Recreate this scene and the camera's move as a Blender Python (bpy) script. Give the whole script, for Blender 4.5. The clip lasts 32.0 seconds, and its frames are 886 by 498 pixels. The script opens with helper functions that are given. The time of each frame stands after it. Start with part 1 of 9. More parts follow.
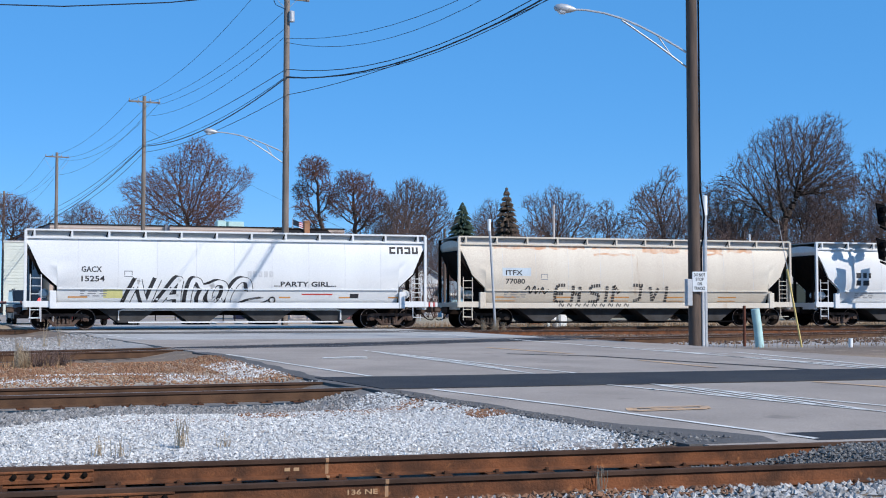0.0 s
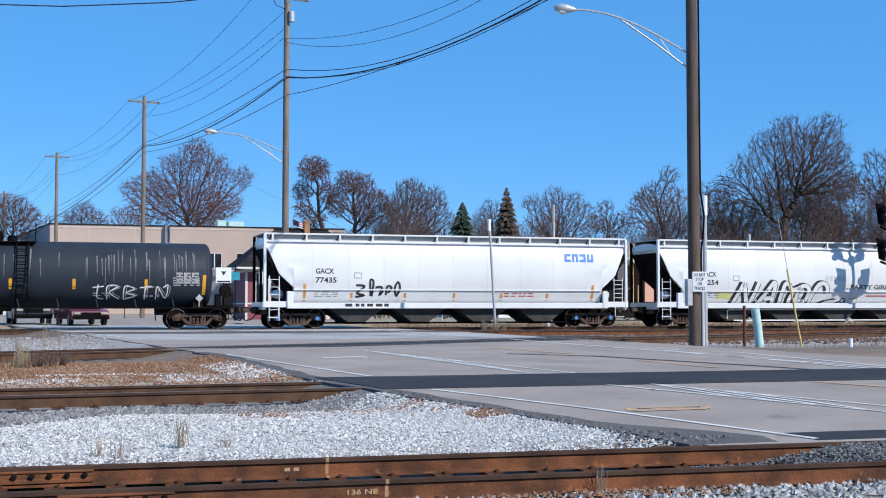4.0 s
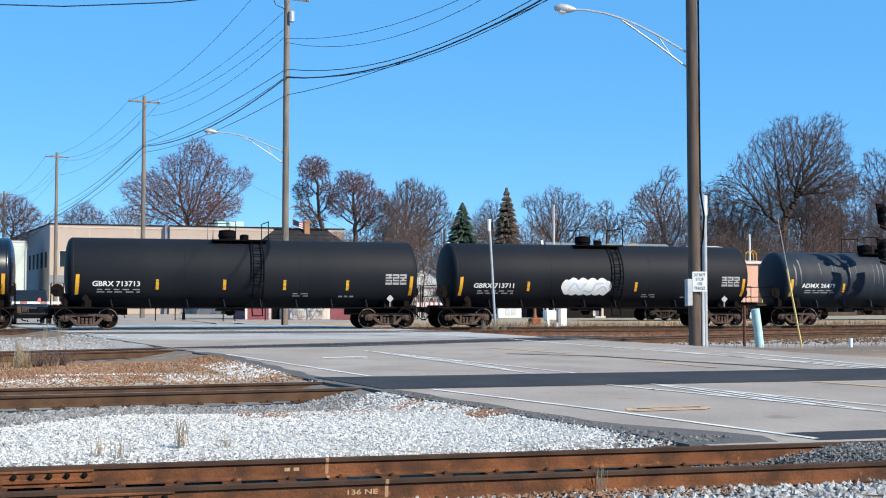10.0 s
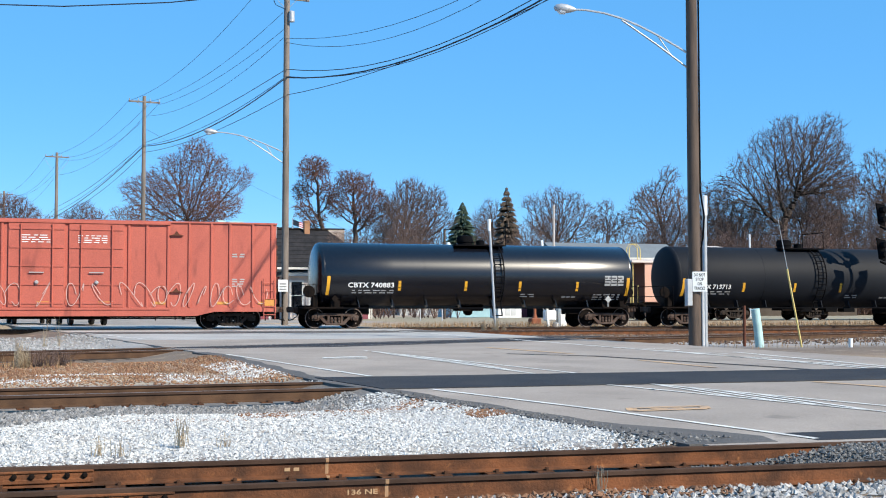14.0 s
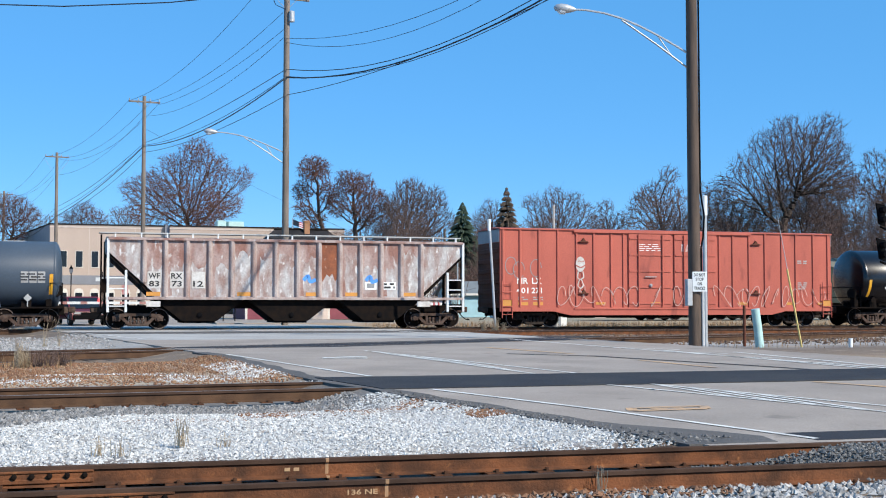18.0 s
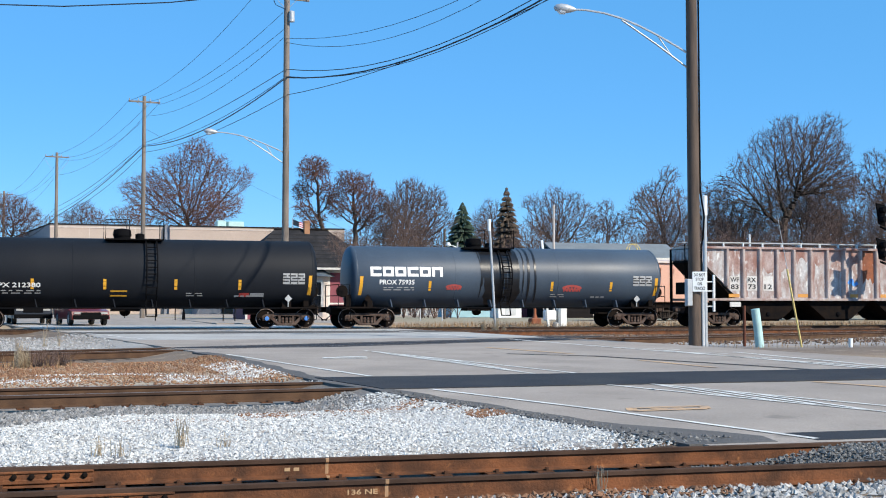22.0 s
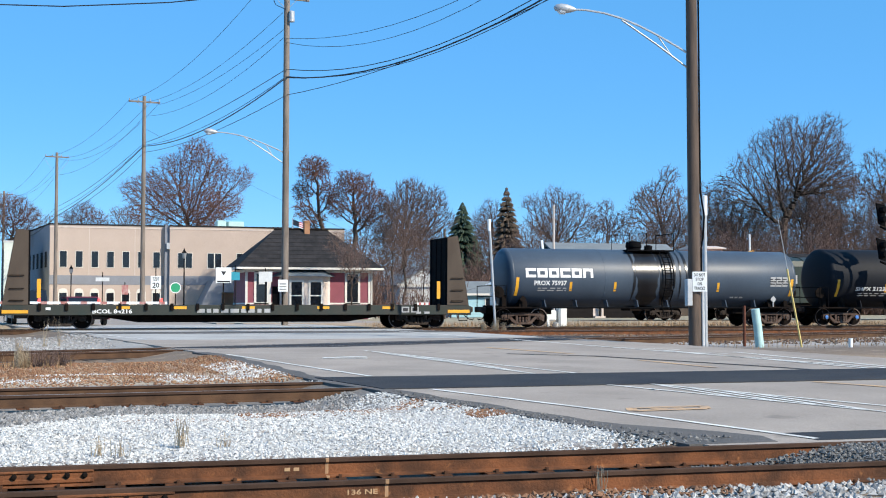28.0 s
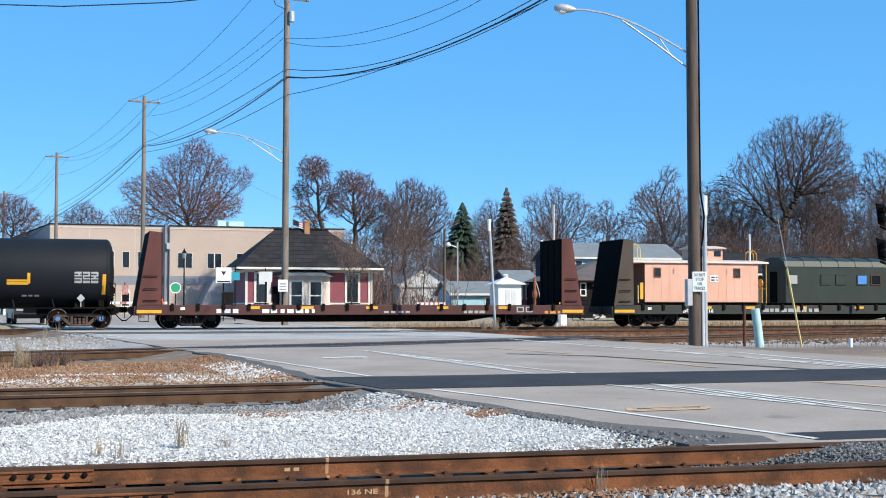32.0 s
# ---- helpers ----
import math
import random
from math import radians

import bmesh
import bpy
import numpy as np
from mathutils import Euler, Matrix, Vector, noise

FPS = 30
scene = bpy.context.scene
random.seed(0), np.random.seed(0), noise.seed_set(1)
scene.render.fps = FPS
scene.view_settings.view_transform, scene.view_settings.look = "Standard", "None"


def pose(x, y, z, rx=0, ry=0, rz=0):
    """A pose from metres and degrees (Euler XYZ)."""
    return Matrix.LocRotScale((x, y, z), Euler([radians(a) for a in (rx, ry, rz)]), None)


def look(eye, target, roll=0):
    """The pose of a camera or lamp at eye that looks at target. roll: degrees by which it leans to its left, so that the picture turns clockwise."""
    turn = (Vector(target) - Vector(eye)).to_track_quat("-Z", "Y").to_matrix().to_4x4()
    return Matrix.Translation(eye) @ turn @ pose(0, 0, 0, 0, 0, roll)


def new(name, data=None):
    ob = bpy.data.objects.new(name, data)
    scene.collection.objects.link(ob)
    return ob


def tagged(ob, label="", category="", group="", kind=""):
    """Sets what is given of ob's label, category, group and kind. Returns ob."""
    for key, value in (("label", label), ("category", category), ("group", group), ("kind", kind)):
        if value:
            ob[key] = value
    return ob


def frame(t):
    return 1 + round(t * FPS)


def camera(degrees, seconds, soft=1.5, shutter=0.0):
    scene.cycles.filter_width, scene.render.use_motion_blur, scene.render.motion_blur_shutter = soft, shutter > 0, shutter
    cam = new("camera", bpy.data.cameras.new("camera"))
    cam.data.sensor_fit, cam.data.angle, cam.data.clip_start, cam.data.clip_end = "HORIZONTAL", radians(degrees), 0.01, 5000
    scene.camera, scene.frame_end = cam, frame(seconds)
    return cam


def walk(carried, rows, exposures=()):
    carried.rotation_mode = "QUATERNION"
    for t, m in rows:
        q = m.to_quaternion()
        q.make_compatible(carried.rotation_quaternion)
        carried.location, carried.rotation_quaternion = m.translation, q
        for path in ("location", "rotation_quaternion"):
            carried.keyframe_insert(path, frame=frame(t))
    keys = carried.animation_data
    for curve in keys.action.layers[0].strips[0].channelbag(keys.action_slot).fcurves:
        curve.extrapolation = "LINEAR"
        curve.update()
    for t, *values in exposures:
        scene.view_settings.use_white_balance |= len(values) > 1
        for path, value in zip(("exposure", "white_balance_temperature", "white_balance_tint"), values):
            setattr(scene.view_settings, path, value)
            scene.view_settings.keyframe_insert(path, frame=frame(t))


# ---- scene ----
# World: x runs along the tracks, y across them away from the camera, z up.
CAM_Z = 1.13
cam = camera(37.65, 32.0, soft=1.05)
eye = pose(0, 0, CAM_Z, 90 + 2.564, 0, -17.2)
walk(cam, [(0.0, eye), (32.0, eye)], exposures=[(0.0, 0.0, 6150, 15), (3.5, 0.04, 6150, 15), (6.0, 0.27, 6450, 11), (9.0, 0.38, 6700, 10), (14.0, 0.42, 6700, 10), (17.0, 0.26, 6500, 11), (20.0, 0.24, 6500, 11), (23.0, 0.35, 6650, 10), (32.0, 0.37, 6600, 10)])

# ---- world, sun, exposure ----
SUN_ELEV, SUN_AZ = radians(36), radians(142)
world = bpy.data.worlds.new("sky")
scene.world = world
world.use_nodes = True
wn = world.node_tree.nodes
sky = wn.new("ShaderNodeTexSky")
sky.sky_type = "NISHITA"
sky.sun_disc = False
sky.sun_elevation, sky.sun_rotation = SUN_ELEV, SUN_AZ
sky.altitude = 3000
sky.air_density, sky.dust_density, sky.ozone_density = 1.0, 0.0, 5.0
wn["Background"].inputs["Strength"].default_value = 0.15
clear = wn.new("ShaderNodeHueSaturation")
clear.inputs["Saturation"].default_value, clear.inputs["Hue"].default_value = 1.17, 0.497
world.node_tree.links.new(sky.outputs[0], clear.inputs["Color"])
even = wn.new("ShaderNodeMixRGB")
even.inputs[0].default_value, even.inputs[2].default_value = 0.6, (0.66, 2.60, 5.35, 1)
world.node_tree.links.new(clear.outputs[0], even.inputs[1])
world.node_tree.links.new(even.outputs[0], wn["Background"].inputs[0])
sun_data = bpy.data.lights.new("sun", "SUN")
sun_data.energy, sun_data.angle, sun_data.color = 5.0, radians(0.53), (1.0, 0.925, 0.79)
sun = new("sun", sun_data)
sun.matrix_world = look((0, 0, 0), (-math.sin(SUN_AZ) * math.cos(SUN_ELEV), -math.cos(SUN_AZ) * math.cos(SUN_ELEV), -math.sin(SUN_ELEV)))


# ---- materials ----
def mat(name, col, rough=0.6, metal=0.0, col2=None, scale=2.0, fine=40.0, amount=0.5, bump=0.15, streak=0.0, stain=None, stain_at=0.55, emit=None, coat=0.0, rand=0.0, spec=0.5, coat_rough=0.03):
    """A surface with two scales of variation: broad patches towards col2 or stain, fine grain in tone and relief."""
    m = bpy.data.materials.new(name)
    m.use_nodes = True
    nt = m.node_tree
    n, l = nt.nodes, nt.links
    b = n["Principled BSDF"]
    b.inputs["Roughness"].default_value, b.inputs["Metallic"].default_value = rough, metal
    b.inputs["Coat Weight"].default_value, b.inputs["Coat Roughness"].default_value, b.inputs["Specular IOR Level"].default_value = coat, coat_rough, spec
    tc = n.new("ShaderNodeTexCoord")
    mp = n.new("ShaderNodeMapping")
    mp.inputs["Scale"].default_value = (1, 1, 1 - 0.92 * streak)
    l.new(tc.outputs["Object"], mp.inputs["Vector"])
    big = n.new("ShaderNodeTexNoise")
    big.inputs["Scale"].default_value, big.inputs["Detail"].default_value = scale, 6
    l.new(mp.outputs[0], big.inputs["Vector"])
    small = n.new("ShaderNodeTexNoise")
    small.inputs["Scale"].default_value, small.inputs["Detail"].default_value = fine, 4
    l.new(tc.outputs["Object"], small.inputs["Vector"])
    c2 = col2 or tuple(c * 0.72 for c in col)
    r1 = n.new("ShaderNodeMapRange")
    r1.inputs[1].default_value, r1.inputs[2].default_value = 0.35, 0.65
    l.new(big.outputs["Fac"], r1.inputs[0])
    mu = n.new("ShaderNodeMath")
    mu.operation = "MULTIPLY"
    mu.inputs[1].default_value = amount
    l.new(r1.outputs[0], mu.inputs[0])
    mix = n.new("ShaderNodeMixRGB")
    mix.inputs[1].default_value, mix.inputs[2].default_value = (*col, 1), (*c2, 1)
    l.new(mu.outputs[0], mix.inputs[0])
    grain = n.new("ShaderNodeMixRGB")
    grain.blend_type = "OVERLAY"
    grain.inputs[0].default_value = 0.35
    l.new(mix.outputs[0], grain.inputs[1])
    l.new(small.outputs["Fac"], grain.inputs[2])
    out = grain
    if stain:
        st = n.new("ShaderNodeTexNoise")
        st.inputs["Scale"].default_value, st.inputs["Detail"].default_value = scale * 2.3, 8
        l.new(mp.outputs[0], st.inputs["Vector"])
        r2 = n.new("ShaderNodeMapRange")
        r2.inputs[1].default_value, r2.inputs[2].default_value = stain_at, stain_at + 0.12
        l.new(st.outputs["Fac"], r2.inputs[0])
        mx = n.new("ShaderNodeMixRGB")
        mx.inputs[2].default_value = (*stain, 1)
        l.new(out.outputs[0], mx.inputs[1])
        l.new(r2.outputs[0], mx.inputs[0])
        out = mx
    if rand:
        oi = n.new("ShaderNodeObjectInfo")
        r3 = n.new("ShaderNodeMapRange")
        r3.inputs[3].default_value, r3.inputs[4].default_value = 1 - rand, 1 + rand
        l.new(oi.outputs["Random"], r3.inputs[0])
        mv = n.new("ShaderNodeVectorMath")
        mv.operation = "SCALE"
        l.new(out.outputs[0], mv.inputs[0])
        l.new(r3.outputs[0], mv.inputs["Scale"])
        l.new(mv.outputs[0], b.inputs["Base Color"])
    else:
        l.new(out.outputs[0], b.inputs["Base Color"])
    if bump:
        bp = n.new("ShaderNodeBump")
        bp.inputs["Strength"].default_value, bp.inputs["Distance"].default_value = bump, 0.02
        l.new(small.outputs["Fac"], bp.inputs["Height"])
        l.new(bp.outputs[0], b.inputs["Normal"])
    if emit:
        b.inputs["Emission Color"].default_value, b.inputs["Emission Strength"].default_value = (*emit[:3], 1), emit[3]
    return m


M = {}
M["asphalt"] = mat("asphalt", (0.362, 0.311, 0.268), 0.9, spec=0.2, col2=(0.275, 0.237, 0.205), scale=0.5, fine=34, amount=0.9, bump=0.4, stain=(0.205, 0.178, 0.156), stain_at=0.63)
M["asphalt_dark"] = mat("asphalt_dark", (0.030, 0.031, 0.036), 0.85, spec=0.2, col2=(0.05, 0.049, 0.05), scale=0.8, fine=50, amount=0.8, bump=0.3)
M["asphalt_pale"] = mat("bleached_pale_asphalt", (0.43, 0.415, 0.395), 0.9, spec=0.2, col2=(0.33, 0.315, 0.295), scale=0.35, fine=30, amount=0.9, bump=0.4, stain=(0.24, 0.228, 0.215), stain_at=0.62)
M["asphalt_shoulder"] = mat("asphalt_shoulder", (0.10, 0.095, 0.092), 0.9, spec=0.2, col2=(0.135, 0.125, 0.117), scale=1.6, fine=25, amount=0.9, bump=0.7)
M["paint_white"] = mat("worn_road_paint_white", (0.74, 0.725, 0.68), 0.75, col2=(0.54, 0.515, 0.475), scale=1.6, fine=30, amount=0.9, stain=(0.30, 0.268, 0.24), stain_at=0.62)
M["paint_yellow"] = mat("worn_road_paint_yellow", (0.60, 0.37, 0.19), 0.75, col2=(0.43, 0.30, 0.20), scale=1.8, fine=30, amount=0.9, stain=(0.29, 0.25, 0.215), stain_at=0.58)
M["rust_rail"] = mat("rusty_rail_steel", (0.195, 0.076, 0.034), 0.85, 0.0, spec=0.15, col2=(0.072, 0.035, 0.021), scale=3.0, fine=45, amount=1.0, bump=0.4, stain=(0.31, 0.135, 0.055), stain_at=0.63)
M["rail_brown"] = mat("brown_rail_steel", (0.105, 0.058, 0.033), 0.8, 0.0, spec=0.2, col2=(0.05, 0.028, 0.018), scale=3, fine=60, amount=0.8, bump=0.25)
M["rail_head"] = mat("worn_rail_head", (0.36, 0.31, 0.27), 0.4, 0.6, col2=(0.20, 0.14, 0.10), scale=2, fine=80, amount=0.7, bump=0.05)
M["tie"] = mat("weathered_tie", (0.085, 0.065, 0.05), 0.9, col2=(0.05, 0.04, 0.032), scale=4, fine=30, amount=0.8, bump=0.5, rand=0.3)
# Dark steel, kept near black so it also carries the shade of car ends.
M["steel_dark"] = mat("dark_steel_and_shade", (0.008, 0.007, 0.007), 0.9, 0.0, spec=0.05, col2=(0.018, 0.012, 0.009), scale=4, fine=40, amount=0.7)
M["truck"] = mat("rusty_truck_casting", (0.105, 0.076, 0.062), 0.85, 0.0, spec=0.2, col2=(0.045, 0.027, 0.021), scale=5, fine=40, amount=0.9, stain=(0.12, 0.042, 0.025), stain_at=0.60)
M["wheel_tread"] = mat("wheel_rim_steel", (0.20, 0.155, 0.135), 0.5, 0.4, col2=(0.09, 0.06, 0.05), scale=5, fine=40, amount=0.7)
M["truck_dark"] = mat("sooty_truck_casting", (0.045, 0.036, 0.031), 0.85, 0.0, spec=0.15, col2=(0.02, 0.015, 0.012), scale=5, fine=40, amount=0.9)
M["rail_dull"] = mat("dull_brown_rail_head", (0.085, 0.052, 0.038), 0.9, 0.0, spec=0.06, col2=(0.045, 0.029, 0.022), scale=3, fine=80, amount=0.8, bump=0.1)
M["white_car"] = mat("white_hopper_paint", (0.69, 0.705, 0.705), 0.34, col2=(0.60, 0.61, 0.61), scale=0.7, fine=20, amount=0.6, bump=0.03, streak=0.9, coat=0.5, coat_rough=0.25)
M["cream_car"] = mat("weathered_cream_paint", (0.60, 0.55, 0.46), 0.5, col2=(0.51, 0.45, 0.37), scale=0.8, fine=20, amount=0.7, bump=0.05, streak=0.9, stain=(0.36, 0.22, 0.12), stain_at=0.66)
M["grey_car"] = mat("grey_roof_steel", (0.40, 0.41, 0.41), 0.6, 0.0, scale=2, amount=0.6)
M["black_tank"] = mat("satin_black_tank_paint", (0.0088, 0.0105, 0.0145), 0.62, spec=0.14, col2=(0.0125, 0.0145, 0.019), scale=0.6, fine=25, amount=0.7, bump=0.03, streak=0.8)
M["gloss_tank"] = mat("glossy_black_tank_paint", (0.003, 0.004, 0.0075), 0.27, spec=0.4, col2=(0.0045, 0.0055, 0.0095), scale=0.6, fine=20, amount=0.6, bump=0.0, coat=0.5, coat_rough=0.24)
M["streak_tank"] = mat("streaked_dark_tank_paint", (0.018, 0.025, 0.037), 0.6, spec=0.2, col2=(0.026, 0.033, 0.044), scale=1.6, fine=25, amount=0.9, bump=0.04, streak=0.97)
M["blue_tank"] = mat("slate_blue_tank_paint", (0.056, 0.078, 0.108), 0.45, spec=0.3, col2=(0.042, 0.058, 0.082), scale=0.6, fine=25, amount=0.7, bump=0.03, streak=0.8)
M["spill"] = mat("black_residue", (0.006, 0.006, 0.008), 0.30, spec=0.35, col2=(0.02, 0.022, 0.026), scale=1.3, fine=20, amount=0.5, streak=0.95, coat=0.25, coat_rough=0.2)
M["red_box"] = mat("faded_red_boxcar_paint", (0.47, 0.118, 0.082), 0.6, spec=0.3, col2=(0.37, 0.092, 0.066), scale=0.9, fine=25, amount=0.8, bump=0.08, streak=0.8, stain=(0.27, 0.07, 0.052), stain_at=0.62)
M["rust_hop"] = mat("rust_worn_white_paint", (0.44, 0.43, 0.43), 0.7, col2=(0.25, 0.15, 0.125), scale=2.6, fine=14, amount=0.95, bump=0.2, streak=0.6, stain=(0.60, 0.595, 0.59), stain_at=0.56)
M["rust_wash"] = mat("maroon_rust_wash", (0.24, 0.118, 0.094), 0.75, col2=(0.40, 0.32, 0.30), scale=2.2, fine=14, amount=0.9, streak=0.6, stain=(0.54, 0.52, 0.51), stain_at=0.62)
M["rust_orange"] = mat("orange_bare_rust", (0.27, 0.085, 0.036), 0.8, col2=(0.16, 0.052, 0.028), scale=3, fine=14, amount=0.9, streak=0.5, stain=(0.48, 0.38, 0.31), stain_at=0.64)
M["rib_white"] = mat("scuffed_white_rib_paint", (0.42, 0.36, 0.34), 0.6, col2=(0.26, 0.165, 0.14), scale=2.5, fine=14, amount=0.9, streak=0.7)
M["rib_pale"] = mat("chalky_white_patch_paint", (0.58, 0.57, 0.55), 0.7, col2=(0.44, 0.40, 0.37), scale=3, fine=14, amount=0.8)
# Grey for the shadow lines at the welds, and for one faint painted mark.
M["seam"] = mat("weld_shadow_and_mark_grey", (0.55, 0.56, 0.57), 0.6, bump=0)
M["bay_grey"] = mat("dark_grey_bay_steel", (0.055, 0.054, 0.055), 0.8, spec=0.2, col2=(0.03, 0.027, 0.025), scale=2, amount=0.8)
M["green_flat"] = mat("faded_green_flatcar_paint", (0.032, 0.042, 0.037), 0.65, spec=0.2, col2=(0.05, 0.046, 0.039), scale=1.5, amount=0.8, streak=0.5)
M["brown_flat"] = mat("oxide_brown_flatcar_paint", (0.085, 0.032, 0.029), 0.65, spec=0.3, col2=(0.055, 0.023, 0.02), scale=1.5, amount=0.8, streak=0.5)
M["bulk_brown"] = mat("grey_brown_bulkhead_paint", (0.085, 0.066, 0.052), 0.75, spec=0.2, col2=(0.06, 0.045, 0.035), scale=1.2, amount=0.8, streak=0.6, stain=(0.12, 0.055, 0.03), stain_at=0.66)
M["bulk_red"] = mat("maroon_bulkhead_paint", (0.120, 0.046, 0.040), 0.75, spec=0.2, col2=(0.075, 0.030, 0.026), scale=1.2, amount=0.8, streak=0.6)
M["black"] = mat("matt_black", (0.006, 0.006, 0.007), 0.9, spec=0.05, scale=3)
M["ink"] = mat("black_lettering", (0.02, 0.02, 0.024), 0.6, bump=0)
M["ink_grey"] = mat("faded_grey_lettering", (0.25, 0.26, 0.27), 0.6, bump=0)
M["white"] = mat("white_lettering", (0.78, 0.78, 0.77), 0.5, col2=(0.6, 0.6, 0.59), scale=3, bump=0)
M["white_dull"] = mat("dull_white_stencil", (0.36, 0.36, 0.36), 0.6, bump=0)
M["blue_logo"] = mat("blue_logo_paint", (0.06, 0.22, 0.60), 0.5, bump=0)
M["yellow"] = mat("yellow_reflector", (0.72, 0.36, 0.02), 0.5, col2=(0.6, 0.28, 0.03), scale=3, bump=0)
M["orange"] = mat("orange_reflector", (0.60, 0.27, 0.05), 0.5, col2=(0.45, 0.2, 0.05), scale=3, bump=0)
M["wood_pole"] = mat("weathered_pole_wood", (0.23, 0.19, 0.16), 0.9, col2=(0.12, 0.098, 0.08), scale=5, fine=40, amount=0.9, bump=0.5, streak=0.95)
M["dark_pole"] = mat("creosoted_pole_wood", (0.12, 0.085, 0.065), 0.9, col2=(0.055, 0.04, 0.032), scale=5, fine=40, amount=0.9, bump=0.5, streak=0.95)
M["galv"] = mat("galvanised_steel", (0.44, 0.46, 0.48), 0.5, 0.35, scale=6, amount=0.4, bump=0.05)
M["wire"] = mat("black_cable", (0.02, 0.022, 0.026), 0.6, bump=0)
M["stucco"] = mat("beige_wall_panels", (0.435, 0.345, 0.292), 0.85, col2=(0.385, 0.305, 0.255), scale=0.5, fine=25, amount=0.5)
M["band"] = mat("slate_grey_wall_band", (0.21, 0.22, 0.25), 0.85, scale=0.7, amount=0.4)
M["glass"] = mat("dark_window_glass", (0.012, 0.014, 0.018), 0.08, bump=0)
M["trim"] = mat("white_trim_paint", (0.62, 0.59, 0.54), 0.6, scale=2, amount=0.3)
M["shingle"] = mat("dark_roof_shingles", (0.020, 0.020, 0.022), 0.9, spec=0.1, col2=(0.038, 0.036, 0.038), scale=1.5, fine=7, amount=0.9, bump=0.8)
M["depot_red"] = mat("barn_red_siding", (0.22, 0.055, 0.075), 0.75, scale=1.5, amount=0.5)
M["brick"] = mat("orange_chimney_brick", (0.38, 0.19, 0.10), 0.9, scale=6, amount=0.8)
M["caboose"] = mat("faded_salmon_paint", (0.64, 0.37, 0.28), 0.65, col2=(0.54, 0.285, 0.195), scale=0.8, amount=0.6, streak=0.6)
M["pullman"] = mat("dark_green_coach_paint", (0.024, 0.036, 0.030), 0.5, spec=0.3, scale=0.8, amount=0.5, streak=0.5)
M["pale_roof"] = mat("pale_dusty_roof", (0.55, 0.47, 0.42), 0.8, scale=2, amount=0.5)
M["bark"] = mat("grey_brown_bark", (0.082, 0.062, 0.051), 0.95, spec=0.1, col2=(0.04, 0.03, 0.025), scale=3, fine=20, amount=0.8, rand=0.2)
M["twig"] = mat("brown_twigs", (0.120, 0.086, 0.075), 0.95, spec=0.1, col2=(0.155, 0.103, 0.088), scale=0.5, fine=8, amount=0.8, bump=0, rand=0.2)
M["twig_red"] = mat("reddish_brown_twigs", (0.165, 0.086, 0.068), 0.95, spec=0.1, col2=(0.115, 0.070, 0.060), scale=0.5, fine=8, amount=0.8, bump=0, rand=0.15)
M["twig_oak"] = mat("dark_brown_oak_twigs", (0.090, 0.063, 0.053), 0.95, spec=0.1, col2=(0.125, 0.083, 0.068), scale=0.5, fine=8, amount=0.8, bump=0, rand=0.1)
M["needle"] = mat("dark_green_needles", (0.035, 0.062, 0.035), 0.8, col2=(0.022, 0.04, 0.026), scale=2, fine=10, amount=0.8, bump=0)
M["needle_brown"] = mat("browned_needles", (0.10, 0.066, 0.045), 0.9, col2=(0.06, 0.05, 0.035), scale=2, fine=10, amount=0.8, bump=0)
M["straw"] = mat("dry_straw_grass", (0.32, 0.22, 0.12), 0.9, col2=(0.20, 0.115, 0.06), scale=1.5, fine=10, amount=0.9, bump=0)
M["leaf_litter"] = mat("rusty_leaf_litter", (0.25, 0.125, 0.066), 0.9, col2=(0.14, 0.075, 0.045), scale=3, fine=15, amount=0.9, bump=0)
M["straw_pale"] = mat("bleached_straw", (0.52, 0.42, 0.29), 0.9, col2=(0.36, 0.25, 0.15), scale=3, fine=15, amount=0.8, bump=0)
M["light_blue"] = mat("light_blue_siding", (0.30, 0.50, 0.58), 0.75, scale=1.5, amount=0.4)
M["pale_wall"] = mat("pale_grey_siding", (0.55, 0.57, 0.58), 0.8, scale=1.5, amount=0.4)
M["grey_roof"] = mat("grey_metal_roof", (0.17, 0.19, 0.20), 0.7, scale=1.2, amount=0.5)
M["teal_post"] = mat("pale_teal_plastic", (0.42, 0.62, 0.60), 0.55, scale=3, amount=0.5)
M["rust_post"] = mat("rusty_post", (0.12, 0.045, 0.028), 0.8, spec=0.2, scale=6)
M["sign_white"] = mat("white_sign_sheet", (0.74, 0.77, 0.78), 0.5, scale=3, amount=0.3, bump=0)
M["sign_green"] = mat("green_sign_sheet", (0.02, 0.30, 0.14), 0.5, bump=0)
M["sign_teal"] = mat("teal_sign_sheet", (0.02, 0.27, 0.36), 0.5, bump=0)
M["red"] = mat("red_stripe", (0.50, 0.05, 0.04), 0.5, bump=0)
M["red_lamp"] = mat("red_lamp_glow", (0.6, 0.02, 0.02), 0.4, bump=0, emit=(1.0, 0.06, 0.05, 3.0))
M["red_faded"] = mat("faded_red_sheeting", (0.34, 0.10, 0.09), 0.6, col2=(0.45, 0.30, 0.28), scale=4, amount=0.8, bump=0)
M["car_red"] = mat("dark_red_car_paint", (0.14, 0.012, 0.016), 0.35, spec=0.3, coat=0.15, bump=0)
M["car_dark"] = mat("dark_blue_car_paint", (0.012, 0.017, 0.028), 0.35, spec=0.3, coat=0.1, bump=0)
M["guard_yellow"] = mat("sun_bleached_yellow_plastic", (0.74, 0.56, 0.20), 0.6, bump=0)
M["tyre"] = mat("black_rubber", (0.018, 0.018, 0.018), 0.85)


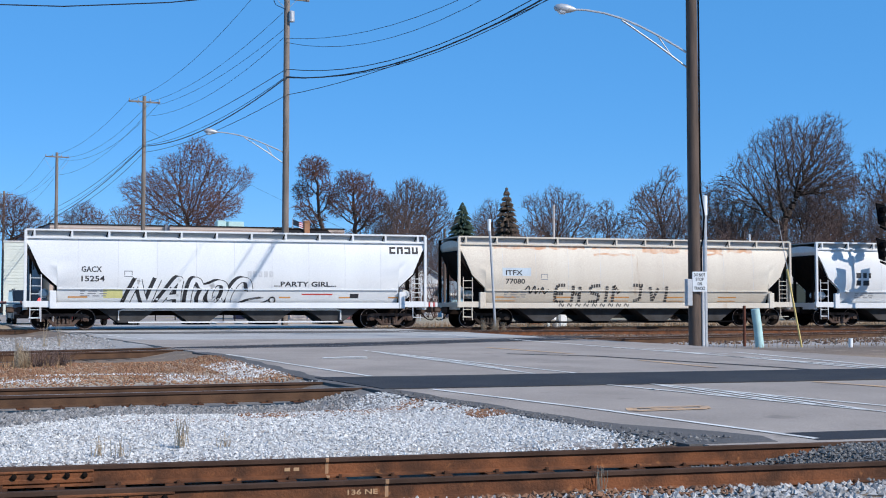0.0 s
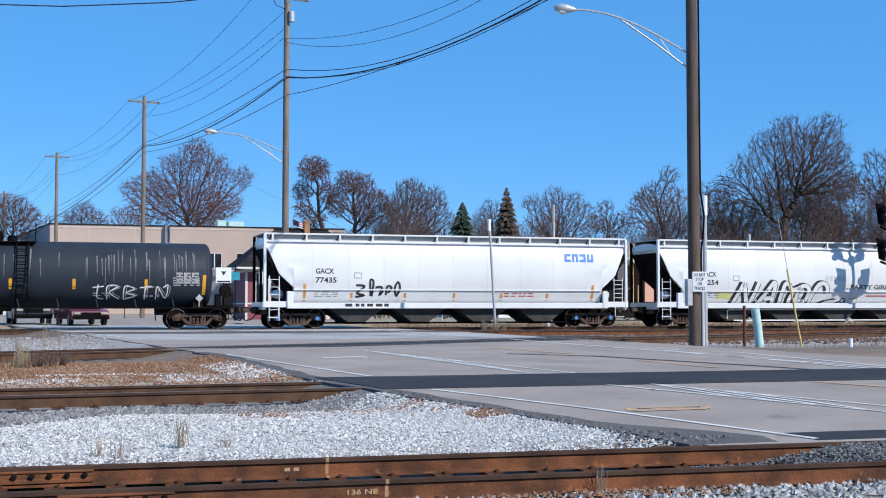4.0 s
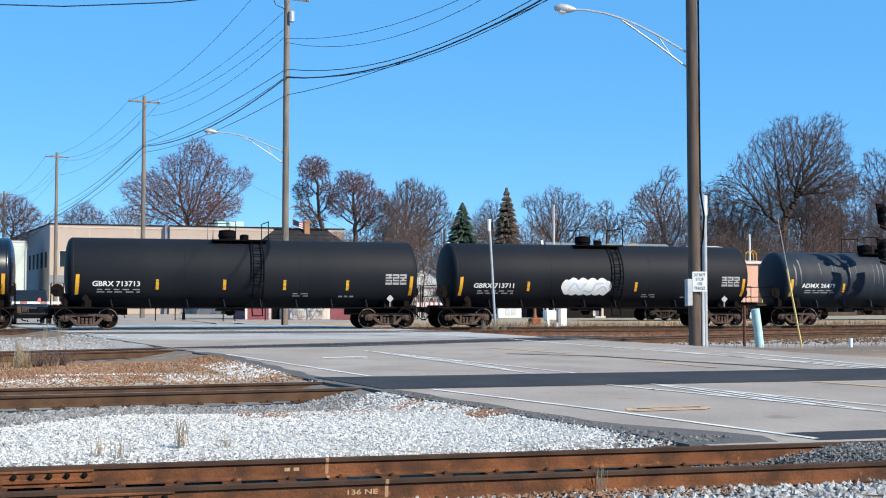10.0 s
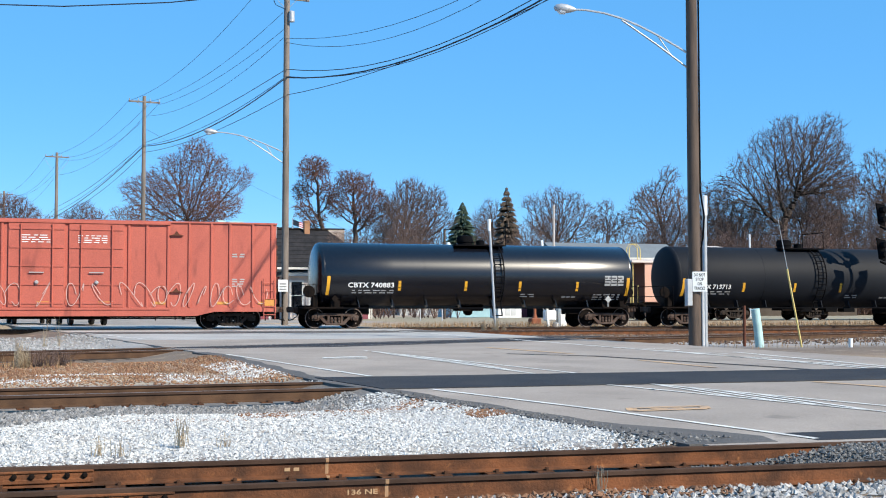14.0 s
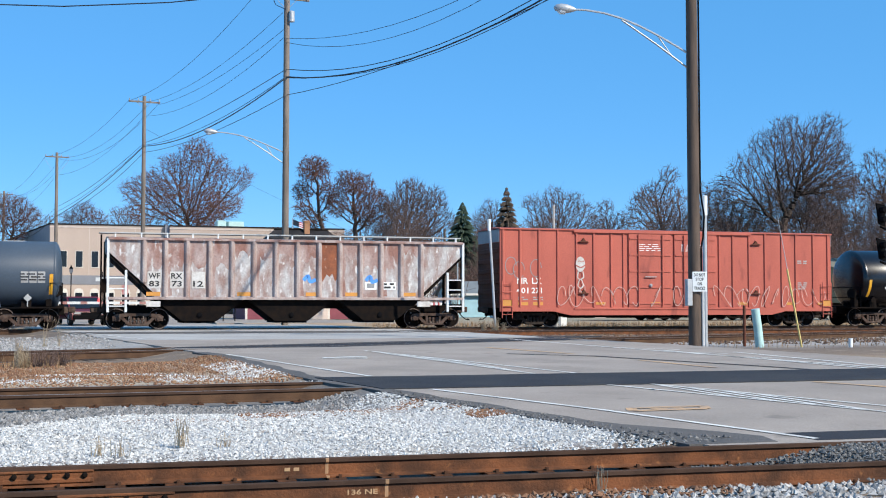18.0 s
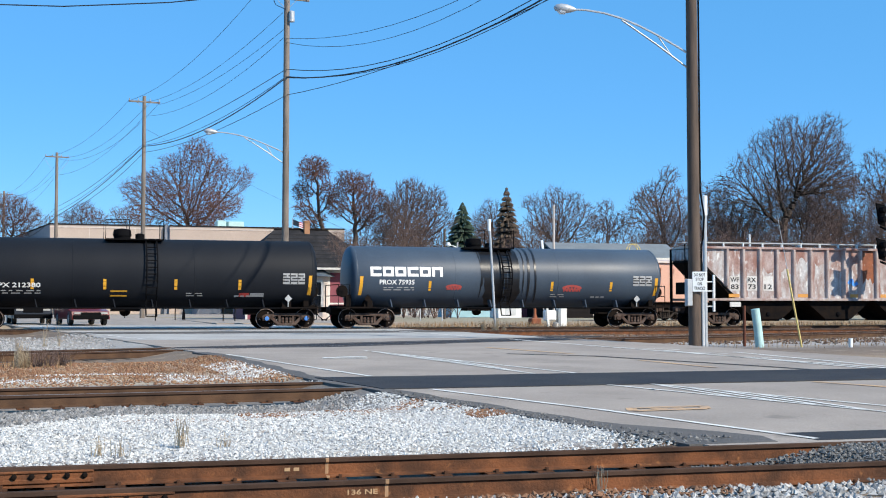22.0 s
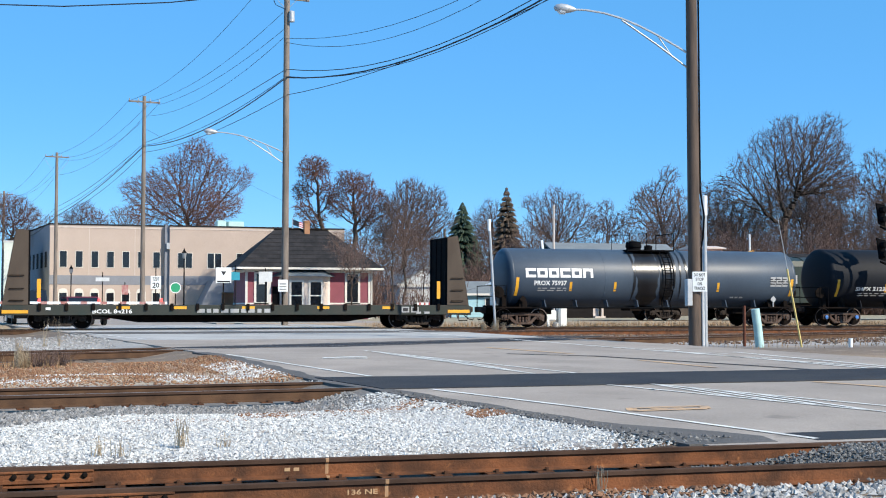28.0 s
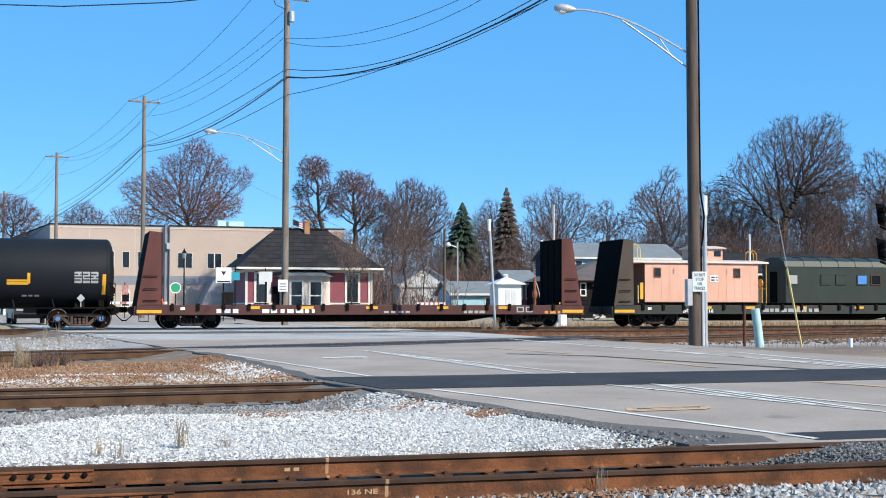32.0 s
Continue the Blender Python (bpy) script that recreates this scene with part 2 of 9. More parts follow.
def stone_mat(name, cols, rough=0.9):
    """Loose stones: a tone of its own for every stone."""
    m = bpy.data.materials.new(name)
    m.use_nodes = True
    n, l = m.node_tree.nodes, m.node_tree.links
    b = n["Principled BSDF"]
    b.inputs["Roughness"].default_value = rough
    g = n.new("ShaderNodeNewGeometry")
    r = n.new("ShaderNodeValToRGB")
    e = r.color_ramp.elements
    e[0].color, e[1].color = (*cols[0], 1), (*cols[-1], 1)
    for i, c in enumerate(cols[1:-1]):
        k = e.new((i + 1) / (len(cols) - 1))
        k.color = (*c, 1)
    l.new(g.outputs["Random Per Island"], r.inputs[0])
    l.new(r.outputs[0], b.inputs["Base Color"])
    return m


M["white_stone"] = stone_mat("white_limestone_chips", [(0.15, 0.152, 0.15), (0.52, 0.52, 0.51), (0.31, 0.31, 0.305), (0.68, 0.68, 0.665), (0.39, 0.372, 0.34), (0.60, 0.60, 0.595)])
M["grey_stone"] = stone_mat("grey_ballast_stone", [(0.055, 0.058, 0.06), (0.23, 0.225, 0.22), (0.12, 0.12, 0.12), (0.36, 0.35, 0.34), (0.165, 0.15, 0.135)])
M["pale_ballast"] = stone_mat("pale_ballast_stone", [(0.13, 0.135, 0.135), (0.36, 0.352, 0.345), (0.20, 0.20, 0.20), (0.48, 0.475, 0.46), (0.27, 0.245, 0.225)])
M["brown_stone"] = stone_mat("rust_stained_ballast", [(0.06, 0.035, 0.024), (0.16, 0.085, 0.05), (0.10, 0.06, 0.042), (0.21, 0.155, 0.12)])


# ---- mesh helpers ----
class Mesh:
    """Collects vertices and faces of one part."""

    def __init__(self):
        self.v, self.f, self.fm, self.cur, self.smooth = [], [], [], 0, False

    def add(self, vs, fs):
        o = len(self.v)
        self.v += [tuple(p) for p in vs]
        self.f += [tuple(i + o for i in q) for q in fs]
        self.fm += [self.cur] * len(fs)
        return self

    def use(self, k):
        self.cur = k
        return self

    def box(self, x0, x1, y0, y1, z0, z1, c=0.0):
        if c <= 0:
            vs = [(x, y, z) for x in (x0, x1) for y in (y0, y1) for z in (z0, z1)]
            return self.add(vs, [(0, 1, 3, 2), (4, 6, 7, 5), (0, 4, 5, 1), (2, 3, 7, 6), (0, 2, 6, 4), (1, 5, 7, 3)])
        bm = bmesh.new()
        bmesh.ops.create_cube(bm, size=1, matrix=Matrix.LocRotScale(((x0 + x1) / 2, (y0 + y1) / 2, (z0 + z1) / 2), None, (abs(x1 - x0), abs(y1 - y0), abs(z1 - z0))))
        bmesh.ops.bevel(bm, geom=bm.edges[:], offset=c, segments=1, affect="EDGES", profile=0.5)
        bm.verts.index_update()
        self.add([p.co[:] for p in bm.verts], [[q.index for q in g.verts] for g in bm.faces])
        bm.free()
        return self

    def prism(self, pts, a, b, axis="y"):
        """A polygon (pairs) extruded from a to b along an axis."""
        n = len(pts)
        put = {"y": lambda p, k: (p[0], k, p[1]), "x": lambda p, k: (k, p[0], p[1]), "z": lambda p, k: (p[0], p[1], k)}[axis]
        vs = [put(p, a) for p in pts] + [put(p, b) for p in pts]
        return self.add(vs, [tuple(range(n)), tuple(range(2 * n - 1, n - 1, -1))] + [(i, i + n, (i + 1) % n + n, (i + 1) % n) for i in range(n)])

    def tube(self, path, r, n=6, r2=None):
        """A round bar along a path of points, tapering to r2."""
        path = [Vector(p) for p in path]
        k = len(path)
        vs = []
        for i, p in enumerate(path):
            d = (path[min(i + 1, k - 1)] - path[max(i - 1, 0)]).normalized()
            u = d.orthogonal().normalized() if abs(d.z) > 0.95 else d.cross(Vector((0, 0, 1))).normalized()
            w = d.cross(u)
            rr = r if r2 is None else r + (r2 - r) * i / (k - 1)
            vs += [p + (u * math.cos(a) + w * math.sin(a)) * rr for a in (2 * math.pi * j / n for j in range(n))]
        fs = [(i * n + j, i * n + (j + 1) % n, (i + 1) * n + (j + 1) % n, (i + 1) * n + j) for i in range(k - 1) for j in range(n)]
        return self.add(vs, fs + [tuple(range(n - 1, -1, -1)), tuple(range((k - 1) * n, k * n))])

    def lathe(self, prof, n=32, axis="x", centre=(0, 0, 0), caps=True):
        """A profile of (along, radius) turned about an axis."""
        vs = []
        for a, r in prof:
            for j in range(n):
                t = 2 * math.pi * j / n
                c, s = r * math.cos(t), r * math.sin(t)
                p = {"x": (a, c, s), "y": (c, a, s), "z": (c, s, a)}[axis]
                vs.append((p[0] + centre[0], p[1] + centre[1], p[2] + centre[2]))
        k = len(prof)
        fs = [(i * n + j, i * n + (j + 1) % n, (i + 1) * n + (j + 1) % n, (i + 1) * n + j) for i in range(k - 1) for j in range(n)]
        return self.add(vs, fs + ([tuple(range(n)), tuple(range((k - 1) * n, k * n))] if caps else [((k - 1) * n + j, (k - 1) * n + (j + 1) % n, (j + 1) % n, j) for j in range(n)]))

    def data(self, name, material):
        me = bpy.data.meshes.new(name)
        me.from_pydata(self.v, [], self.f)
        for m in material if isinstance(material, (list, tuple)) else (material,):
            me.materials.append(m)
        me.polygons.foreach_set("material_index", self.fm)
        bm = bmesh.new()
        bm.from_mesh(me)
        bmesh.ops.recalc_face_normals(bm, faces=bm.faces[:])
        bm.to_mesh(me)
        bm.free()
        if self.smooth:
            me.polygons.foreach_set("use_smooth", [True] * len(me.polygons))
            me.set_sharp_from_angle(angle=radians(38))
        me.update()
        return me


def part(name, mesh, material, parent=None, label="", at=None, smooth=False):
    """Links a Mesh, or ready mesh data, as one object under a thing or a part."""
    if isinstance(mesh, Mesh):
        mesh.smooth = mesh.smooth or smooth
        mesh = mesh.data(name, material)
    ob = new(name, mesh)
    if parent:
        ob.parent = parent
    if at is not None:
        ob.matrix_basis = at if isinstance(at, Matrix) else Matrix.Translation(at)
    if label:
        ob["label"] = label
    return ob


def thing(name, label, category, at, group="", kind=""):
    e = new(name)
    e.empty_display_size = 0.2
    e.matrix_basis = at if isinstance(at, Matrix) else Matrix.Translation(at)
    return tagged(e, label, category, group, kind)


def B(*a, c=0.0):
    return Mesh().box(*a, c=c)


def text_mesh(name, body, size, material, width=None):
    """Lettering as a flat mesh in the x-z plane, facing -y."""
    cu = bpy.data.curves.new(name, "FONT")
    cu.body, cu.size, cu.align_x, cu.resolution_u = body, size, "LEFT", 2
    cu.offset = size * 0.022
    tmp = new(name, cu)
    me = bpy.data.meshes.new_from_object(tmp.evaluated_get(bpy.context.evaluated_depsgraph_get()))
    bpy.data.objects.remove(tmp)
    xs = [v.co.x for v in me.vertices] or [0, 1]
    k = width / (max(xs) - min(xs)) if width else 1.0
    for v in me.vertices:
        x, z = (v.co.x - min(xs)) * k, v.co.y
        v.co = (x, 0, z)
    me.materials.clear()
    me.materials.append(material)
    return me


# ---- the plan ----
KQ = (-60, 5, 12, 20.6, 36, 51, 58.6, 75, 110, 3000)
KZ = (-0.5, -0.45, -0.37, -0.18, 0.0, 0.13, 0.17, 0.25, 0.30, 0.30)


def rail_z(y):
    """Height of rail tops and of the road across the tracks."""
    return float(np.interp(y, KQ, KZ))


def near_x(y):
    """The edge of the asphalt towards the camera's left; it stands back from the closest rails."""
    return float(np.interp(y, (-30, 12.0, 12.58, 12.59, 16.6, 19.9, 23, 31.7, 51, 112), (11.0, 9.9, 9.9, 6.95, 6.08, 5.29, 4.69, 4.25, 1.4, -8.0)))


def far_x(y):
    return 23.6 - 0.14 * y


def ground_z(y, x=None):
    """Ground height: below the rails, level with the asphalt along the road."""
    low = float(np.interp(y, (-60, 11.0, 11.5, 12.5, 12.8, 13.0, 14.0, 18.0, 19.2, 22.7, 24, 31, 33, 66, 72), (0.2, 0.2, 0.34, 0.34, 0.2, 0.12, 0.08, 0.11, 0.25, 0.25, 0.1, 0.12, 0.19, 0.2, 0.02)))
    if x is not None and y < 66:
        d = max(near_x(y) - x, x - far_x(y))
        k = min(1.0, max(0.0, 1 - d / 1.3))
        k = k * k * (3 - 2 * k)
        low += (0.02 - low) * k
    bump = 0.05 * noise.noise((x * 0.4, y * 0.4, 3)) if x is not None and -30 < x < 110 and 0 < y < 64 and not near_x(y) - 1.5 < x < far_x(y) + 1.5 else 0
    return rail_z(y) - low + bump


TRAIN_Y = 58.6
RAIL_TOP = rail_z(TRAIN_Y)


# ---- ground ----
def ground_material():
    m = bpy.data.materials.new("ground_cover")
    m.use_nodes = True
    n, l = m.node_tree.nodes, m.node_tree.links
    b = n["Principled BSDF"]
    b.inputs["Roughness"].default_value = 0.95
    tc = n.new("ShaderNodeTexCoord")
    sep = n.new("ShaderNodeSeparateXYZ")
    l.new(tc.outputs["Object"], sep.inputs[0])

    def noise_at(scale, detail=6):
        t = n.new("ShaderNodeTexNoise")
        t.inputs["Scale"].default_value, t.inputs["Detail"].default_value = scale, detail
        l.new(tc.outputs["Object"], t.inputs["Vector"])
        return t.outputs["Fac"]

    def math_node(op, a, c):
        t = n.new("ShaderNodeMath")
        t.operation = op
        for i, q in enumerate((a, c)):
            if isinstance(q, (int, float)):
                t.inputs[i].default_value = q
            else:
                l.new(q, t.inputs[i])
        return t.outputs[0]

    wob = math_node("MULTIPLY", noise_at(0.9), 1.2)
    y = math_node("ADD", sep.outputs[1], math_node("SUBTRACT", wob, 0.6))
    ramp = n.new("ShaderNodeValToRGB")
    l.new(math_node("DIVIDE", y, 80.0), ramp.inputs[0])
    e = ramp.color_ramp.elements
    zones = [(0, (0.46, 0.45, 0.43)), (9.8, (0.40, 0.38, 0.35)), (10.6, (0.12, 0.08, 0.057)), (13.4, (0.13, 0.085, 0.06)), (13.9, (0.40, 0.40, 0.39)), (17.6, (0.38, 0.37, 0.355)), (18.8, (0.17, 0.16, 0.15)), (22.6, (0.16, 0.13, 0.105)), (24.5, (0.40, 0.33, 0.25)), (27, (0.36, 0.26, 0.17)), (32, (0.20, 0.145, 0.10)),
             (36.5, (0.16, 0.12, 0.09)), (40, (0.34, 0.32, 0.30)), (46, (0.30, 0.26, 0.22)), (52, (0.15, 0.115, 0.09)), (60, (0.17, 0.13, 0.10)), (62.5, (0.30, 0.21, 0.13)), (70, (0.33, 0.24, 0.15)), (80, (0.30, 0.26, 0.18))]
    e[0].position, e[0].color = 0, (*zones[0][1], 1)
    e[1].position, e[1].color = 1, (*zones[-1][1], 1)
    for p, c in zones[1:-1]:
        k = e.new(p / 80)
        k.color = (*c, 1)
    patch = n.new("ShaderNodeMapRange")
    patch.inputs[1].default_value, patch.inputs[2].default_value = 0.56, 0.70
    l.new(noise_at(0.9), patch.inputs[0])
    mix = n.new("ShaderNodeMixRGB")
    mix.inputs[2].default_value = (0.36, 0.27, 0.19, 1)
    l.new(math_node("MULTIPLY", patch.outputs[0], 0.7), mix.inputs[0])
    l.new(ramp.outputs[0], mix.inputs[1])
    grain = n.new("ShaderNodeMixRGB")
    grain.blend_type = "OVERLAY"
    grain.inputs[0].default_value = 0.6
    fine = noise_at(22, 3)
    l.new(mix.outputs[0], grain.inputs[1])
    l.new(fine, grain.inputs[2])
    l.new(grain.outputs[0], b.inputs["Base Color"])
    bp = n.new("ShaderNodeBump")
    bp.inputs["Strength"].default_value, bp.inputs["Distance"].default_value = 0.6, 0.04
    l.new(fine, bp.inputs["Height"])
    l.new(bp.outputs[0], b.inputs["Normal"])
    return m


M["ground"] = ground_material()
gx = [-2500, -600, -150, -60, -40, -30, -20, -15] + [i * 0.5 for i in range(-20, 60)] + [i * 2.0 for i in range(15, 61)] + [160, 300, 800, 2800]
gy = [-400, -60, -20] + [i * 1.0 for i in range(-5, 12)] + [12 + i * 0.4 for i in range(60)] + [i * 1.0 for i in range(36, 90)] + [95, 100, 110, 130, 160, 200, 300, 600, 1200, 3000]
gm = Mesh()
vs = []
for j, y in enumerate(gy):
    for i, x in enumerate(gx):
        vs.append((x, y, ground_z(y, x) - (0.1 if near_x(y) + 0.3 < x < far_x(y) - 0.3 and y < 110 else 0)))
nx = len(gx)
gm.add(vs, [(j * nx + i, j * nx + i + 1, (j + 1) * nx + i + 1, (j + 1) * nx + i) for j in range(len(gy) - 1) for i in range(nx - 1)])
ground = tagged(part("ground", gm, M["ground"], smooth=True), "pale limestone gravel and dry winter grass beside the tracks", "ground", kind="structure")

# ---- road across the tracks ----
def road_strip(name, ys, near, far, dz, thick, material, label="", category="road", parent=None):
    """A strip of road between two edges, each a function of y, on the slope of the crossing."""
    ms = Mesh()
    vs, fs = [], []
    for y in ys:
        for x in (near(y), far(y)):
            vs += [(x, y, rail_z(y) + dz), (x, y, rail_z(y) + dz - thick)]
    for k in range(len(ys) - 1):
        a, c = 4 * k, 4 * k + 4
        fs += [(a, a + 2, c + 2, c), (a + 1, c + 1, c + 3, a + 3), (a, c, c + 1, a + 1), (a + 2, a + 3, c + 3, c + 2)]
    fs += [(0, 1, 3, 2), (len(vs) - 4, len(vs) - 2, len(vs) - 1, len(vs) - 3)]
    ms.add(vs, fs)
    ob = part(name, ms, material, parent)
    return ob if parent else tagged(ob, label, category, kind="structure")


def span(y0, y1, step=1.0):
    k = max(2, int((y1 - y0) / step) + 1)
    return [y0 + (y1 - y0) * i / (k - 1) for i in range(k)]


ys_all = sorted([i * 1.0 for i in range(-30, 112)] + [12.2, 12.58, 12.59])
road = road_strip("road", ys_all, near_x, far_x, -0.008, 0.25, M["asphalt"], label="worn grey asphalt road crossing the railway tracks")
road_strip("road_shoulder", span(12.75, 34, 0.5), lambda y: near_x(y) - 0.12 - 0.05 * math.sin(y * 2.1), lambda y: near_x(y) + 0.28 + 0.9 * max(0, 1 - abs(y - 13.2) / 2.0) + 0.06 * math.sin(y * 3.3), -0.004, 0.25, M["asphalt_shoulder"], label="crumbling dark asphalt shoulder along the road")
for y0, y1, m in ((20.35, 23.3, "asphalt_dark"), (12.75, 13.45, "asphalt_dark"), (50.4, 53.6, "asphalt_shoulder"), (56.8, 60.4, "asphalt_shoulder")):
    road_strip("crossing_patch", span(y0, y1, 0.4), lambda y: max(near_x(y) + 0.1, 8.35 if y0 < 13 else 0), lambda y: far_x(y) - 0.2, 0.007 if y0 == 20.35 else -0.003, 0.05, M[m], parent=road)
for y0, y1 in ((43.5, 50.3), (53.7, 56.7), (60.5, 69.0)):
    road_strip("pale_road_patch", span(y0, y1, 0.5), lambda y: near_x(y) + 0.06 + 0.2 * math.sin(y * 1.3), lambda y: far_x(y) - 0.1, -0.0055, 0.05, M["asphalt_pale"], parent=road)
# dark slanting patch along the third track, and a thin tar seam
for near, far, y0, y1 in ((lambda y: 1.5 + (y - 36.4) * 2.35, lambda y: 8.0 + (y - 36.4) * 2.1, 36.4, 44.2),):
    road_strip("crossing_patch", span(y0, y1, 0.5), lambda y: max(near(y), near_x(y) + 0.1), lambda y: min(far(y), far_x(y) - 0.2), -0.003, 0.05, M["asphalt_dark"], parent=road)


def stroke(pts, width, material, z=0.0, name="road_marking"):
    """A painted line along points on the road."""
    fine = []
    for (x0, y0), (x1, y1) in zip(pts[:-1], pts[1:]):
        n = max(2, int(abs(y1 - y0)) + 1)
        fine += [(x0 + (x1 - x0) * i / n, y0 + (y1 - y0) * i / n) for i in range(n)]
    fine.append(pts[-1])
    vs = []
    for i, p in enumerate(fine):
        q0, q1 = fine[max(i - 1, 0)], fine[min(i + 1, len(fine) - 1)]
        dx, dy = q1[0] - q0[0], q1[1] - q0[1]
        n = math.hypot(dx, dy)
        for s in (-1, 1):
            x, y = p[0] - s * dy / n * width / 2, p[1] + s * dx / n * width / 2
            vs.append((x, y, rail_z(y) + 0.001 + z))
    part(name, Mesh().add(vs, [(2 * i, 2 * i + 1, 2 * i + 3, 2 * i + 2) for i in range(len(fine) - 1)]), material, road)


W, YL = M["paint_white"], M["paint_yellow"]
for pts in ([(8.4, 12.85), (7.35, 16.5), (6.05, 20.2)], [(5.86, 23.5), (4.45, 32.6)], [(3.4, 44), (1.7, 51.5)], [(0.5, 62), (-5, 100)]):
    stroke(pts, 0.11, W)
# hatched island between the lanes
for lo, hi in (([(9.22, 20.4), (11.09, 15.26), (13.2, 9)], [(10.03, 20.4), (11.65, 15.9), (14.2, 9)]), ([(8.42, 32), (9.1, 23.5)], [(8.3, 33.9), (9.96, 23.5)])):
    stroke(lo, 0.10, W)
    stroke(hi, 0.10, W)
    (xa, ya), (xb, yb) = lo[0], lo[-2] if len(lo) > 2 else lo[-1]
    (xc, yc), (xd, yd) = hi[0], hi[-2] if len(hi) > 2 else hi[-1]
    for k in range(4):
        f, g = 0.02 + 0.15 * k, 0.52 + 0.15 * k
        if g < 1.05:
            stroke([(xc + (xd - xc) * f, yc + (yd - yc) * f), (xa + (xb - xa) * g, ya + (yb - ya) * g)], 0.09, W)
for pts in ([(15.26, 41.7), (15.6, 35.4), (17.05, 23.5)], [(16.29, 32.2), (16.6, 23.5)], [(17.65, 30.8), (17.45, 24)], [(17.6, 20.2), (18.4, 14)], [(14.8, 45), (14.0, 56)]):
    stroke(pts, 0.15, W)
for k in range(4):
    stroke([(15.9 + 0.2 * k, 34 - 2.6 * k), (16.9 + 0.1 * k, 32.4 - 2.4 * k)], 0.1, W)
for pts in ([(12.14, 35), (13.06, 30.9)], [(13.34, 27.6), (13.58, 24.5)], [(13.17, 20.2), (13.75, 18.9)], [(12.5, 62), (11.6, 68)], [(11.3, 72), (10.4, 80)]):
    stroke(pts, 0.2, YL)
for pts in ([(7.72, 16.2), (8.86, 16.26)], [(7.86, 16.56), (9.02, 16.62)], [(7.72, 16.2), (7.86, 16.56)], [(8.86, 16.26), (9.02, 16.62)], [(8.1, 16.38), (8.6, 16.41)]):
    stroke(pts, 0.15, YL)
stroke([(6.4, 30.3), (7.4, 29.9)], 0.35, W)
stroke([(6.9, 30.9), (7.5, 30.5)], 0.25, W, 0.003)
stroke([(11.38, 31.3), (13.08, 29.7), (14.69, 25.1), (15.19, 23.2)], 0.16, M["asphalt_dark"], 0.001, "tar_seam")
stroke([(0.0, 62.7), (13.0, 62.9)], 0.5, W)

# ---- tracks ----
RAIL_PROFILE = [(-0.075, 0), (0.075, 0), (0.075, 0.012), (0.012, 0.032), (0.010, 0.135), (0.034, 0.148), (0.037, 0.182), (0.028, 0.186), (-0.028, 0.186), (-0.037, 0.182), (-0.034, 0.148), (-0.010, 0.135), (-0.012, 0.032), (-0.075, 0.012)]


def sweep(pts, prof, dark=()):
    """A profile drawn along a line; the edges in dark take the second material."""
    ms = Mesh()
    k = len(prof)
    vs, fs = [], []
    for i, p in enumerate(pts):
        d = (Vector(pts[min(i + 1, len(pts) - 1)]) - Vector(pts[max(i - 1, 0)])).normalized()
        s = Vector((-d.y, d.x, 0)).normalized()
        vs += [(p[0] + s.x * a, p[1] + s.y * a, p[2] + b) for a, b in prof]
    for i in range(len(pts) - 1):
        fs += [(i * k + j, i * k + (j + 1) % k, (i + 1) * k + (j + 1) % k, (i + 1) * k + j) for j in range(k)]
    ms.add(vs, fs + [tuple(range(k)), tuple(range((len(pts) - 1) * k, len(pts) * k))])
    ms.fm = [1 if q < len(fs) and q % k in dark else 0 for q in range(len(ms.f))]
    return ms


TIE = Mesh().box(-0.11, 0.11, -1.3, 1.3, -0.17, 0, c=0.012).data("tie", M["tie"])
PLATE = Mesh().box(-0.09, 0.09, -0.17, 0.17, 0, 0.016).box(-0.05, -0.02, 0.085, 0.115, 0.016, 0.05).box(0.02, 0.05, -0.115, -0.085, 0.016, 0.05).data("tie_plate", M["rust_rail"])


def track(name, label, a, b, x0, x1, steel, tie_span, plates=True, head="rail_head", sunk=0.0):
    """Two rails on ties; the centre line is y = a + b x, on the slope of the ground."""
    t = thing(name, label, "railway track", (0, 0, 0), kind="structure")
    cs = 1 / math.sqrt(1 + b * b)
    for side in (-0.755, 0.755):
        n = int((x1 - x0) / 3)
        pts = []
        for i in range(n + 1):
            x = x0 + (x1 - x0) * i / n
            y = a + b * x + side / cs
            pts.append((x, y, rail_z(y) - 0.186))
        # Dark head colour also covers the underside, standing for the shade below it.
        part("rail", sweep(pts, RAIL_PROFILE, (4, 5, 6, 7, 8, 9, 10)), [steel, M["rail_dull"]], t)
        part("running_surface", sweep([(p[0], p[1], p[2] + 0.1865) for p in pts], [(-0.026, 0), (0.026, 0), (0.022, 0.0025), (-0.022, 0.0025)]), M[head], t, "worn rail top")
    k = 0
    x = tie_span[0]
    while x < tie_span[1]:
        y = a + b * x
        turn = pose(x, y, rail_z(y) - 0.205 - sunk, 0, math.degrees(0), math.degrees(math.atan(b)) + random.uniform(-1.2, 1.2))
        part("tie", TIE, None, t, at=turn)
        if plates:
            for side in (-0.755, 0.755):
                yy = y + side / cs
                part("tie_plate", PLATE, None, t, at=pose(x, yy, rail_z(yy) - 0.204, 0, 0, math.degrees(math.atan(b))))
        x += 0.52 + random.uniform(-0.03, 0.03)
        k += 1
    return t


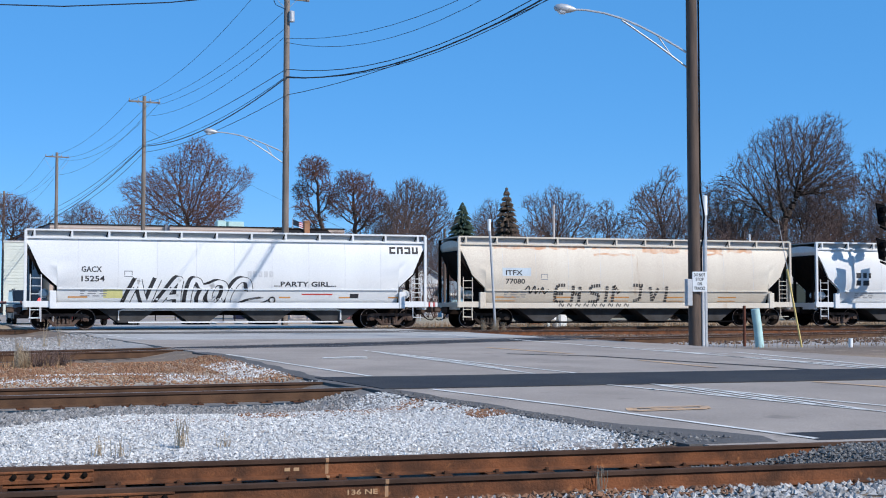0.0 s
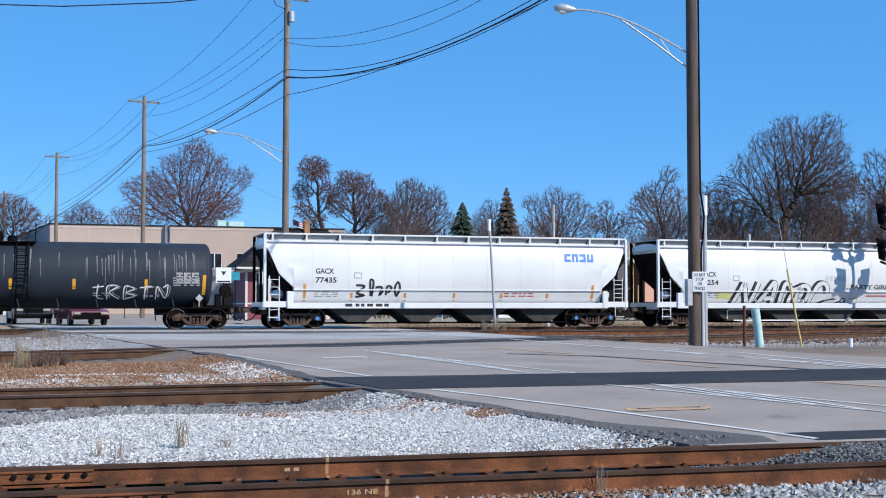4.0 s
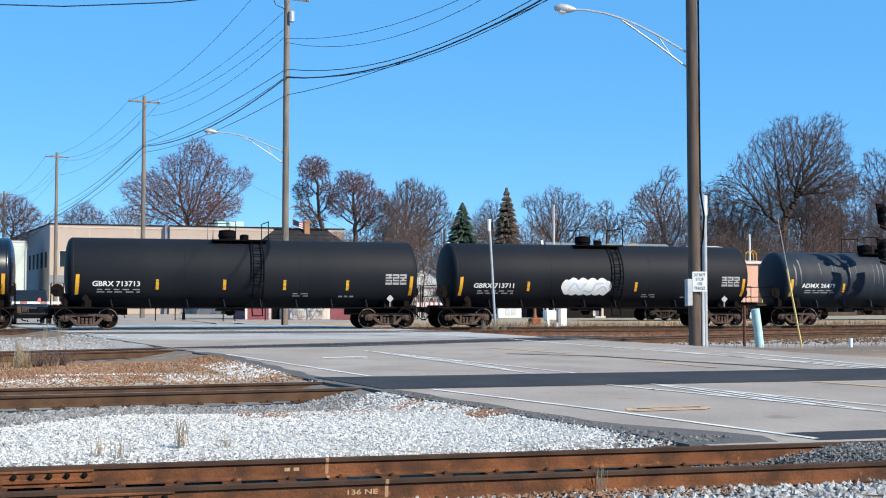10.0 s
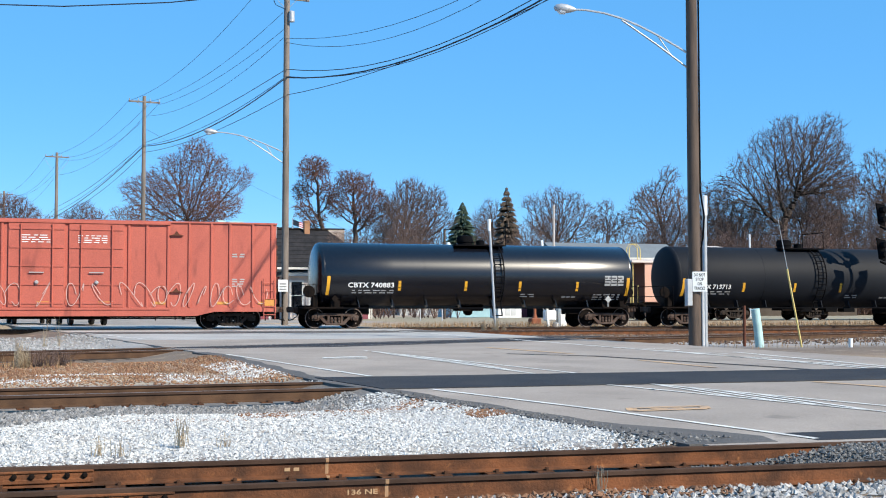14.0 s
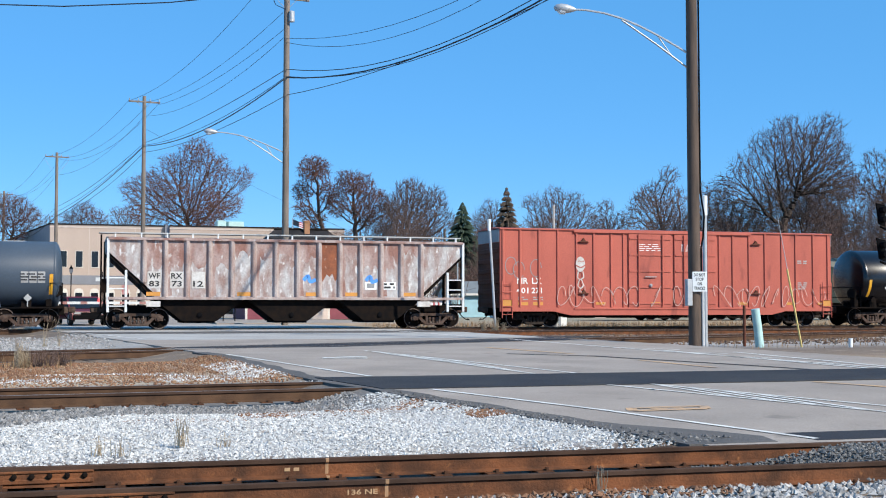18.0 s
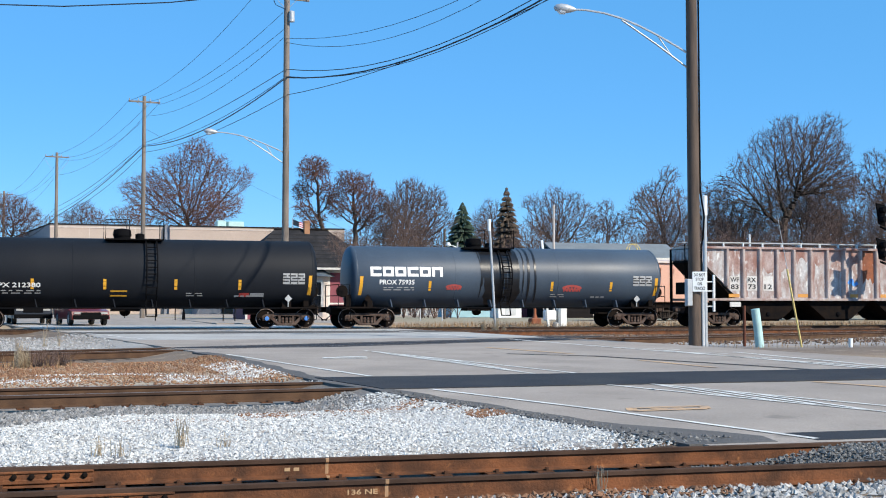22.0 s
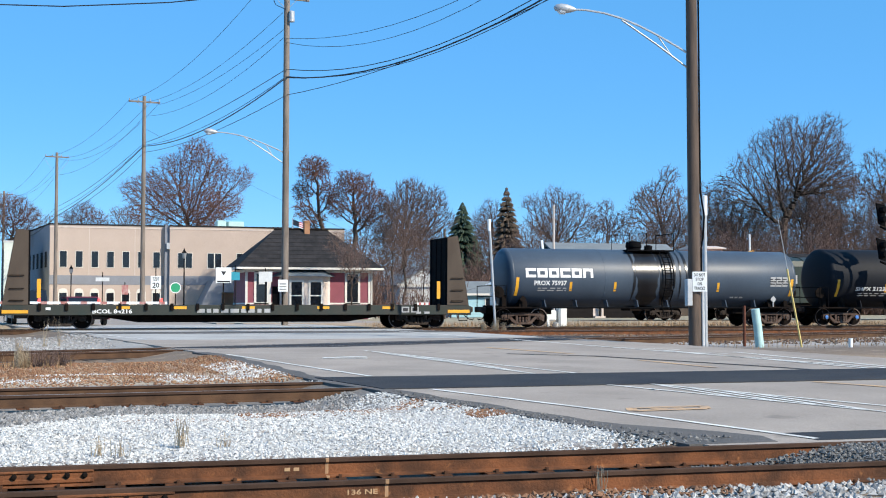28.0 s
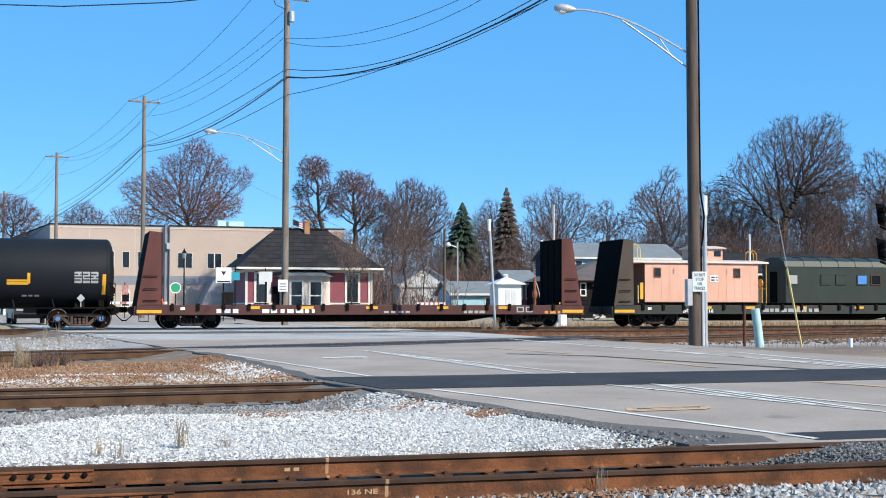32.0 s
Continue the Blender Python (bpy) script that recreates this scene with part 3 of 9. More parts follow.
near_track = track("track", "rusty heavy rails of the track closest to the camera", 12.0, -0.031, -40, 60, M["rust_rail"], (-4, 8.0), head="rail_dull")
track("track", "brown-railed track on grey ballast ending at the asphalt crossing", 21.2, 0.06, -60, 80, M["rail_brown"], (-6, 5.2), sunk=0.09)
track("track", "slanting brown track running into the road crossing", 35.0, 0.36, -50, 62, M["rail_brown"], (-8, 2.5), plates=False)
track("track", "main track under the passing freight train", TRAIN_Y, 0.0, -260, 280, M["rail_brown"], (-14, 48), plates=False)
track("track", "weedy side track in brown ballast", 52.2, 0.0, 16, 200, M["rust_rail"], (17, 46), plates=False)
track("track", "old display track behind the main line", 78.4, 0.0, 34, 120, M["rust_rail"], (34.4, 60), plates=False)

M["weld"] = mat("tan_rail_weld", (0.36, 0.21, 0.11), 0.7, bump=0.1)
# joint bars with bolts on the closest track
for x0, side, ln in ((-0.45, 0.755, 0.95), (0.15, -0.755, 0.95)):
    y = 12.0 - 0.031 * (x0 + 0.5) + side
    z = rail_z(y) - 0.186
    jb = part("joint_bar", Mesh().box(x0, x0 + ln, y - 0.062, y - 0.012, z + 0.03, z + 0.075, c=0.008).box(x0, x0 + ln, y - 0.036, y - 0.012, z + 0.07, z + 0.13).box(x0, x0 + ln, y - 0.05, y - 0.012, z + 0.125, z + 0.15, c=0.006), M["rust_rail"], near_track)
    for i in range(6):
        bx = x0 + 0.08 + i * (ln - 0.16) / 5
        part("bolt", Mesh().lathe([(y - 0.085, 0.016), (y - 0.08, 0.024), (y - 0.036, 0.026)], 8, "y", (bx, 0, z + 0.10)), M["steel_dark"], jb)
for x, side in ((2.72, 0.755), (2.93, -0.755)):
    y = 12.0 - 0.031 * x + side
    part("rail_weld", sweep([(x - 0.016, y, rail_z(y) - 0.188), (x + 0.016, y, rail_z(y) - 0.188)], [(p * 1.12, q * 1.01) for p, q in RAIL_PROFILE]), M["weld"], near_track, "bright ground rail weld")


M["brand"] = mat("pale_rubbed_steel", (0.42, 0.27, 0.15), 0.7, bump=0)
M["tar_stone"] = stone_mat("tarry_gravel", [(0.04, 0.04, 0.042), (0.135, 0.133, 0.13), (0.08, 0.08, 0.08), (0.22, 0.215, 0.205), (0.10, 0.094, 0.088)])


M["leaf_mix"] = stone_mat("mixed_dead_leaves", [(0.095, 0.048, 0.028), (0.28, 0.128, 0.062), (0.15, 0.085, 0.05), (0.36, 0.24, 0.145), (0.20, 0.09, 0.048)])


# ---- loose stone ----
def scatter(name, n, region, size, material, label, seed, sink=0.3, height=None, category="gravel"):
    """Many small stones in one mesh, on the ground within region(u, v) -> (x, y) or None."""
    rng = np.random.RandomState(seed)
    base = np.array([(1, 0, 0), (-1, 0, 0), (0, 1, 0), (0, -1, 0), (0, 0, 1), (0, 0, -1)], float)
    tri = np.array([(0, 2, 4), (2, 1, 4), (1, 3, 4), (3, 0, 4), (2, 0, 5), (1, 2, 5), (3, 1, 5), (0, 3, 5)])
    V, F, k = [], [], 0
    for _ in range(n):
        q = region(rng.rand(), rng.rand())
        if q is None:
            continue
        s = size * rng.uniform(0.55, 1.35)
        v = base * (s * rng.uniform(0.7, 1.2, 3)) * (1, 1, 0.75) + rng.uniform(-0.25, 0.25, (6, 3)) * s
        a = rng.uniform(0, 6.28)
        c, w = math.cos(a), math.sin(a)
        zz = (height(*q) if height else ground_z(q[1], q[0])) + s * (0.5 - sink)
        V += [(p[0] * c - p[1] * w + q[0], p[0] * w + p[1] * c + q[1], p[2] + zz) for p in v]
        F += [(t[0] + k, t[1] + k, t[2] + k) for t in tri]
        k += 6
    me = bpy.data.meshes.new(name)
    me.from_pydata(V, [], F)
    me.materials.append(material)
    me.update()
    return tagged(new(name, me), label, category, kind="stuff")


def rect(x0, x1, y0, y1, keep=None):
    def at(u, v):
        q = (x0 + (x1 - x0) * u, y0 + (y1 - y0) * v)
        return q if keep is None or keep(*q) else None
    return at


def off_road(x, y):
    return x < near_x(y) - 0.06 or x > far_x(y) + 0.1


def shoulder_ballast(x, y):
    """True in the coarse strip in front of the brown rails, which narrows towards the road."""
    return y > 17.2 + 0.42 * max(0.0, x + 0.5) + 0.25 * math.sin(x * 1.7)


scatter("white_gravel", 44000, rect(-3.0, 7.2, 12.95, 20.0, lambda x, y: off_road(x, y) and not (shoulder_ballast(x, y) and x < 4.2)), 0.022, M["white_stone"], "bright white limestone gravel between two tracks", 1, sink=0.4)
scatter("grey_ballast", 15000, rect(-3.0, 4.8, 17.0, 20.7, lambda x, y: off_road(x, y) and shoulder_ballast(x, y) and y < 20.36 + 0.06 * x), 0.036, M["grey_stone"], "coarse grey ballast along the brown rails", 2, category="ballast")
scatter("grey_ballast", 4200, rect(0, 8.6, 9.4, 11.05), 0.036, M["pale_ballast"], "coarse pale ballast around the closest rails", 3, category="ballast")
scatter("white_gravel", 8000, rect(-4, 5.5, 22.4, 26.5, lambda x, y: off_road(x, y) and noise.noise((x * 0.5, y * 0.7, 1)) > 0.1), 0.026, M["white_stone"], "patches of pale gravel among dry grass", 4)
scatter("white_gravel", 2500, rect(2.0, 5.0, 25, 29.5, lambda x, y: off_road(x, y) and x > near_x(y) - 1.0), 0.03, M["white_stone"], "pale gravel along the road edge", 14)
scatter("white_gravel", 6000, rect(-6, 2.2, 39.5, 51.5, lambda x, y: off_road(x, y) and y > 39 + x * 0.4), 0.032, M["pale_ballast"], "pale gravel beside the far crossing", 5)
scatter("brown_ballast", 9000, rect(16, 60, 40, 57.0, off_road), 0.06, M["brown_stone"], "rust-stained ballast under the side tracks", 6, category="ballast")
scatter("leaf_litter", 260, rect(3.6, 6.2, 10.55, 11.05), 0.03, M["leaf_litter"], "dead orange leaves caught against the rail", 7, sink=-0.4, category="leaves")
scatter("leaf_litter", 2600, rect(2.6, 6.2, 17.4, 19.9, lambda x, y: off_road(x, y) and noise.noise((x * 0.9, y * 1.3, 7)) > 0.0), 0.024, M["leaf_litter"], "brown leaf litter in the gravel by the road", 8, category="leaves")
scatter("leaf_litter", 420, rect(5.5, 6.3, 16.3, 17.0, off_road), 0.026, M["leaf_litter"], "small patch of dead brown leaves by the road", 9, category="leaves")
scatter("leaf_litter", 15000, rect(-3.5, 5.0, 23.4, 32.5, lambda x, y: off_road(x, y) and noise.noise((x * 0.45, y * 0.35, 9)) > -0.28), 0.026, M["leaf_mix"], "rust-brown dead leaves over the verge between the tracks", 21, category="leaves")
scatter("dark_gravel", 6500, rect(4.0, 10.2, 12.9, 20.0, lambda x, y: abs(x - near_x(y) - 0.02) < 0.16 + 0.5 * max(0, 1 - abs(y - 13.2) / 1.0)), 0.022, M["tar_stone"], "dark tarry gravel crumbling from the asphalt edge", 22, sink=0.1, height=lambda x, y: rail_z(y) - 0.012)
scatter("leaf_litter", 900, rect(1.0, 4.4, 16.9, 18.4, lambda x, y: noise.noise((x * 0.8, y * 1.5, 2)) > 0), 0.016, M["leaf_litter"], "thin brown leaf litter in pale gravel", 10, category="leaves")
scatter("brown_ballast", 3800, rect(-4.0, 8.2, 11.15, 12.95, lambda x, y: abs(y - 12.0 + 0.031 * x) < 0.70), 0.03, M["brown_stone"], "rust-stained ballast between the closest rails", 24, sink=0.2, height=lambda x, y: rail_z(y) - 0.33, category="ballast")
# asphalt fill between the rails at the near crossing
hm = Mesh()
hx = [7.0 + 0.2 * i for i in range(40)]
hv = []
for x in hx:
    k = min(1.0, max(0.0, (x - 7.0) / 1.5))
    k = k * k * (3 - 2 * k)
    for j, o in enumerate((-0.66, -0.3, 0.1, 0.45, 0.68)):
        y = 12.0 - 0.031 * x + o
        hv.append((x, y, rail_z(y) - 0.27 + 0.07 * k + k * (0.16 + 0.035 * math.sin(j * 0.8))))
hm.add(hv, [(i * 5 + j, i * 5 + j + 1, i * 5 + j + 6, i * 5 + j + 5) for i in range(len(hx) - 1) for j in range(4)])
part("crossing_fill", hm, M["asphalt_shoulder"], road, smooth=True)


def mound_z(x, y):
    k = min(1.0, max(0.0, (x - 7.0) / 1.5))
    return rail_z(y) - 0.2 + k * k * (3 - 2 * k) * 0.19


scatter("dark_gravel", 3200, rect(6.5, 10.4, 11.1, 12.4, lambda x, y: abs(y - 12.0 + 0.031 * x) < 0.62), 0.024, M["tar_stone"], "mound of dark gravel packed between the closest rails", 23, sink=0.2, height=mound_z)
# raised brand marks on the rail webs
for x, side, word, wd in ((2.30, 0.755, None, 0.36), (2.58, -0.755, "136 NE", 0.27)):
    y = 12.0 - 0.031 * x + side
    if word:
        part("brand_mark", text_mesh("brand_mark", word, 0.062, M["brand"], wd), None, near_track, at=pose(x, y - 0.0145, rail_z(y) - 0.125, 0, 0, -1.8))
    for i in range(0 if word else 4):
        xx = x + (0.22 if word else 0) + i * 0.09
        part("brand_mark", Mesh().box(xx, xx + 0.055, y - 0.016, y - 0.010, rail_z(y) - 0.118, rail_z(y) - 0.085), M["brand"], near_track)


# ---- the freight train ----
def travel(t):
    """Metres the train has gone by t seconds; it slows a little."""
    u = t / 32
    return 7.348 * (t + 32 * (-0.0479 * u ** 2 + 0.0139 * u ** 3))


CARS, WHEELSETS = [], []
WHEEL_R = 0.457


def wheelset_data():
    ms = Mesh()
    for s in (-1, 1):
        ms.use(0).lathe([(s * 0.70, 0.12), (s * 0.70, 0.40), (s * 0.715, 0.455), (s * 0.79, WHEEL_R), (s * 0.815, 0.45), (s * 0.815, 0.395), (s * 0.775, 0.37), (s * 0.775, 0.17), (s * 0.82, 0.14), (s * 0.82, 0.08)], 24, "y")
        ms.use(1).lathe([(s * 0.812, 0.45), (s * 0.822, 0.448), (s * 0.822, 0.415), (s * 0.812, 0.41)], 24, "y", caps=False)
        for k in range(3):
            a = 2.1 * k
            ms.use(1).box(0.27 * math.cos(a) - 0.03, 0.27 * math.cos(a) + 0.03, s * 0.776 - 0.004, s * 0.776 + 0.004, 0.27 * math.sin(a) - 0.03, 0.27 * math.sin(a) + 0.03)
    ms.use(0).lathe([(-1.08, 0.06), (-1.08, 0.08), (1.08, 0.08), (1.08, 0.06)], 10, "y")
    ms.smooth = True
    return ms.data("wheelset", [M["steel_dark"], M["wheel_tread"]])


WHEELSET = wheelset_data()


def side_frame_data(material, name):
    ms = Mesh()
    outer = [(-1.06, 0.36), (-1.08, 0.56), (-0.92, 0.66), (-0.55, 0.69), (0.55, 0.69), (0.92, 0.66), (1.08, 0.56), (1.06, 0.36), (0.74, 0.36), (0.72, 0.52), (0.40, 0.57), (-0.40, 0.57), (-0.72, 0.52), (-0.74, 0.36)]
    ms.prism(outer, -0.07, 0.07)
    for s in (-1, 1):
        ms.prism([(s * 0.80, 0.54), (s * 0.66, 0.58), (s * 0.30, 0.25), (s * 0.42, 0.17)], -0.055, 0.055)
        ms.prism([(s * 0.26, 0.24), (s * 0.36, 0.24), (s * 0.36, 0.60), (s * 0.26, 0.60)], -0.06, 0.06)
        ms.lathe([(-0.13, 0.05), (-0.125, 0.10), (-0.03, 0.125), (0.0, 0.125)], 14, "y", (s * 0.89, 0, 0.457))
    ms.box(-0.45, 0.45, -0.08, 0.08, 0.14, 0.24, c=0.02)
    for k in (-0.17, 0.0, 0.17):
        ms.lathe([(0.24, 0.06), (0.30, 0.075), (0.36, 0.06), (0.42, 0.075), (0.50, 0.06)], 8, "z", (k, -0.02, 0))
    return ms.data(name, material)


SIDE_FRAME = {"brown": side_frame_data(M["truck"], "side_frame"), "dark": side_frame_data(M["truck_dark"], "side_frame")}
BOLSTER = B(-0.22, 0.22, -0.98, 0.98, 0.40, 0.62, c=0.03).data("truck", M["steel_dark"])
BLUE_CAP = Mesh().lathe([(-0.15, 0.04), (-0.145, 0.09), (-0.13, 0.10)], 12, "y").data("bearing_cap", M["blue_logo"])


def truck(car, x, look_of="brown", blue=False):
    t = part("truck", BOLSTER, None, car, at=(x, 0, 0))
    for s in (-1, 1):
        part("side_frame", SIDE_FRAME[look_of], None, t, at=pose(0, s * 1.02, 0, 0, 0, 0 if s < 0 else 180))
    for dx in (-0.89, 0.89):
        w = part("wheelset", WHEELSET, None, t, at=(dx, 0, WHEEL_R))
        WHEELSETS.append((w, dx))
        if blue:
            part("bearing_cap", BLUE_CAP, None, t, "blue bearing cap", at=(dx, -1.02, WHEEL_R))
    return t


def rail_car(name, label, mid, category="freight car"):
    c = thing(name, label, category, (mid, TRAIN_Y, RAIL_TOP), group="cars of the freight train")
    CARS.append((c, mid))
    return c


def coupler(car, end, reach):
    s = 1 if end > 0 else -1
    part("coupler", Mesh().box(end - s * 0.5, end + s * 0.2, -0.16, 0.16, 0.68, 0.98, c=0.03).box(end + s * 0.2, end + s * (reach - 0.25), -0.07, 0.07, 0.76, 0.92).box(end + s * (reach - 0.3), end + s * (reach + 0.02), -0.17, 0.13, 0.72, 0.98, c=0.04), M["truck"], car, "rusty steel coupler")
    part("brake_hose", Mesh().tube([(end, -0.3, 0.75), (end + s * 0.12, -0.32, 0.55), (end + s * 0.3, -0.34, 0.40), (end + s * 0.5, -0.34, 0.36), (end + s * (reach - 0.02), -0.3, 0.42)], 0.025, 6), M["black"], car)


def flat_side(y):
    return lambda z: y


def tank_side(r, zc):
    return lambda z: -math.sqrt(max(0.01, r * r - (z - zc) ** 2))


def on_side(me, x, z, side, proud=0.006):
    """Lays a flat mesh of lettering onto the near side of a car."""
    for v in me.vertices:
        zz = z + v.co.z
        v.co = (x + v.co.x, side(zz) - proud, zz)
    return me


def letters(car, body, x0, x1, z, size, material, side, name="lettering"):
    part(name, on_side(text_mesh(name, body, size, material, x1 - x0), x0, z, side), None, car)


def slab(car, x0, x1, z0, z1, material, side, name="stencil", label="", proud=0.004, skew=0.0):
    """A thin painted rectangle that follows the side of a car."""
    k = max(2, int((z1 - z0) / 0.15) + 1)
    ms = Mesh()
    vs = []
    for i in range(k):
        z = z0 + (z1 - z0) * i / (k - 1)
        d = skew * (z - z0)
        vs += [(x0 + d, side(z) - proud, z), (x1 + d, side(z) - proud, z)]
    ms.add(vs, [(2 * i, 2 * i + 1, 2 * i + 3, 2 * i + 2) for i in range(k - 1)])
    return part(name, ms, material, car, label)


def small_print(car, x0, x1, z1, rows, material, side, h=0.05, gap=0.07, seed=0):
    """Rows of writing too small to read: bars of uneven length, in one mesh."""
    rng = random.Random(seed + int(x0 * 100))
    ms = Mesh()
    for r in range(rows):
        z = z1 - r * (h + gap)
        x = x0
        while x < x1 - 0.05:
            w = min(rng.uniform(0.12, 0.4), x1 - x)
            ms.add([(x, side(z - h) - 0.005, z - h), (x + w, side(z - h) - 0.005, z - h), (x + w, side(z) - 0.005, z), (x, side(z) - 0.005, z)], [(0, 1, 2, 3)])
            x += w + rng.uniform(0.06, 0.16)
    tagged(part("stencil", ms, material, car), kind="stuff")


def ribbon(car, pts, width, material, side, name="graffiti", label="", proud=0.007):
    """A sprayed stroke along a curve of (x, z) points."""
    fine = []
    for i in range(len(pts) - 1):
        p0, p1, p2, p3 = pts[max(i - 1, 0)], pts[i], pts[i + 1], pts[min(i + 2, len(pts) - 1)]
        for k in range(5):
            t = k / 5
            fine.append(tuple(0.5 * (2 * p1[a] + (p2[a] - p0[a]) * t + (2 * p0[a] - 5 * p1[a] + 4 * p2[a] - p3[a]) * t * t + (3 * p1[a] - p0[a] - 3 * p2[a] + p3[a]) * t ** 3) for a in (0, 1)))
    fine.append(pts[-1])
    vs = []
    for i, p in enumerate(fine):
        a, b = fine[max(i - 1, 0)], fine[min(i + 1, len(fine) - 1)]
        dx, dz = b[0] - a[0], b[1] - a[1]
        n = math.hypot(dx, dz) or 1
        for s in (-1, 1):
            x, z = p[0] - s * dz / n * width / 2, p[1] + s * dx / n * width / 2
            vs.append((x, side(z) - proud, z))
    part(name, Mesh().add(vs, [(2 * i, 2 * i + 1, 2 * i + 3, 2 * i + 2) for i in range(len(fine) - 1)]), material, car, label)


def ladder(car, x, y, z0, z1, material, width=0.42, rungs=5, stile=0.022, name="ladder"):
    ms = Mesh()
    for dx in (0, width):
        ms.tube([(x + dx, y, z0), (x + dx, y, z1)], stile, 5)
    for i in range(rungs):
        z = z0 + (z1 - z0) * (i + 0.5) / rungs
        ms.tube([(x, y, z), (x + width, y, z)], stile * 0.8, 5)
    part(name, ms, material, car)


def ring(x, z, w, h, t, cut=None):
    """A square-cornered ring of painted bars, as (x0, x1, z0, z1) pieces; cut leaves one bar out."""
    q = {"left": (x, x + t, z, z + h), "right": (x + w - t, x + w, z, z + h), "bottom": (x, x + w, z, z + t), "top": (x, x + w, z + h - t, z + h)}
    return [v for k, v in q.items() if k != cut]


def logo(car, x0, x1, z0, z1, n, material, side, cuts=()):
    """A company mark as a row of plain ring shapes in its colour."""
    w = (x1 - x0) / n
    for i in range(n):
        ms = Mesh()
        for k, (a, b, c, d) in enumerate(ring(x0 + i * w + 0.02, z0, w - 0.07, z1 - z0, (z1 - z0) * 0.30, cuts[i % len(cuts)] if cuts else None)):
            p = 0.006 + 0.0015 * k
            m = 1 + int((d - c) / 0.1)
            rows = [c + (d - c) * q / m for q in range(m + 1)]
            ms.add([v for z in rows for v in ((a, side(z) - p, z), (b, side(z) - p, z))], [(2 * q, 2 * q + 1, 2 * q + 3, 2 * q + 2) for q in range(m)])
        part("painted_mark", ms, material, car)


# -- covered hoppers with curved sides --
def hopper_half(z):
    return float(np.interp(z, (0.95, 1.3, 1.75, 2.3, 2.8, 3.2, 3.6, 3.95), (1.12, 1.36, 1.55, 1.605, 1.60, 1.555, 1.48, 1.39)))


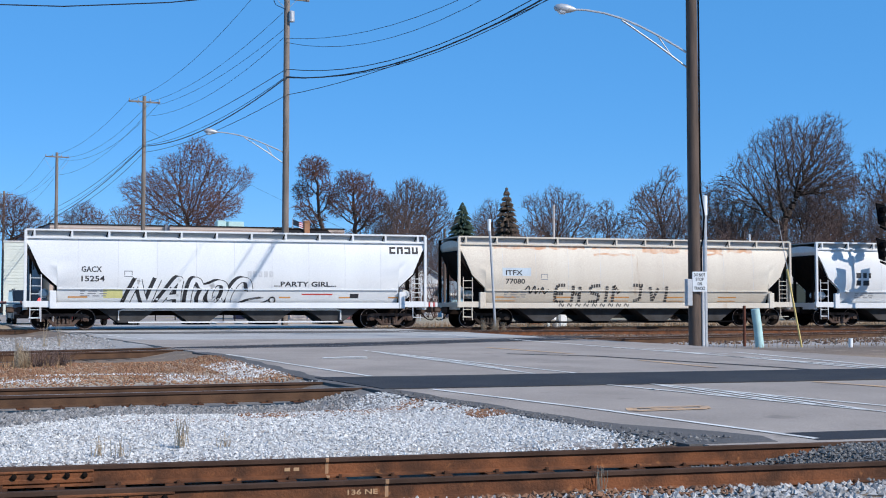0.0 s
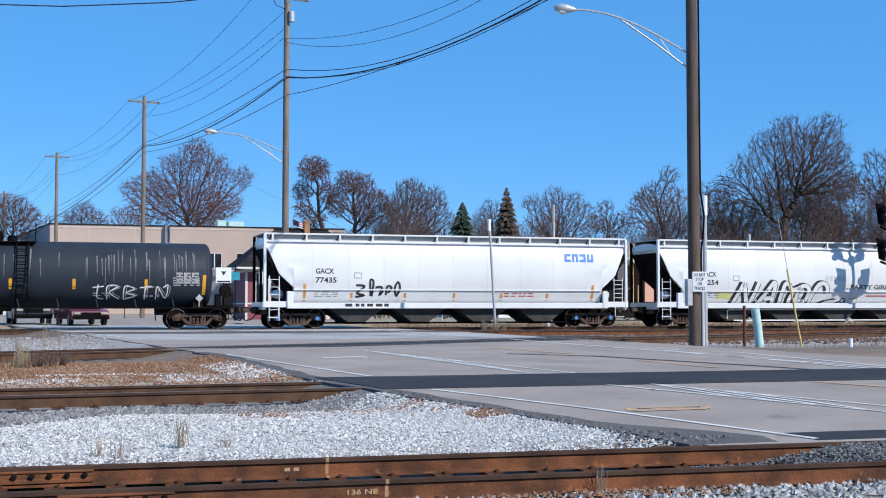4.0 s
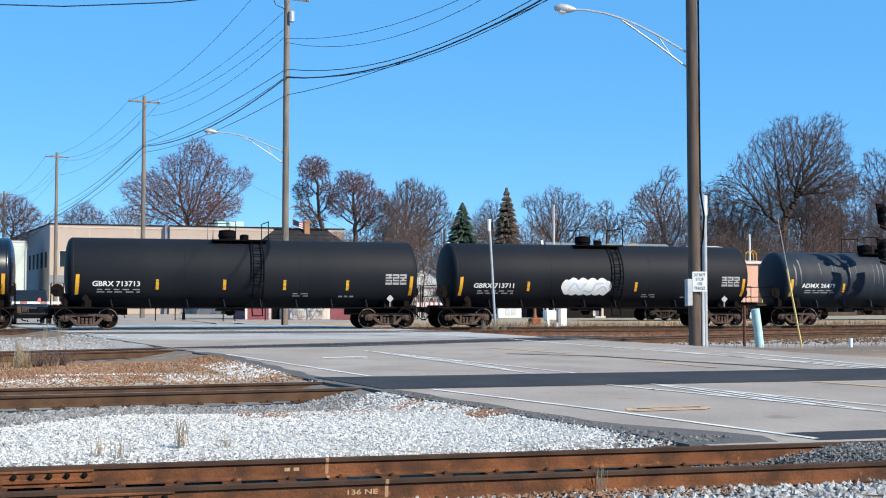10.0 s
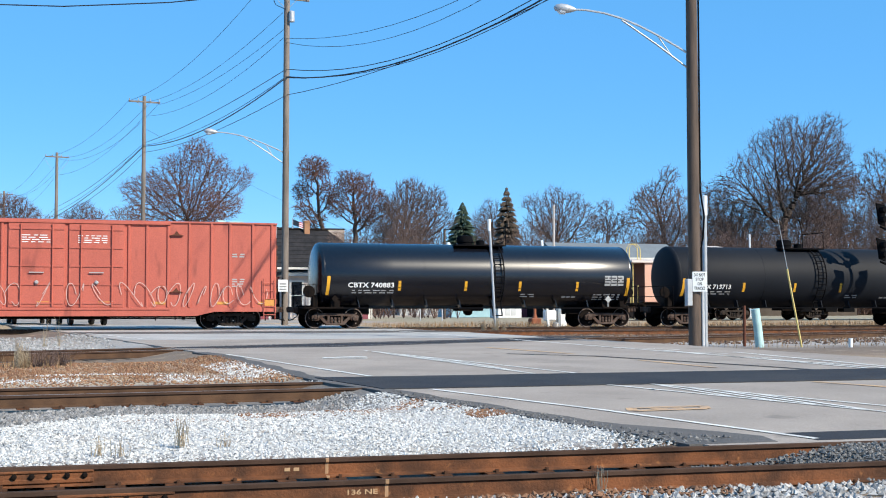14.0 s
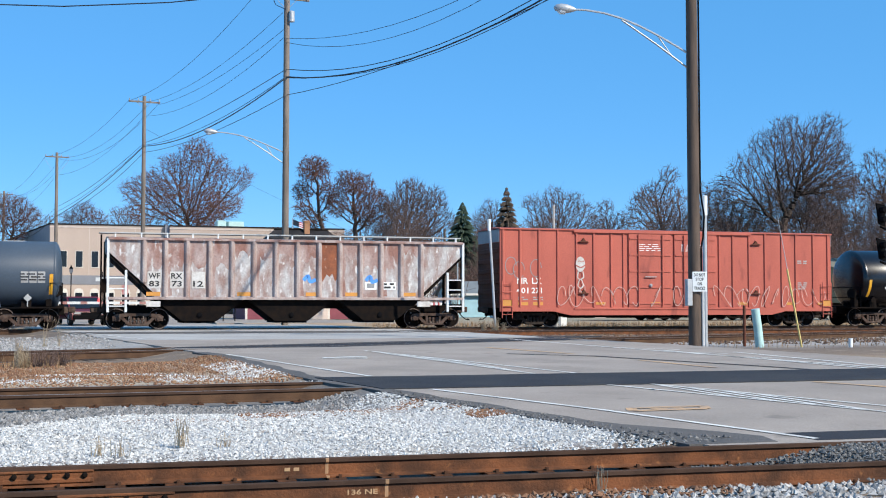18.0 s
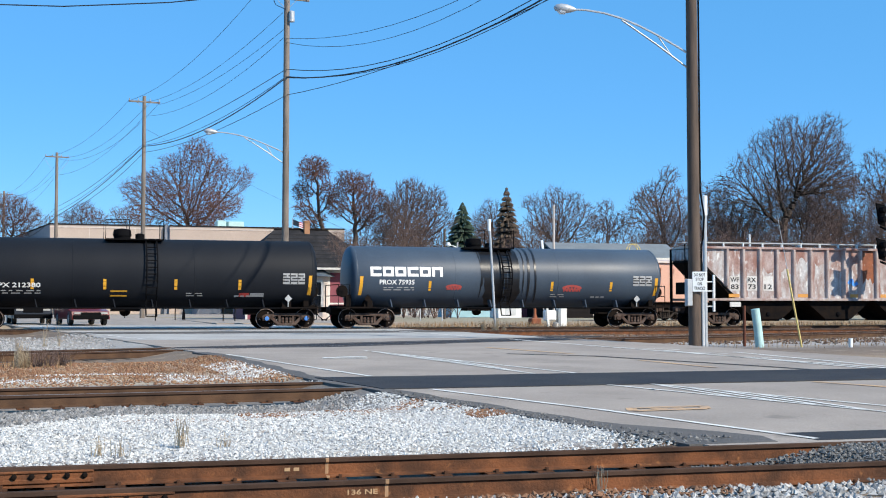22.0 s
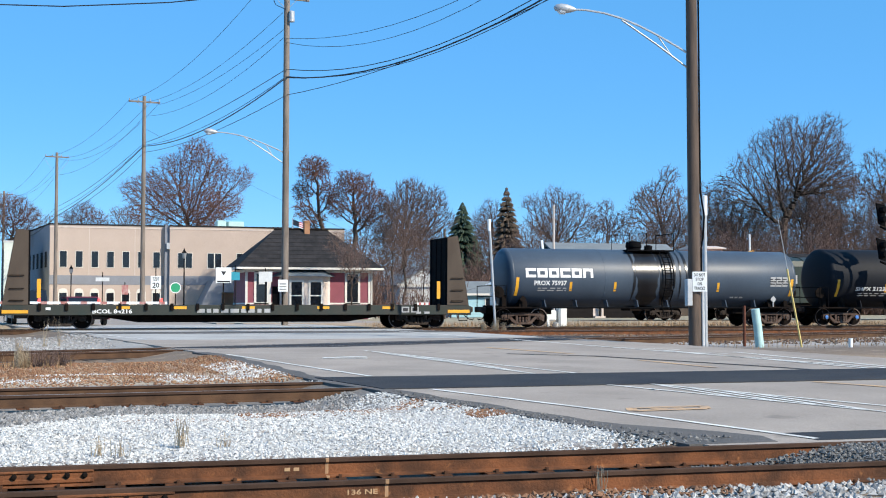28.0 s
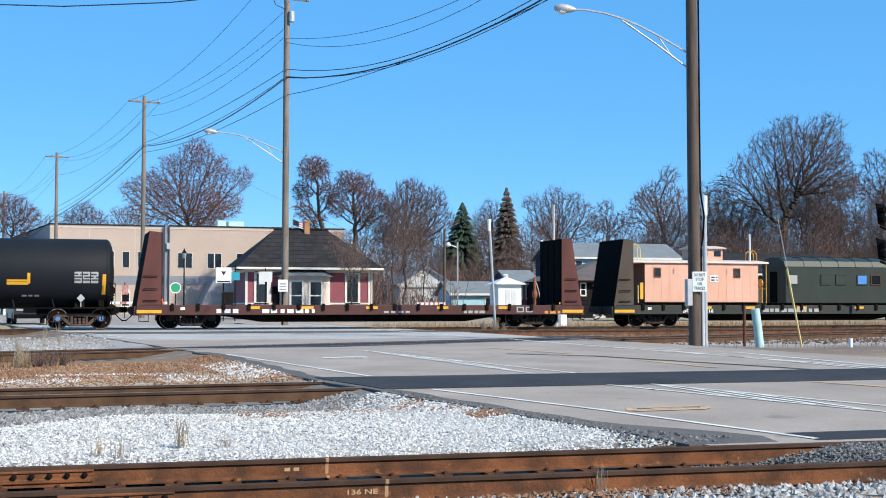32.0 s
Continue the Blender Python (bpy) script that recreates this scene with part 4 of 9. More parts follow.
def curved_hopper(label, mid, paint, frame_of, end_of, number, mark=None, pipe=False, half=8.72, truck_look="brown", blue=False):
    c = rail_car("hopper_car", label, mid)
    side = lambda z: -hopper_half(z)
    low = lambda x: float(np.interp(abs(x), (0, half - 1.28, half - 1.27, half - 0.62, half - 0.15, half), (0.98, 0.98, 1.85, 2.45, 3.5, 3.75)))
    xs = sorted(set([-half, -half + 0.15, -half + 0.35, -half + 0.62, -half + 0.9, -half + 1.268, -half + 1.285, 0] + [s * k for s in (-1, 1) for k in (1.6, 3.2, 4.8, 6.4)] + [half - 0.15, half - 0.35, half - 0.62, half - 0.9, half - 1.268, half - 1.285, half]))
    ms = Mesh()
    m, vs = 10, []
    for x in xs:
        z0 = low(x)
        zs = [z0 + (3.95 - z0) * i / (m - 1) for i in range(m)]
        vs += [(x, -hopper_half(z), z) for z in zs] + [(x, -0.7, 4.06), (x, 0, 4.1), (x, 0.7, 4.06)] + [(x, hopper_half(z), z) for z in reversed(zs)]
    k = 2 * m + 3
    fs = [(i * k + j, i * k + (j + 1) % k, (i + 1) * k + (j + 1) % k, (i + 1) * k + j) for i in range(len(xs) - 1) for j in range(k)]
    ms.add(vs, fs + [tuple(range(k)), tuple(range((len(xs) - 1) * k, len(xs) * k))])
    part("hopper_body", ms, paint, c, smooth=True)
    # welded seams, their shadow lines put into the grey, and the lower long seam
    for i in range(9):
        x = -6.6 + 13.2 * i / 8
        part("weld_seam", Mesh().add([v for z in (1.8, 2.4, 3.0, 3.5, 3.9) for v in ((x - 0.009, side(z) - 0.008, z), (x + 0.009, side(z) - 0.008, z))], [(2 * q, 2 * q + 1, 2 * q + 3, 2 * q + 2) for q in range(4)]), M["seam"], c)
    part("seam_strip", B(-half + 1.3, half - 1.3, -1.592, -1.55, 1.72, 1.77), paint, c)
    part("side_sill", Mesh().box(-half + 1.2, half - 1.2, -1.60, -1.40, 0.90, 1.16, c=0.015).box(-half + 1.2, half - 1.2, 1.40, 1.60, 0.90, 1.16, c=0.015), paint, c)
    # roof edge: recessed panel, top rail on posts
    part("roof_side_panel", Mesh().box(-half + 0.1, half - 0.1, -1.30, -1.22, 3.93, 4.20).box(-half + 0.1, half - 0.1, 1.22, 1.30, 3.93, 4.20), M["grey_car"], c)
    part("running_board", B(-half - 0.05, half + 0.05, -1.46, 1.46, 4.20, 4.245), M["grey_car"], c)
    part("top_rail", Mesh().box(-half, half, -1.50, -1.44, 4.19, 4.26).box(-half, half, -1.52, -1.48, 3.86, 3.93), frame_of, c)
    for i in range(12):
        x = -half + 0.35 + (2 * half - 0.7) * i / 11
        part("roof_post", B(x - 0.04, x + 0.04, -1.505, -1.42, 3.9, 4.2), frame_of, c)
        # Near-black brace left of each post, also standing for the post's shadow.
        part("roof_brace", Mesh().tube([(x - 0.05, -1.43, 4.18), (x - 0.12, -1.31, 3.96)], 0.022, 5), M["steel_dark"], c)
    # ends: sheets, brackets and far posts take a near-black colour for their shade
    for s in (-1, 1):
        part("slope_sheet", Mesh().prism([(s * (half - 0.05), 3.6), (s * (half - 0.55), 2.5), (s * (half - 1.26), 1.9), (s * (half - 1.26), 1.0), (s * (half - 1.2), 1.0), (s * (half - 1.2), 1.85), (s * (half - 0.5), 2.42), (s * half, 3.55)], -1.40, 1.40), end_of, c, "end slope sheet coloured dark for its shade")
        part("corner_post", B(s * half - 0.06, s * half + 0.06, -1.56, -1.42, 0.95, 4.2, c=0.01), frame_of, c)
        part("corner_post", B(s * half - 0.06, s * half + 0.06, 1.42, 1.56, 0.95, 4.2, c=0.01), end_of, c)
        part("end_sill", Mesh().box(min(s * (half - 1.25), s * (half + 0.1)), max(s * (half - 1.25), s * (half + 0.1)), -1.55, -1.35, 0.95, 1.22, c=0.015).box(min(s * (half - 0.1), s * (half + 0.1)), max(s * (half - 0.1), s * (half + 0.1)), -1.35, 1.5, 0.85, 1.18), frame_of, c)
        part("end_bracket", Mesh().prism([(s * (half - 0.05), 3.5), (s * (half - 0.05), 3.2), (s * (half - 0.75), 2.2), (s * (half - 0.7), 2.55)], -1.50, -1.44), end_of, c)
        part("jacking_pad", B(s * (half - 1.12) - 0.14, s * (half - 1.12) + 0.14, -1.63, -1.44, 0.90, 1.66, c=0.02), frame_of, c)
        ladder(c, s * (half - 0.42) - 0.22, -1.52, 0.35 if s < 0 else 1.1, 2.35, frame_of, 0.44, 6)
        part("grab_iron", Mesh().tube([(s * (half - 0.15), -1.55, 0.5), (s * (half - 0.15), -1.58, 0.5), (s * (half - 0.6), -1.58, 0.5), (s * (half - 0.6), -1.55, 0.95)], 0.022, 5), frame_of, c)
        for yy in (-0.82, 0.82):
            part("end_stiffener", B(s * (half - 0.2) - 0.05, s * (half - 0.2) + 0.05, yy - 0.08, yy + 0.08, 1.0, 3.9), end_of, c)
        part("draft_sill", B(min(s * 4.8, s * (half + 0.15)), max(s * 4.8, s * (half + 0.15)), -0.35, 0.35, 0.62, 0.98, c=0.02), M["steel_dark"], c)
        part("air_reservoir", Mesh().lathe([(-0.5, 0.1), (-0.42, 0.2), (0.42, 0.2), (0.5, 0.1)], 12, "y", (s * (half - 0.75), -0.4, 1.55)), frame_of, c, smooth=True)
        coupler(c, s * (half + 0.15), 0.62)
        truck(c, s * (half - 1.55), truck_look, blue)
    # outlets
    for x in (-4.5, -1.5, 1.5, 4.5):
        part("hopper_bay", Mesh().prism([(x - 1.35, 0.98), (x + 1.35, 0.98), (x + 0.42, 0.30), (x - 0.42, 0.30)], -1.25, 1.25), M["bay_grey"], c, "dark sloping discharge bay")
        part("outlet_gate", B(x - 0.5, x + 0.5, -1.1, 1.1, 0.20, 0.30, c=0.01), M["black"], c)
    part("centre_sill", B(-half + 1.3, half - 1.3, -0.3, 0.3, 0.6, 0.98), M["steel_dark"], c)
    if pipe:
        part("steam_pipe", Mesh().tube([(-4.9, -1.35, 0.40), (-4.9, -1.35, 0.80), (-4.7, -1.35, 0.85), (4.6, -1.35, 0.85), (4.8, -1.35, 0.80), (4.8, -1.35, 0.40)], 0.04, 6), frame_of, c, "white pipe rail under the sill")
        part("lower_rail", B(-4.5, 4.7, -1.3, -1.24, 0.28, 0.34), frame_of, c)
    else:
        part("lower_pipe", Mesh().tube([(-6.0, -0.9, 0.25), (6.2, -0.9, 0.25)], 0.045, 6), M["black"], c)
    a, b = number
    if a:
        letters(c, a, -6.46, -5.62, 2.46, 0.33, M["ink"], side)
        letters(c, b, -6.46, -5.50, 2.06, 0.33, M["ink"], side)
    else:
        small_print(c, -6.46, -5.6, 2.7, 2, M["ink"], side, 0.26, 0.12)
    small_print(c, -6.5, -5.4, 1.66, 3, M["ink_grey"], side, 0.04, 0.06)
    slab(c, -4.7, -4.35, 2.25, 2.52, M["ink_grey"], side, "stencil")
    slab(c, -4.66, -4.39, 2.29, 2.48, paint, side, "stencil", proud=0.006)
    return c, side


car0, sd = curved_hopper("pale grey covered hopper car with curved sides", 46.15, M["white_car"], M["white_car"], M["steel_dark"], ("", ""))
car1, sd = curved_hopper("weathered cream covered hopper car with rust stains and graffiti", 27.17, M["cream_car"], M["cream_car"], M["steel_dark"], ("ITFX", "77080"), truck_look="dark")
slab(car1, -6.62, -5.2, 2.42, 2.80, mat("pale_blue_patch", (0.50, 0.58, 0.64), 0.6), sd, "stencil", "pale blue patch behind the initials", proud=0.003)
for k in range(5):
    slab(car1, -6.9 + k * 2.9, -5.9 + k * 2.9, 1.24, 1.46, M["orange"], sd, "reflector")
rust_top = mat("rust_wash", (0.55, 0.30, 0.17), 0.7, col2=(0.60, 0.50, 0.40), scale=2.5, fine=8, amount=1.0, streak=0.7)
for x0, x1, d in ((-7.0, -4.4, 0.16), (-4.2, -2.4, 0.14), (-2.0, 0.2, 0.42), (0.6, 2.6, 0.28), (2.9, 5.0, 0.34), (5.2, 6.6, 0.2)):
    ribbon(car1, [(x0 + (x1 - x0) * k / 6, 3.86 - d * 0.5 + 0.05 * math.sin(k * 2.3 + x0)) for k in range(7)], d, rust_top, sd, "rust_stain", "orange rust wash below the roof edge", proud=0.003)
spray = mat("dark_grey_spray", (0.05, 0.047, 0.047), 0.7)
GLYPH = {"E": [[(0.5, 2.0), (0.12, 2.0), (0.0, 1.75), (0.0, 1.4), (0.12, 1.2), (0.52, 1.2)], [(0.05, 1.6), (0.42, 1.6)]], "H": [[(0.05, 2.0), (0.05, 1.2)], [(0.05, 1.62), (0.4, 1.55)], [(0.4, 1.95), (0.42, 1.2)]], "S": [[(0.55, 2.0), (0.05, 1.95), (0.05, 1.65), (0.5, 1.55), (0.5, 1.25), (0.0, 1.2)]], "I": [[(0.1, 1.98), (0.1, 1.2)]], "N": [[(0.0, 1.2), (0.0, 2.0), (0.3, 1.6)]], "J": [[(0.0, 2.02), (0.55, 2.0)], [(0.42, 2.0), (0.42, 1.35), (0.1, 1.25)]], "V": [[(0.0, 1.95), (0.2, 1.25), (0.45, 1.9)]]}
for ch, x in (("E", -3.95), ("H", -3.1), ("S", -2.2), ("I", -1.4), ("N", -0.95), ("J", 0.05), ("V", 0.95), ("I", 1.75)):
    for q in GLYPH[ch]:
        for (xa, za), (xb, zb) in zip(q, q[1:]):
            n = max(1, round(math.hypot(xb - xa, zb - za) / 0.13))
            for k in range(n):
                u, v = (k + 0.12) / n, (k + 0.84) / n
                ribbon(car1, [(x + xa + (xb - xa) * u, za + (zb - za) * u), (x + xa + (xb - xa) * v, za + (zb - za) * v)], 0.15, spray, sd, label="dark sprayed block of a letter")
for k in range(9):
    ribbon(car1, [(-3.8 + k * 0.42, 1.0), (-3.72 + k * 0.42, 1.13), (-3.62 + k * 0.42, 1.0), (-3.55 + k * 0.42, 1.12)], 0.045, spray, flat_side(-1.603))
for q in ([(-5.5, 1.75), (-5.3, 1.95), (-5.25, 1.6)], [(-5.2, 1.6), (-5.0, 1.95), (-4.95, 1.6), (-4.8, 1.85)], [(-4.75, 1.6), (-4.6, 1.9), (-4.5, 1.6), (-4.3, 1.8)]):
    ribbon(car1, q, 0.06, M["ink"], sd)

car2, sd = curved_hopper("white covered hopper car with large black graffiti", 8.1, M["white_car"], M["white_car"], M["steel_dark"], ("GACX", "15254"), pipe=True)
logo(car2, 7.0, 8.42, 3.38, 3.70, 4, M["ink"], sd, ("right", "bottom", "left", "top"))
TAG = [[(-4.66, 0.95), (-4.4, 1.54), (-4.08, 2.15)], [(-4.07, 2.13), (-3.94, 1.54), (-3.74, 0.97)], [(-3.69, 1.01), (-3.47, 1.62), (-3.24, 2.17)],
       [(-3.33, 0.95), (-2.89, 1.56), (-2.44, 2.15), (-2.3, 2.1)], [(-2.3, 2.13), (-2.4, 1.54), (-2.37, 0.95)], [(-2.89, 1.37), (-2.39, 1.43)],
       [(-1.98, 0.95), (-1.94, 1.54), (-1.76, 2.1), (-1.54, 2.09), (-1.36, 1.83), (-0.87, 1.92)], [(-0.87, 1.96), (-1.24, 1.75), (-1.45, 1.29), (-1.26, 0.99), (-0.8, 0.99), (-0.44, 1.45), (-0.42, 1.93), (-0.79, 2.0), (-1.03, 1.62), (-1.03, 1.25), (-0.77, 1.31)],
       [(0.7, 1.65), (0.6, 2.09), (0.2, 2.1), (-0.19, 1.54), (-0.23, 1.07), (0.16, 0.96), (0.7, 1.16), (1.32, 1.26)]]
for q in TAG:
    ribbon(car2, [(a - 0.13, b + 0.03) for a, b in q], 0.27, M["ink"], sd, label="thick black sprayed shadow stroke", proud=0.008)
for q in TAG:
    ribbon(car2, q, 0.27, M["ink"], sd, label="black sprayed outline", proud=0.011)
for q in TAG:
    ribbon(car2, [(a, b + 0.005) for a, b in q], 0.20, M["white_car"], sd, label="white sprayed letter fill", proud=0.014)
ribbon(car2, [(-0.04, 0.95), (0.7, 0.99), (1.32, 1.18), (1.55, 1.3)], 0.06, M["ink"], sd, proud=0.016)
ribbon(car2, [(1.69 + 0.13 * math.cos(k * 0.8), 1.27 + 0.13 * math.sin(k * 0.8)) for k in range(9)], 0.06, M["ink"], sd, proud=0.016)
letters(car2, "...PARTY GIRL...", 1.75, 4.55, 1.88, 0.30, M["ink"], sd, "graffiti")
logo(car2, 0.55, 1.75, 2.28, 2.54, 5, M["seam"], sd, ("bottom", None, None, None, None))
slab(car2, -5.55, -4.75, 1.35, 1.72, mat("pale_yellow_spray", (0.66, 0.62, 0.25), 0.7), sd, "stencil")
for x0, x1, m in ((-7.0, -6.2, "orange"), (2.0, 2.5, "orange"), (3.0, 4.4, "red"), (4.7, 5.2, "orange"), (5.2, 5.6, "ink"), (7.0, 7.6, "orange")):
    slab(car2, x0, x1, 1.36 if m != "red" else 1.50, 1.42 if m == "orange" else 1.56, M[m], sd, "stencil")

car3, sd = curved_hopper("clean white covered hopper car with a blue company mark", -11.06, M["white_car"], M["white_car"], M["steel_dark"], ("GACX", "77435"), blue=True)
logo(car3, 5.5, 7.05, 3.10, 3.48, 4, M["blue_logo"], sd, ("right", "bottom", "left", "top"))
for x, h in ((-7.0, 0.75), (-4.85, 0.35), (-2.35, 0.35), (0.0, 0.35), (2.3, 0.35), (4.6, 0.35), (6.9, 0.75)):
    slab(car3, x, x + 0.12, 1.25, 1.25 + h, M["orange"], sd, "reflector")
for q in ([(-4.6, 1.95), (-4.2, 1.9), (-4.55, 1.6), (-4.2, 1.5), (-4.6, 1.42)], [(-3.9, 1.45), (-3.95, 2.15), (-3.8, 2.1), (-3.85, 1.45)], [(-3.7, 1.85), (-3.4, 1.85), (-3.5, 1.5), (-3.3, 1.75)], [(-3.2, 1.5), (-3.15, 1.9), (-2.95, 1.85), (-3.1, 1.6)], [(-2.7, 1.45), (-2.8, 1.8), (-2.65, 2.1), (-2.55, 1.8), (-2.7, 1.45)]):
    ribbon(car3, q, 0.10, M["ink"], sd)
small_print(car3, -5.1, -2.95, 1.12, 1, M["ink"], flat_side(-1.601), 0.13)
small_print(car3, 2.5, 4.0, 1.62, 2, M["red"], sd, 0.05)


# -- tank cars --
def tank_car(label, mid, paint, r, zc, number, num_x, stripes, ladder_x=0.8, half=7.75, panel=True, print_of="white_dull", stripe_of="yellow", num_h=0.3, deck_rail=0.78, truck_look="brown", blue=False, tall=(-7.15, 7.55), num_z=1.86):
    c = rail_car("tank_car", label, mid)
    side = tank_side(r, zc)
    x0, x1 = tall[0] - 0.10, tall[1] + 0.24
    dish = [(0.0, 1.0), (0.05, 0.985), (0.11, 0.95), (0.17, 0.88), (0.23, 0.74), (0.28, 0.52), (0.31, 0.26), (0.32, 0.012)]
    prof = [(x0 - a, r * k) for a, k in reversed(dish)] + [(x, r) for x in (-4, 0, 4)] + [(x1 + a, r * k) for a, k in dish]
    part("tank", Mesh().lathe(prof, 48, "x", (0, 0, zc)), paint, c, smooth=True)
    for x in (x0 + 0.03, -2.55, 2.55, x1 - 0.03):
        part("weld_band", Mesh().lathe([(x - 0.025, r), (x - 0.02, r + 0.006), (x + 0.02, r + 0.006), (x + 0.025, r)], 48, "x", (0, 0, zc)), paint, c, smooth=True)
    b = zc - r
    part("side_rail", Mesh().box(-half + 0.3, half - 0.3, -1.36, -1.28, b - 0.03, b + 0.03).box(-half + 0.3, half - 0.3, 1.28, 1.36, b - 0.03, b + 0.03), M["black"], c)
    for i in range(8):
        x = -5.6 + 1.6 * i
        part("rail_bracket", Mesh().prism([(x, b), (x + 0.05, b), (x - 0.04, b + 0.38), (x - 0.09, b + 0.38)], -1.32, side(b + 0.38) + 0.02), paint, c)
    for s in (-1, 1):
        part("stub_sill", B(min(s * 4.9, s * (half + 0.45)), max(s * 4.9, s * (half + 0.45)), -0.32, 0.32, 0.62, b + 0.12, c=0.02), M["steel_dark"], c)
        part("saddle", Mesh().prism([(-1.15, b - 0.05), (1.15, b - 0.05), (1.05, b + 0.35), (0.5, b + 0.1), (-0.5, b + 0.1), (-1.05, b + 0.35)], s * (half - 1.1) - 0.2, s * (half - 1.1) + 0.2, "x"), M["steel_dark"], c)
        part("end_platform", B(min(s * (half - 1.4), s * (half + 0.42)), max(s * (half - 1.4), s * (half + 0.42)), -1.42, 1.42, b - 0.02, b + 0.05), M["steel_dark"], c)
        xe = s * (half + 0.35)
        part("handrail", Mesh().tube([(xe, -1.4, b), (xe, -1.4, b + 1.05), (xe - s * 0.5, -1.4, b + 1.05), (xe - s * 0.5, -1.4, b)], 0.022, 5).tube([(xe, -1.4, b + 0.55), (xe, 1.4, b + 0.55)], 0.02, 5).tube([(xe, -1.4, b + 1.05), (xe, 1.4, b + 1.05)], 0.02, 5).tube([(xe, 1.4, b), (xe, 1.4, b + 1.05)], 0.022, 5), M["black"], c)
        part("brake_gear", Mesh().box(s * (half - 0.2) - 0.12, s * (half - 0.2) + 0.12, -0.95, -0.6, b + 0.05, b + 0.6, c=0.02).lathe([(-1.05, 0.26), (-1.0, 0.28), (-0.97, 0.26)], 14, "y", (s * (half + 0.1), 0, b + 0.75)), M["steel_dark"], c)
        part("step", Mesh().tube([(s * (half + 0.2), -1.42, b), (s * (half + 0.2), -1.42, 0.42), (s * (half - 0.2), -1.42, 0.42), (s * (half - 0.2), -1.42, b)], 0.022, 5), M["black"], c)
        coupler(c, s * (half + 0.4), 0.5)
        truck(c, s * (half - 1.1), truck_look, blue)
        pl = s * (half - 1.05)
        part("placard_holder", Mesh().add([(pl - 0.17, side(b + 0.5) - 0.12, b + 0.42), (pl, side(b + 0.5) - 0.12, b + 0.25), (pl + 0.17, side(b + 0.5) - 0.12, b + 0.42), (pl, side(b + 0.5) - 0.12, b + 0.60)], [(0, 1, 2, 3)]).box(pl - 0.02, pl + 0.02, side(b + 0.5) - 0.10, side(b + 0.5) - 0.05, b, b + 0.4), M["grey_car"] if s > 0 else M["steel_dark"], c)
    # top fittings
    lx, top = ladder_x, zc + r
    part("manway", Mesh().lathe([(top - 0.15, 0.36), (top + 0.10, 0.36), (top + 0.12, 0.40), (top + 0.20, 0.40), (top + 0.40, 0.36), (top + 0.45, 0.10)], 20, "z", (lx - 1.15, 0, 0)), M["black"], c, smooth=True)
    part("valve_housing", Mesh().lathe([(top - 0.1, 0.2), (top + 0.2, 0.2), (top + 0.24, 0.1)], 12, "z", (lx - 0.4, -0.1, 0)), M["black"], c, smooth=True)
    part("top_platform", B(lx - 1.9, lx + 0.55, -0.95, 0.95, top - 0.09, top - 0.03), M["black"], c)
    for y in (-0.95, 0.95):
        part("platform_railing", Mesh().tube([(lx - 1.9, y, top - 0.1), (lx - 1.9, y, top + deck_rail), (lx - 0.9, y, top + deck_rail), (lx - 0.9, y, top - 0.1)], 0.024, 5), M["black"], c)
    part("platform_railing", Mesh().tube([(lx + 0.55, -0.95, top - 0.1), (lx + 0.55, -0.95, top + deck_rail), (lx + 0.55, 0.95, top + deck_rail), (lx + 0.55, 0.95, top - 0.1)], 0.024, 5), M["black"], c)
    la = Mesh()
    arc = [(-math.sqrt(max(0.05, (r + 0.14) ** 2 - (z - zc) ** 2)), z) for z in [b - 0.25 + 0.0001] + [b + 0.3 + (top - b - 0.42) * k / 9 for k in range(10)]]
    arc[0] = (-1.36, b - 0.35)
    for dx in (0, 0.45):
        la.tube([(lx - 0.2 + dx, y, z) for y, z in arc], 0.035, 5)
    for y, z in arc[:-1]:
        la.tube([(lx - 0.2, y, z), (lx + 0.25, y, z)], 0.025, 5)
    part("ladder", la, M["black"], c)
    part("bottom_outlet", Mesh().lathe([(b - 0.35, 0.10), (b - 0.25, 0.22), (b + 0.05, 0.26)], 12, "z", (lx - 1.0, 0, 0)).box(lx - 1.6, lx - 0.4, -0.5, 0.5, b - 0.14, b + 0.03), M["steel_dark"], c)
    # markings
    for x in stripes:
        slab(c, x, x + 0.13, 1.72, 2.16, M[stripe_of], side, "reflector")
    for x in tall:
        slab(c, x, x + 0.15, 1.5, 2.36, M[stripe_of], side, "reflector", skew=0.05 if x < 0 else 0.03)
    ink = M["white"] if print_of != "ink" else M["ink"]
    if number:
        letters(c, number, num_x[0], num_x[1], num_z, num_h, ink, side)
    small_print(c, num_x[0] + 0.2, num_x[1], num_z - 0.12, 2, M["white_dull"], side, 0.045, 0.06, 3)
    if panel:
        x = tall[1] - 1.15
        for k in range(3):
            slab(c, x + 0.02 + 0.34 * k, x + 0.32 + 0.34 * k, 1.98, 2.46, M["white_dull"], side, "data_panel")
        small_print(c, x, x + 1.0, 2.38, 3, M["ink"], side, 0.06, 0.06, 5)
    small_print(c, 2.2, 3.0, 1.58, 2, M["white_dull"], side, 0.04, 0.06, 7)
    small_print(c, 4.3, 5.0, 1.48, 1, M["white_dull"], side, 0.07)
    return c, side


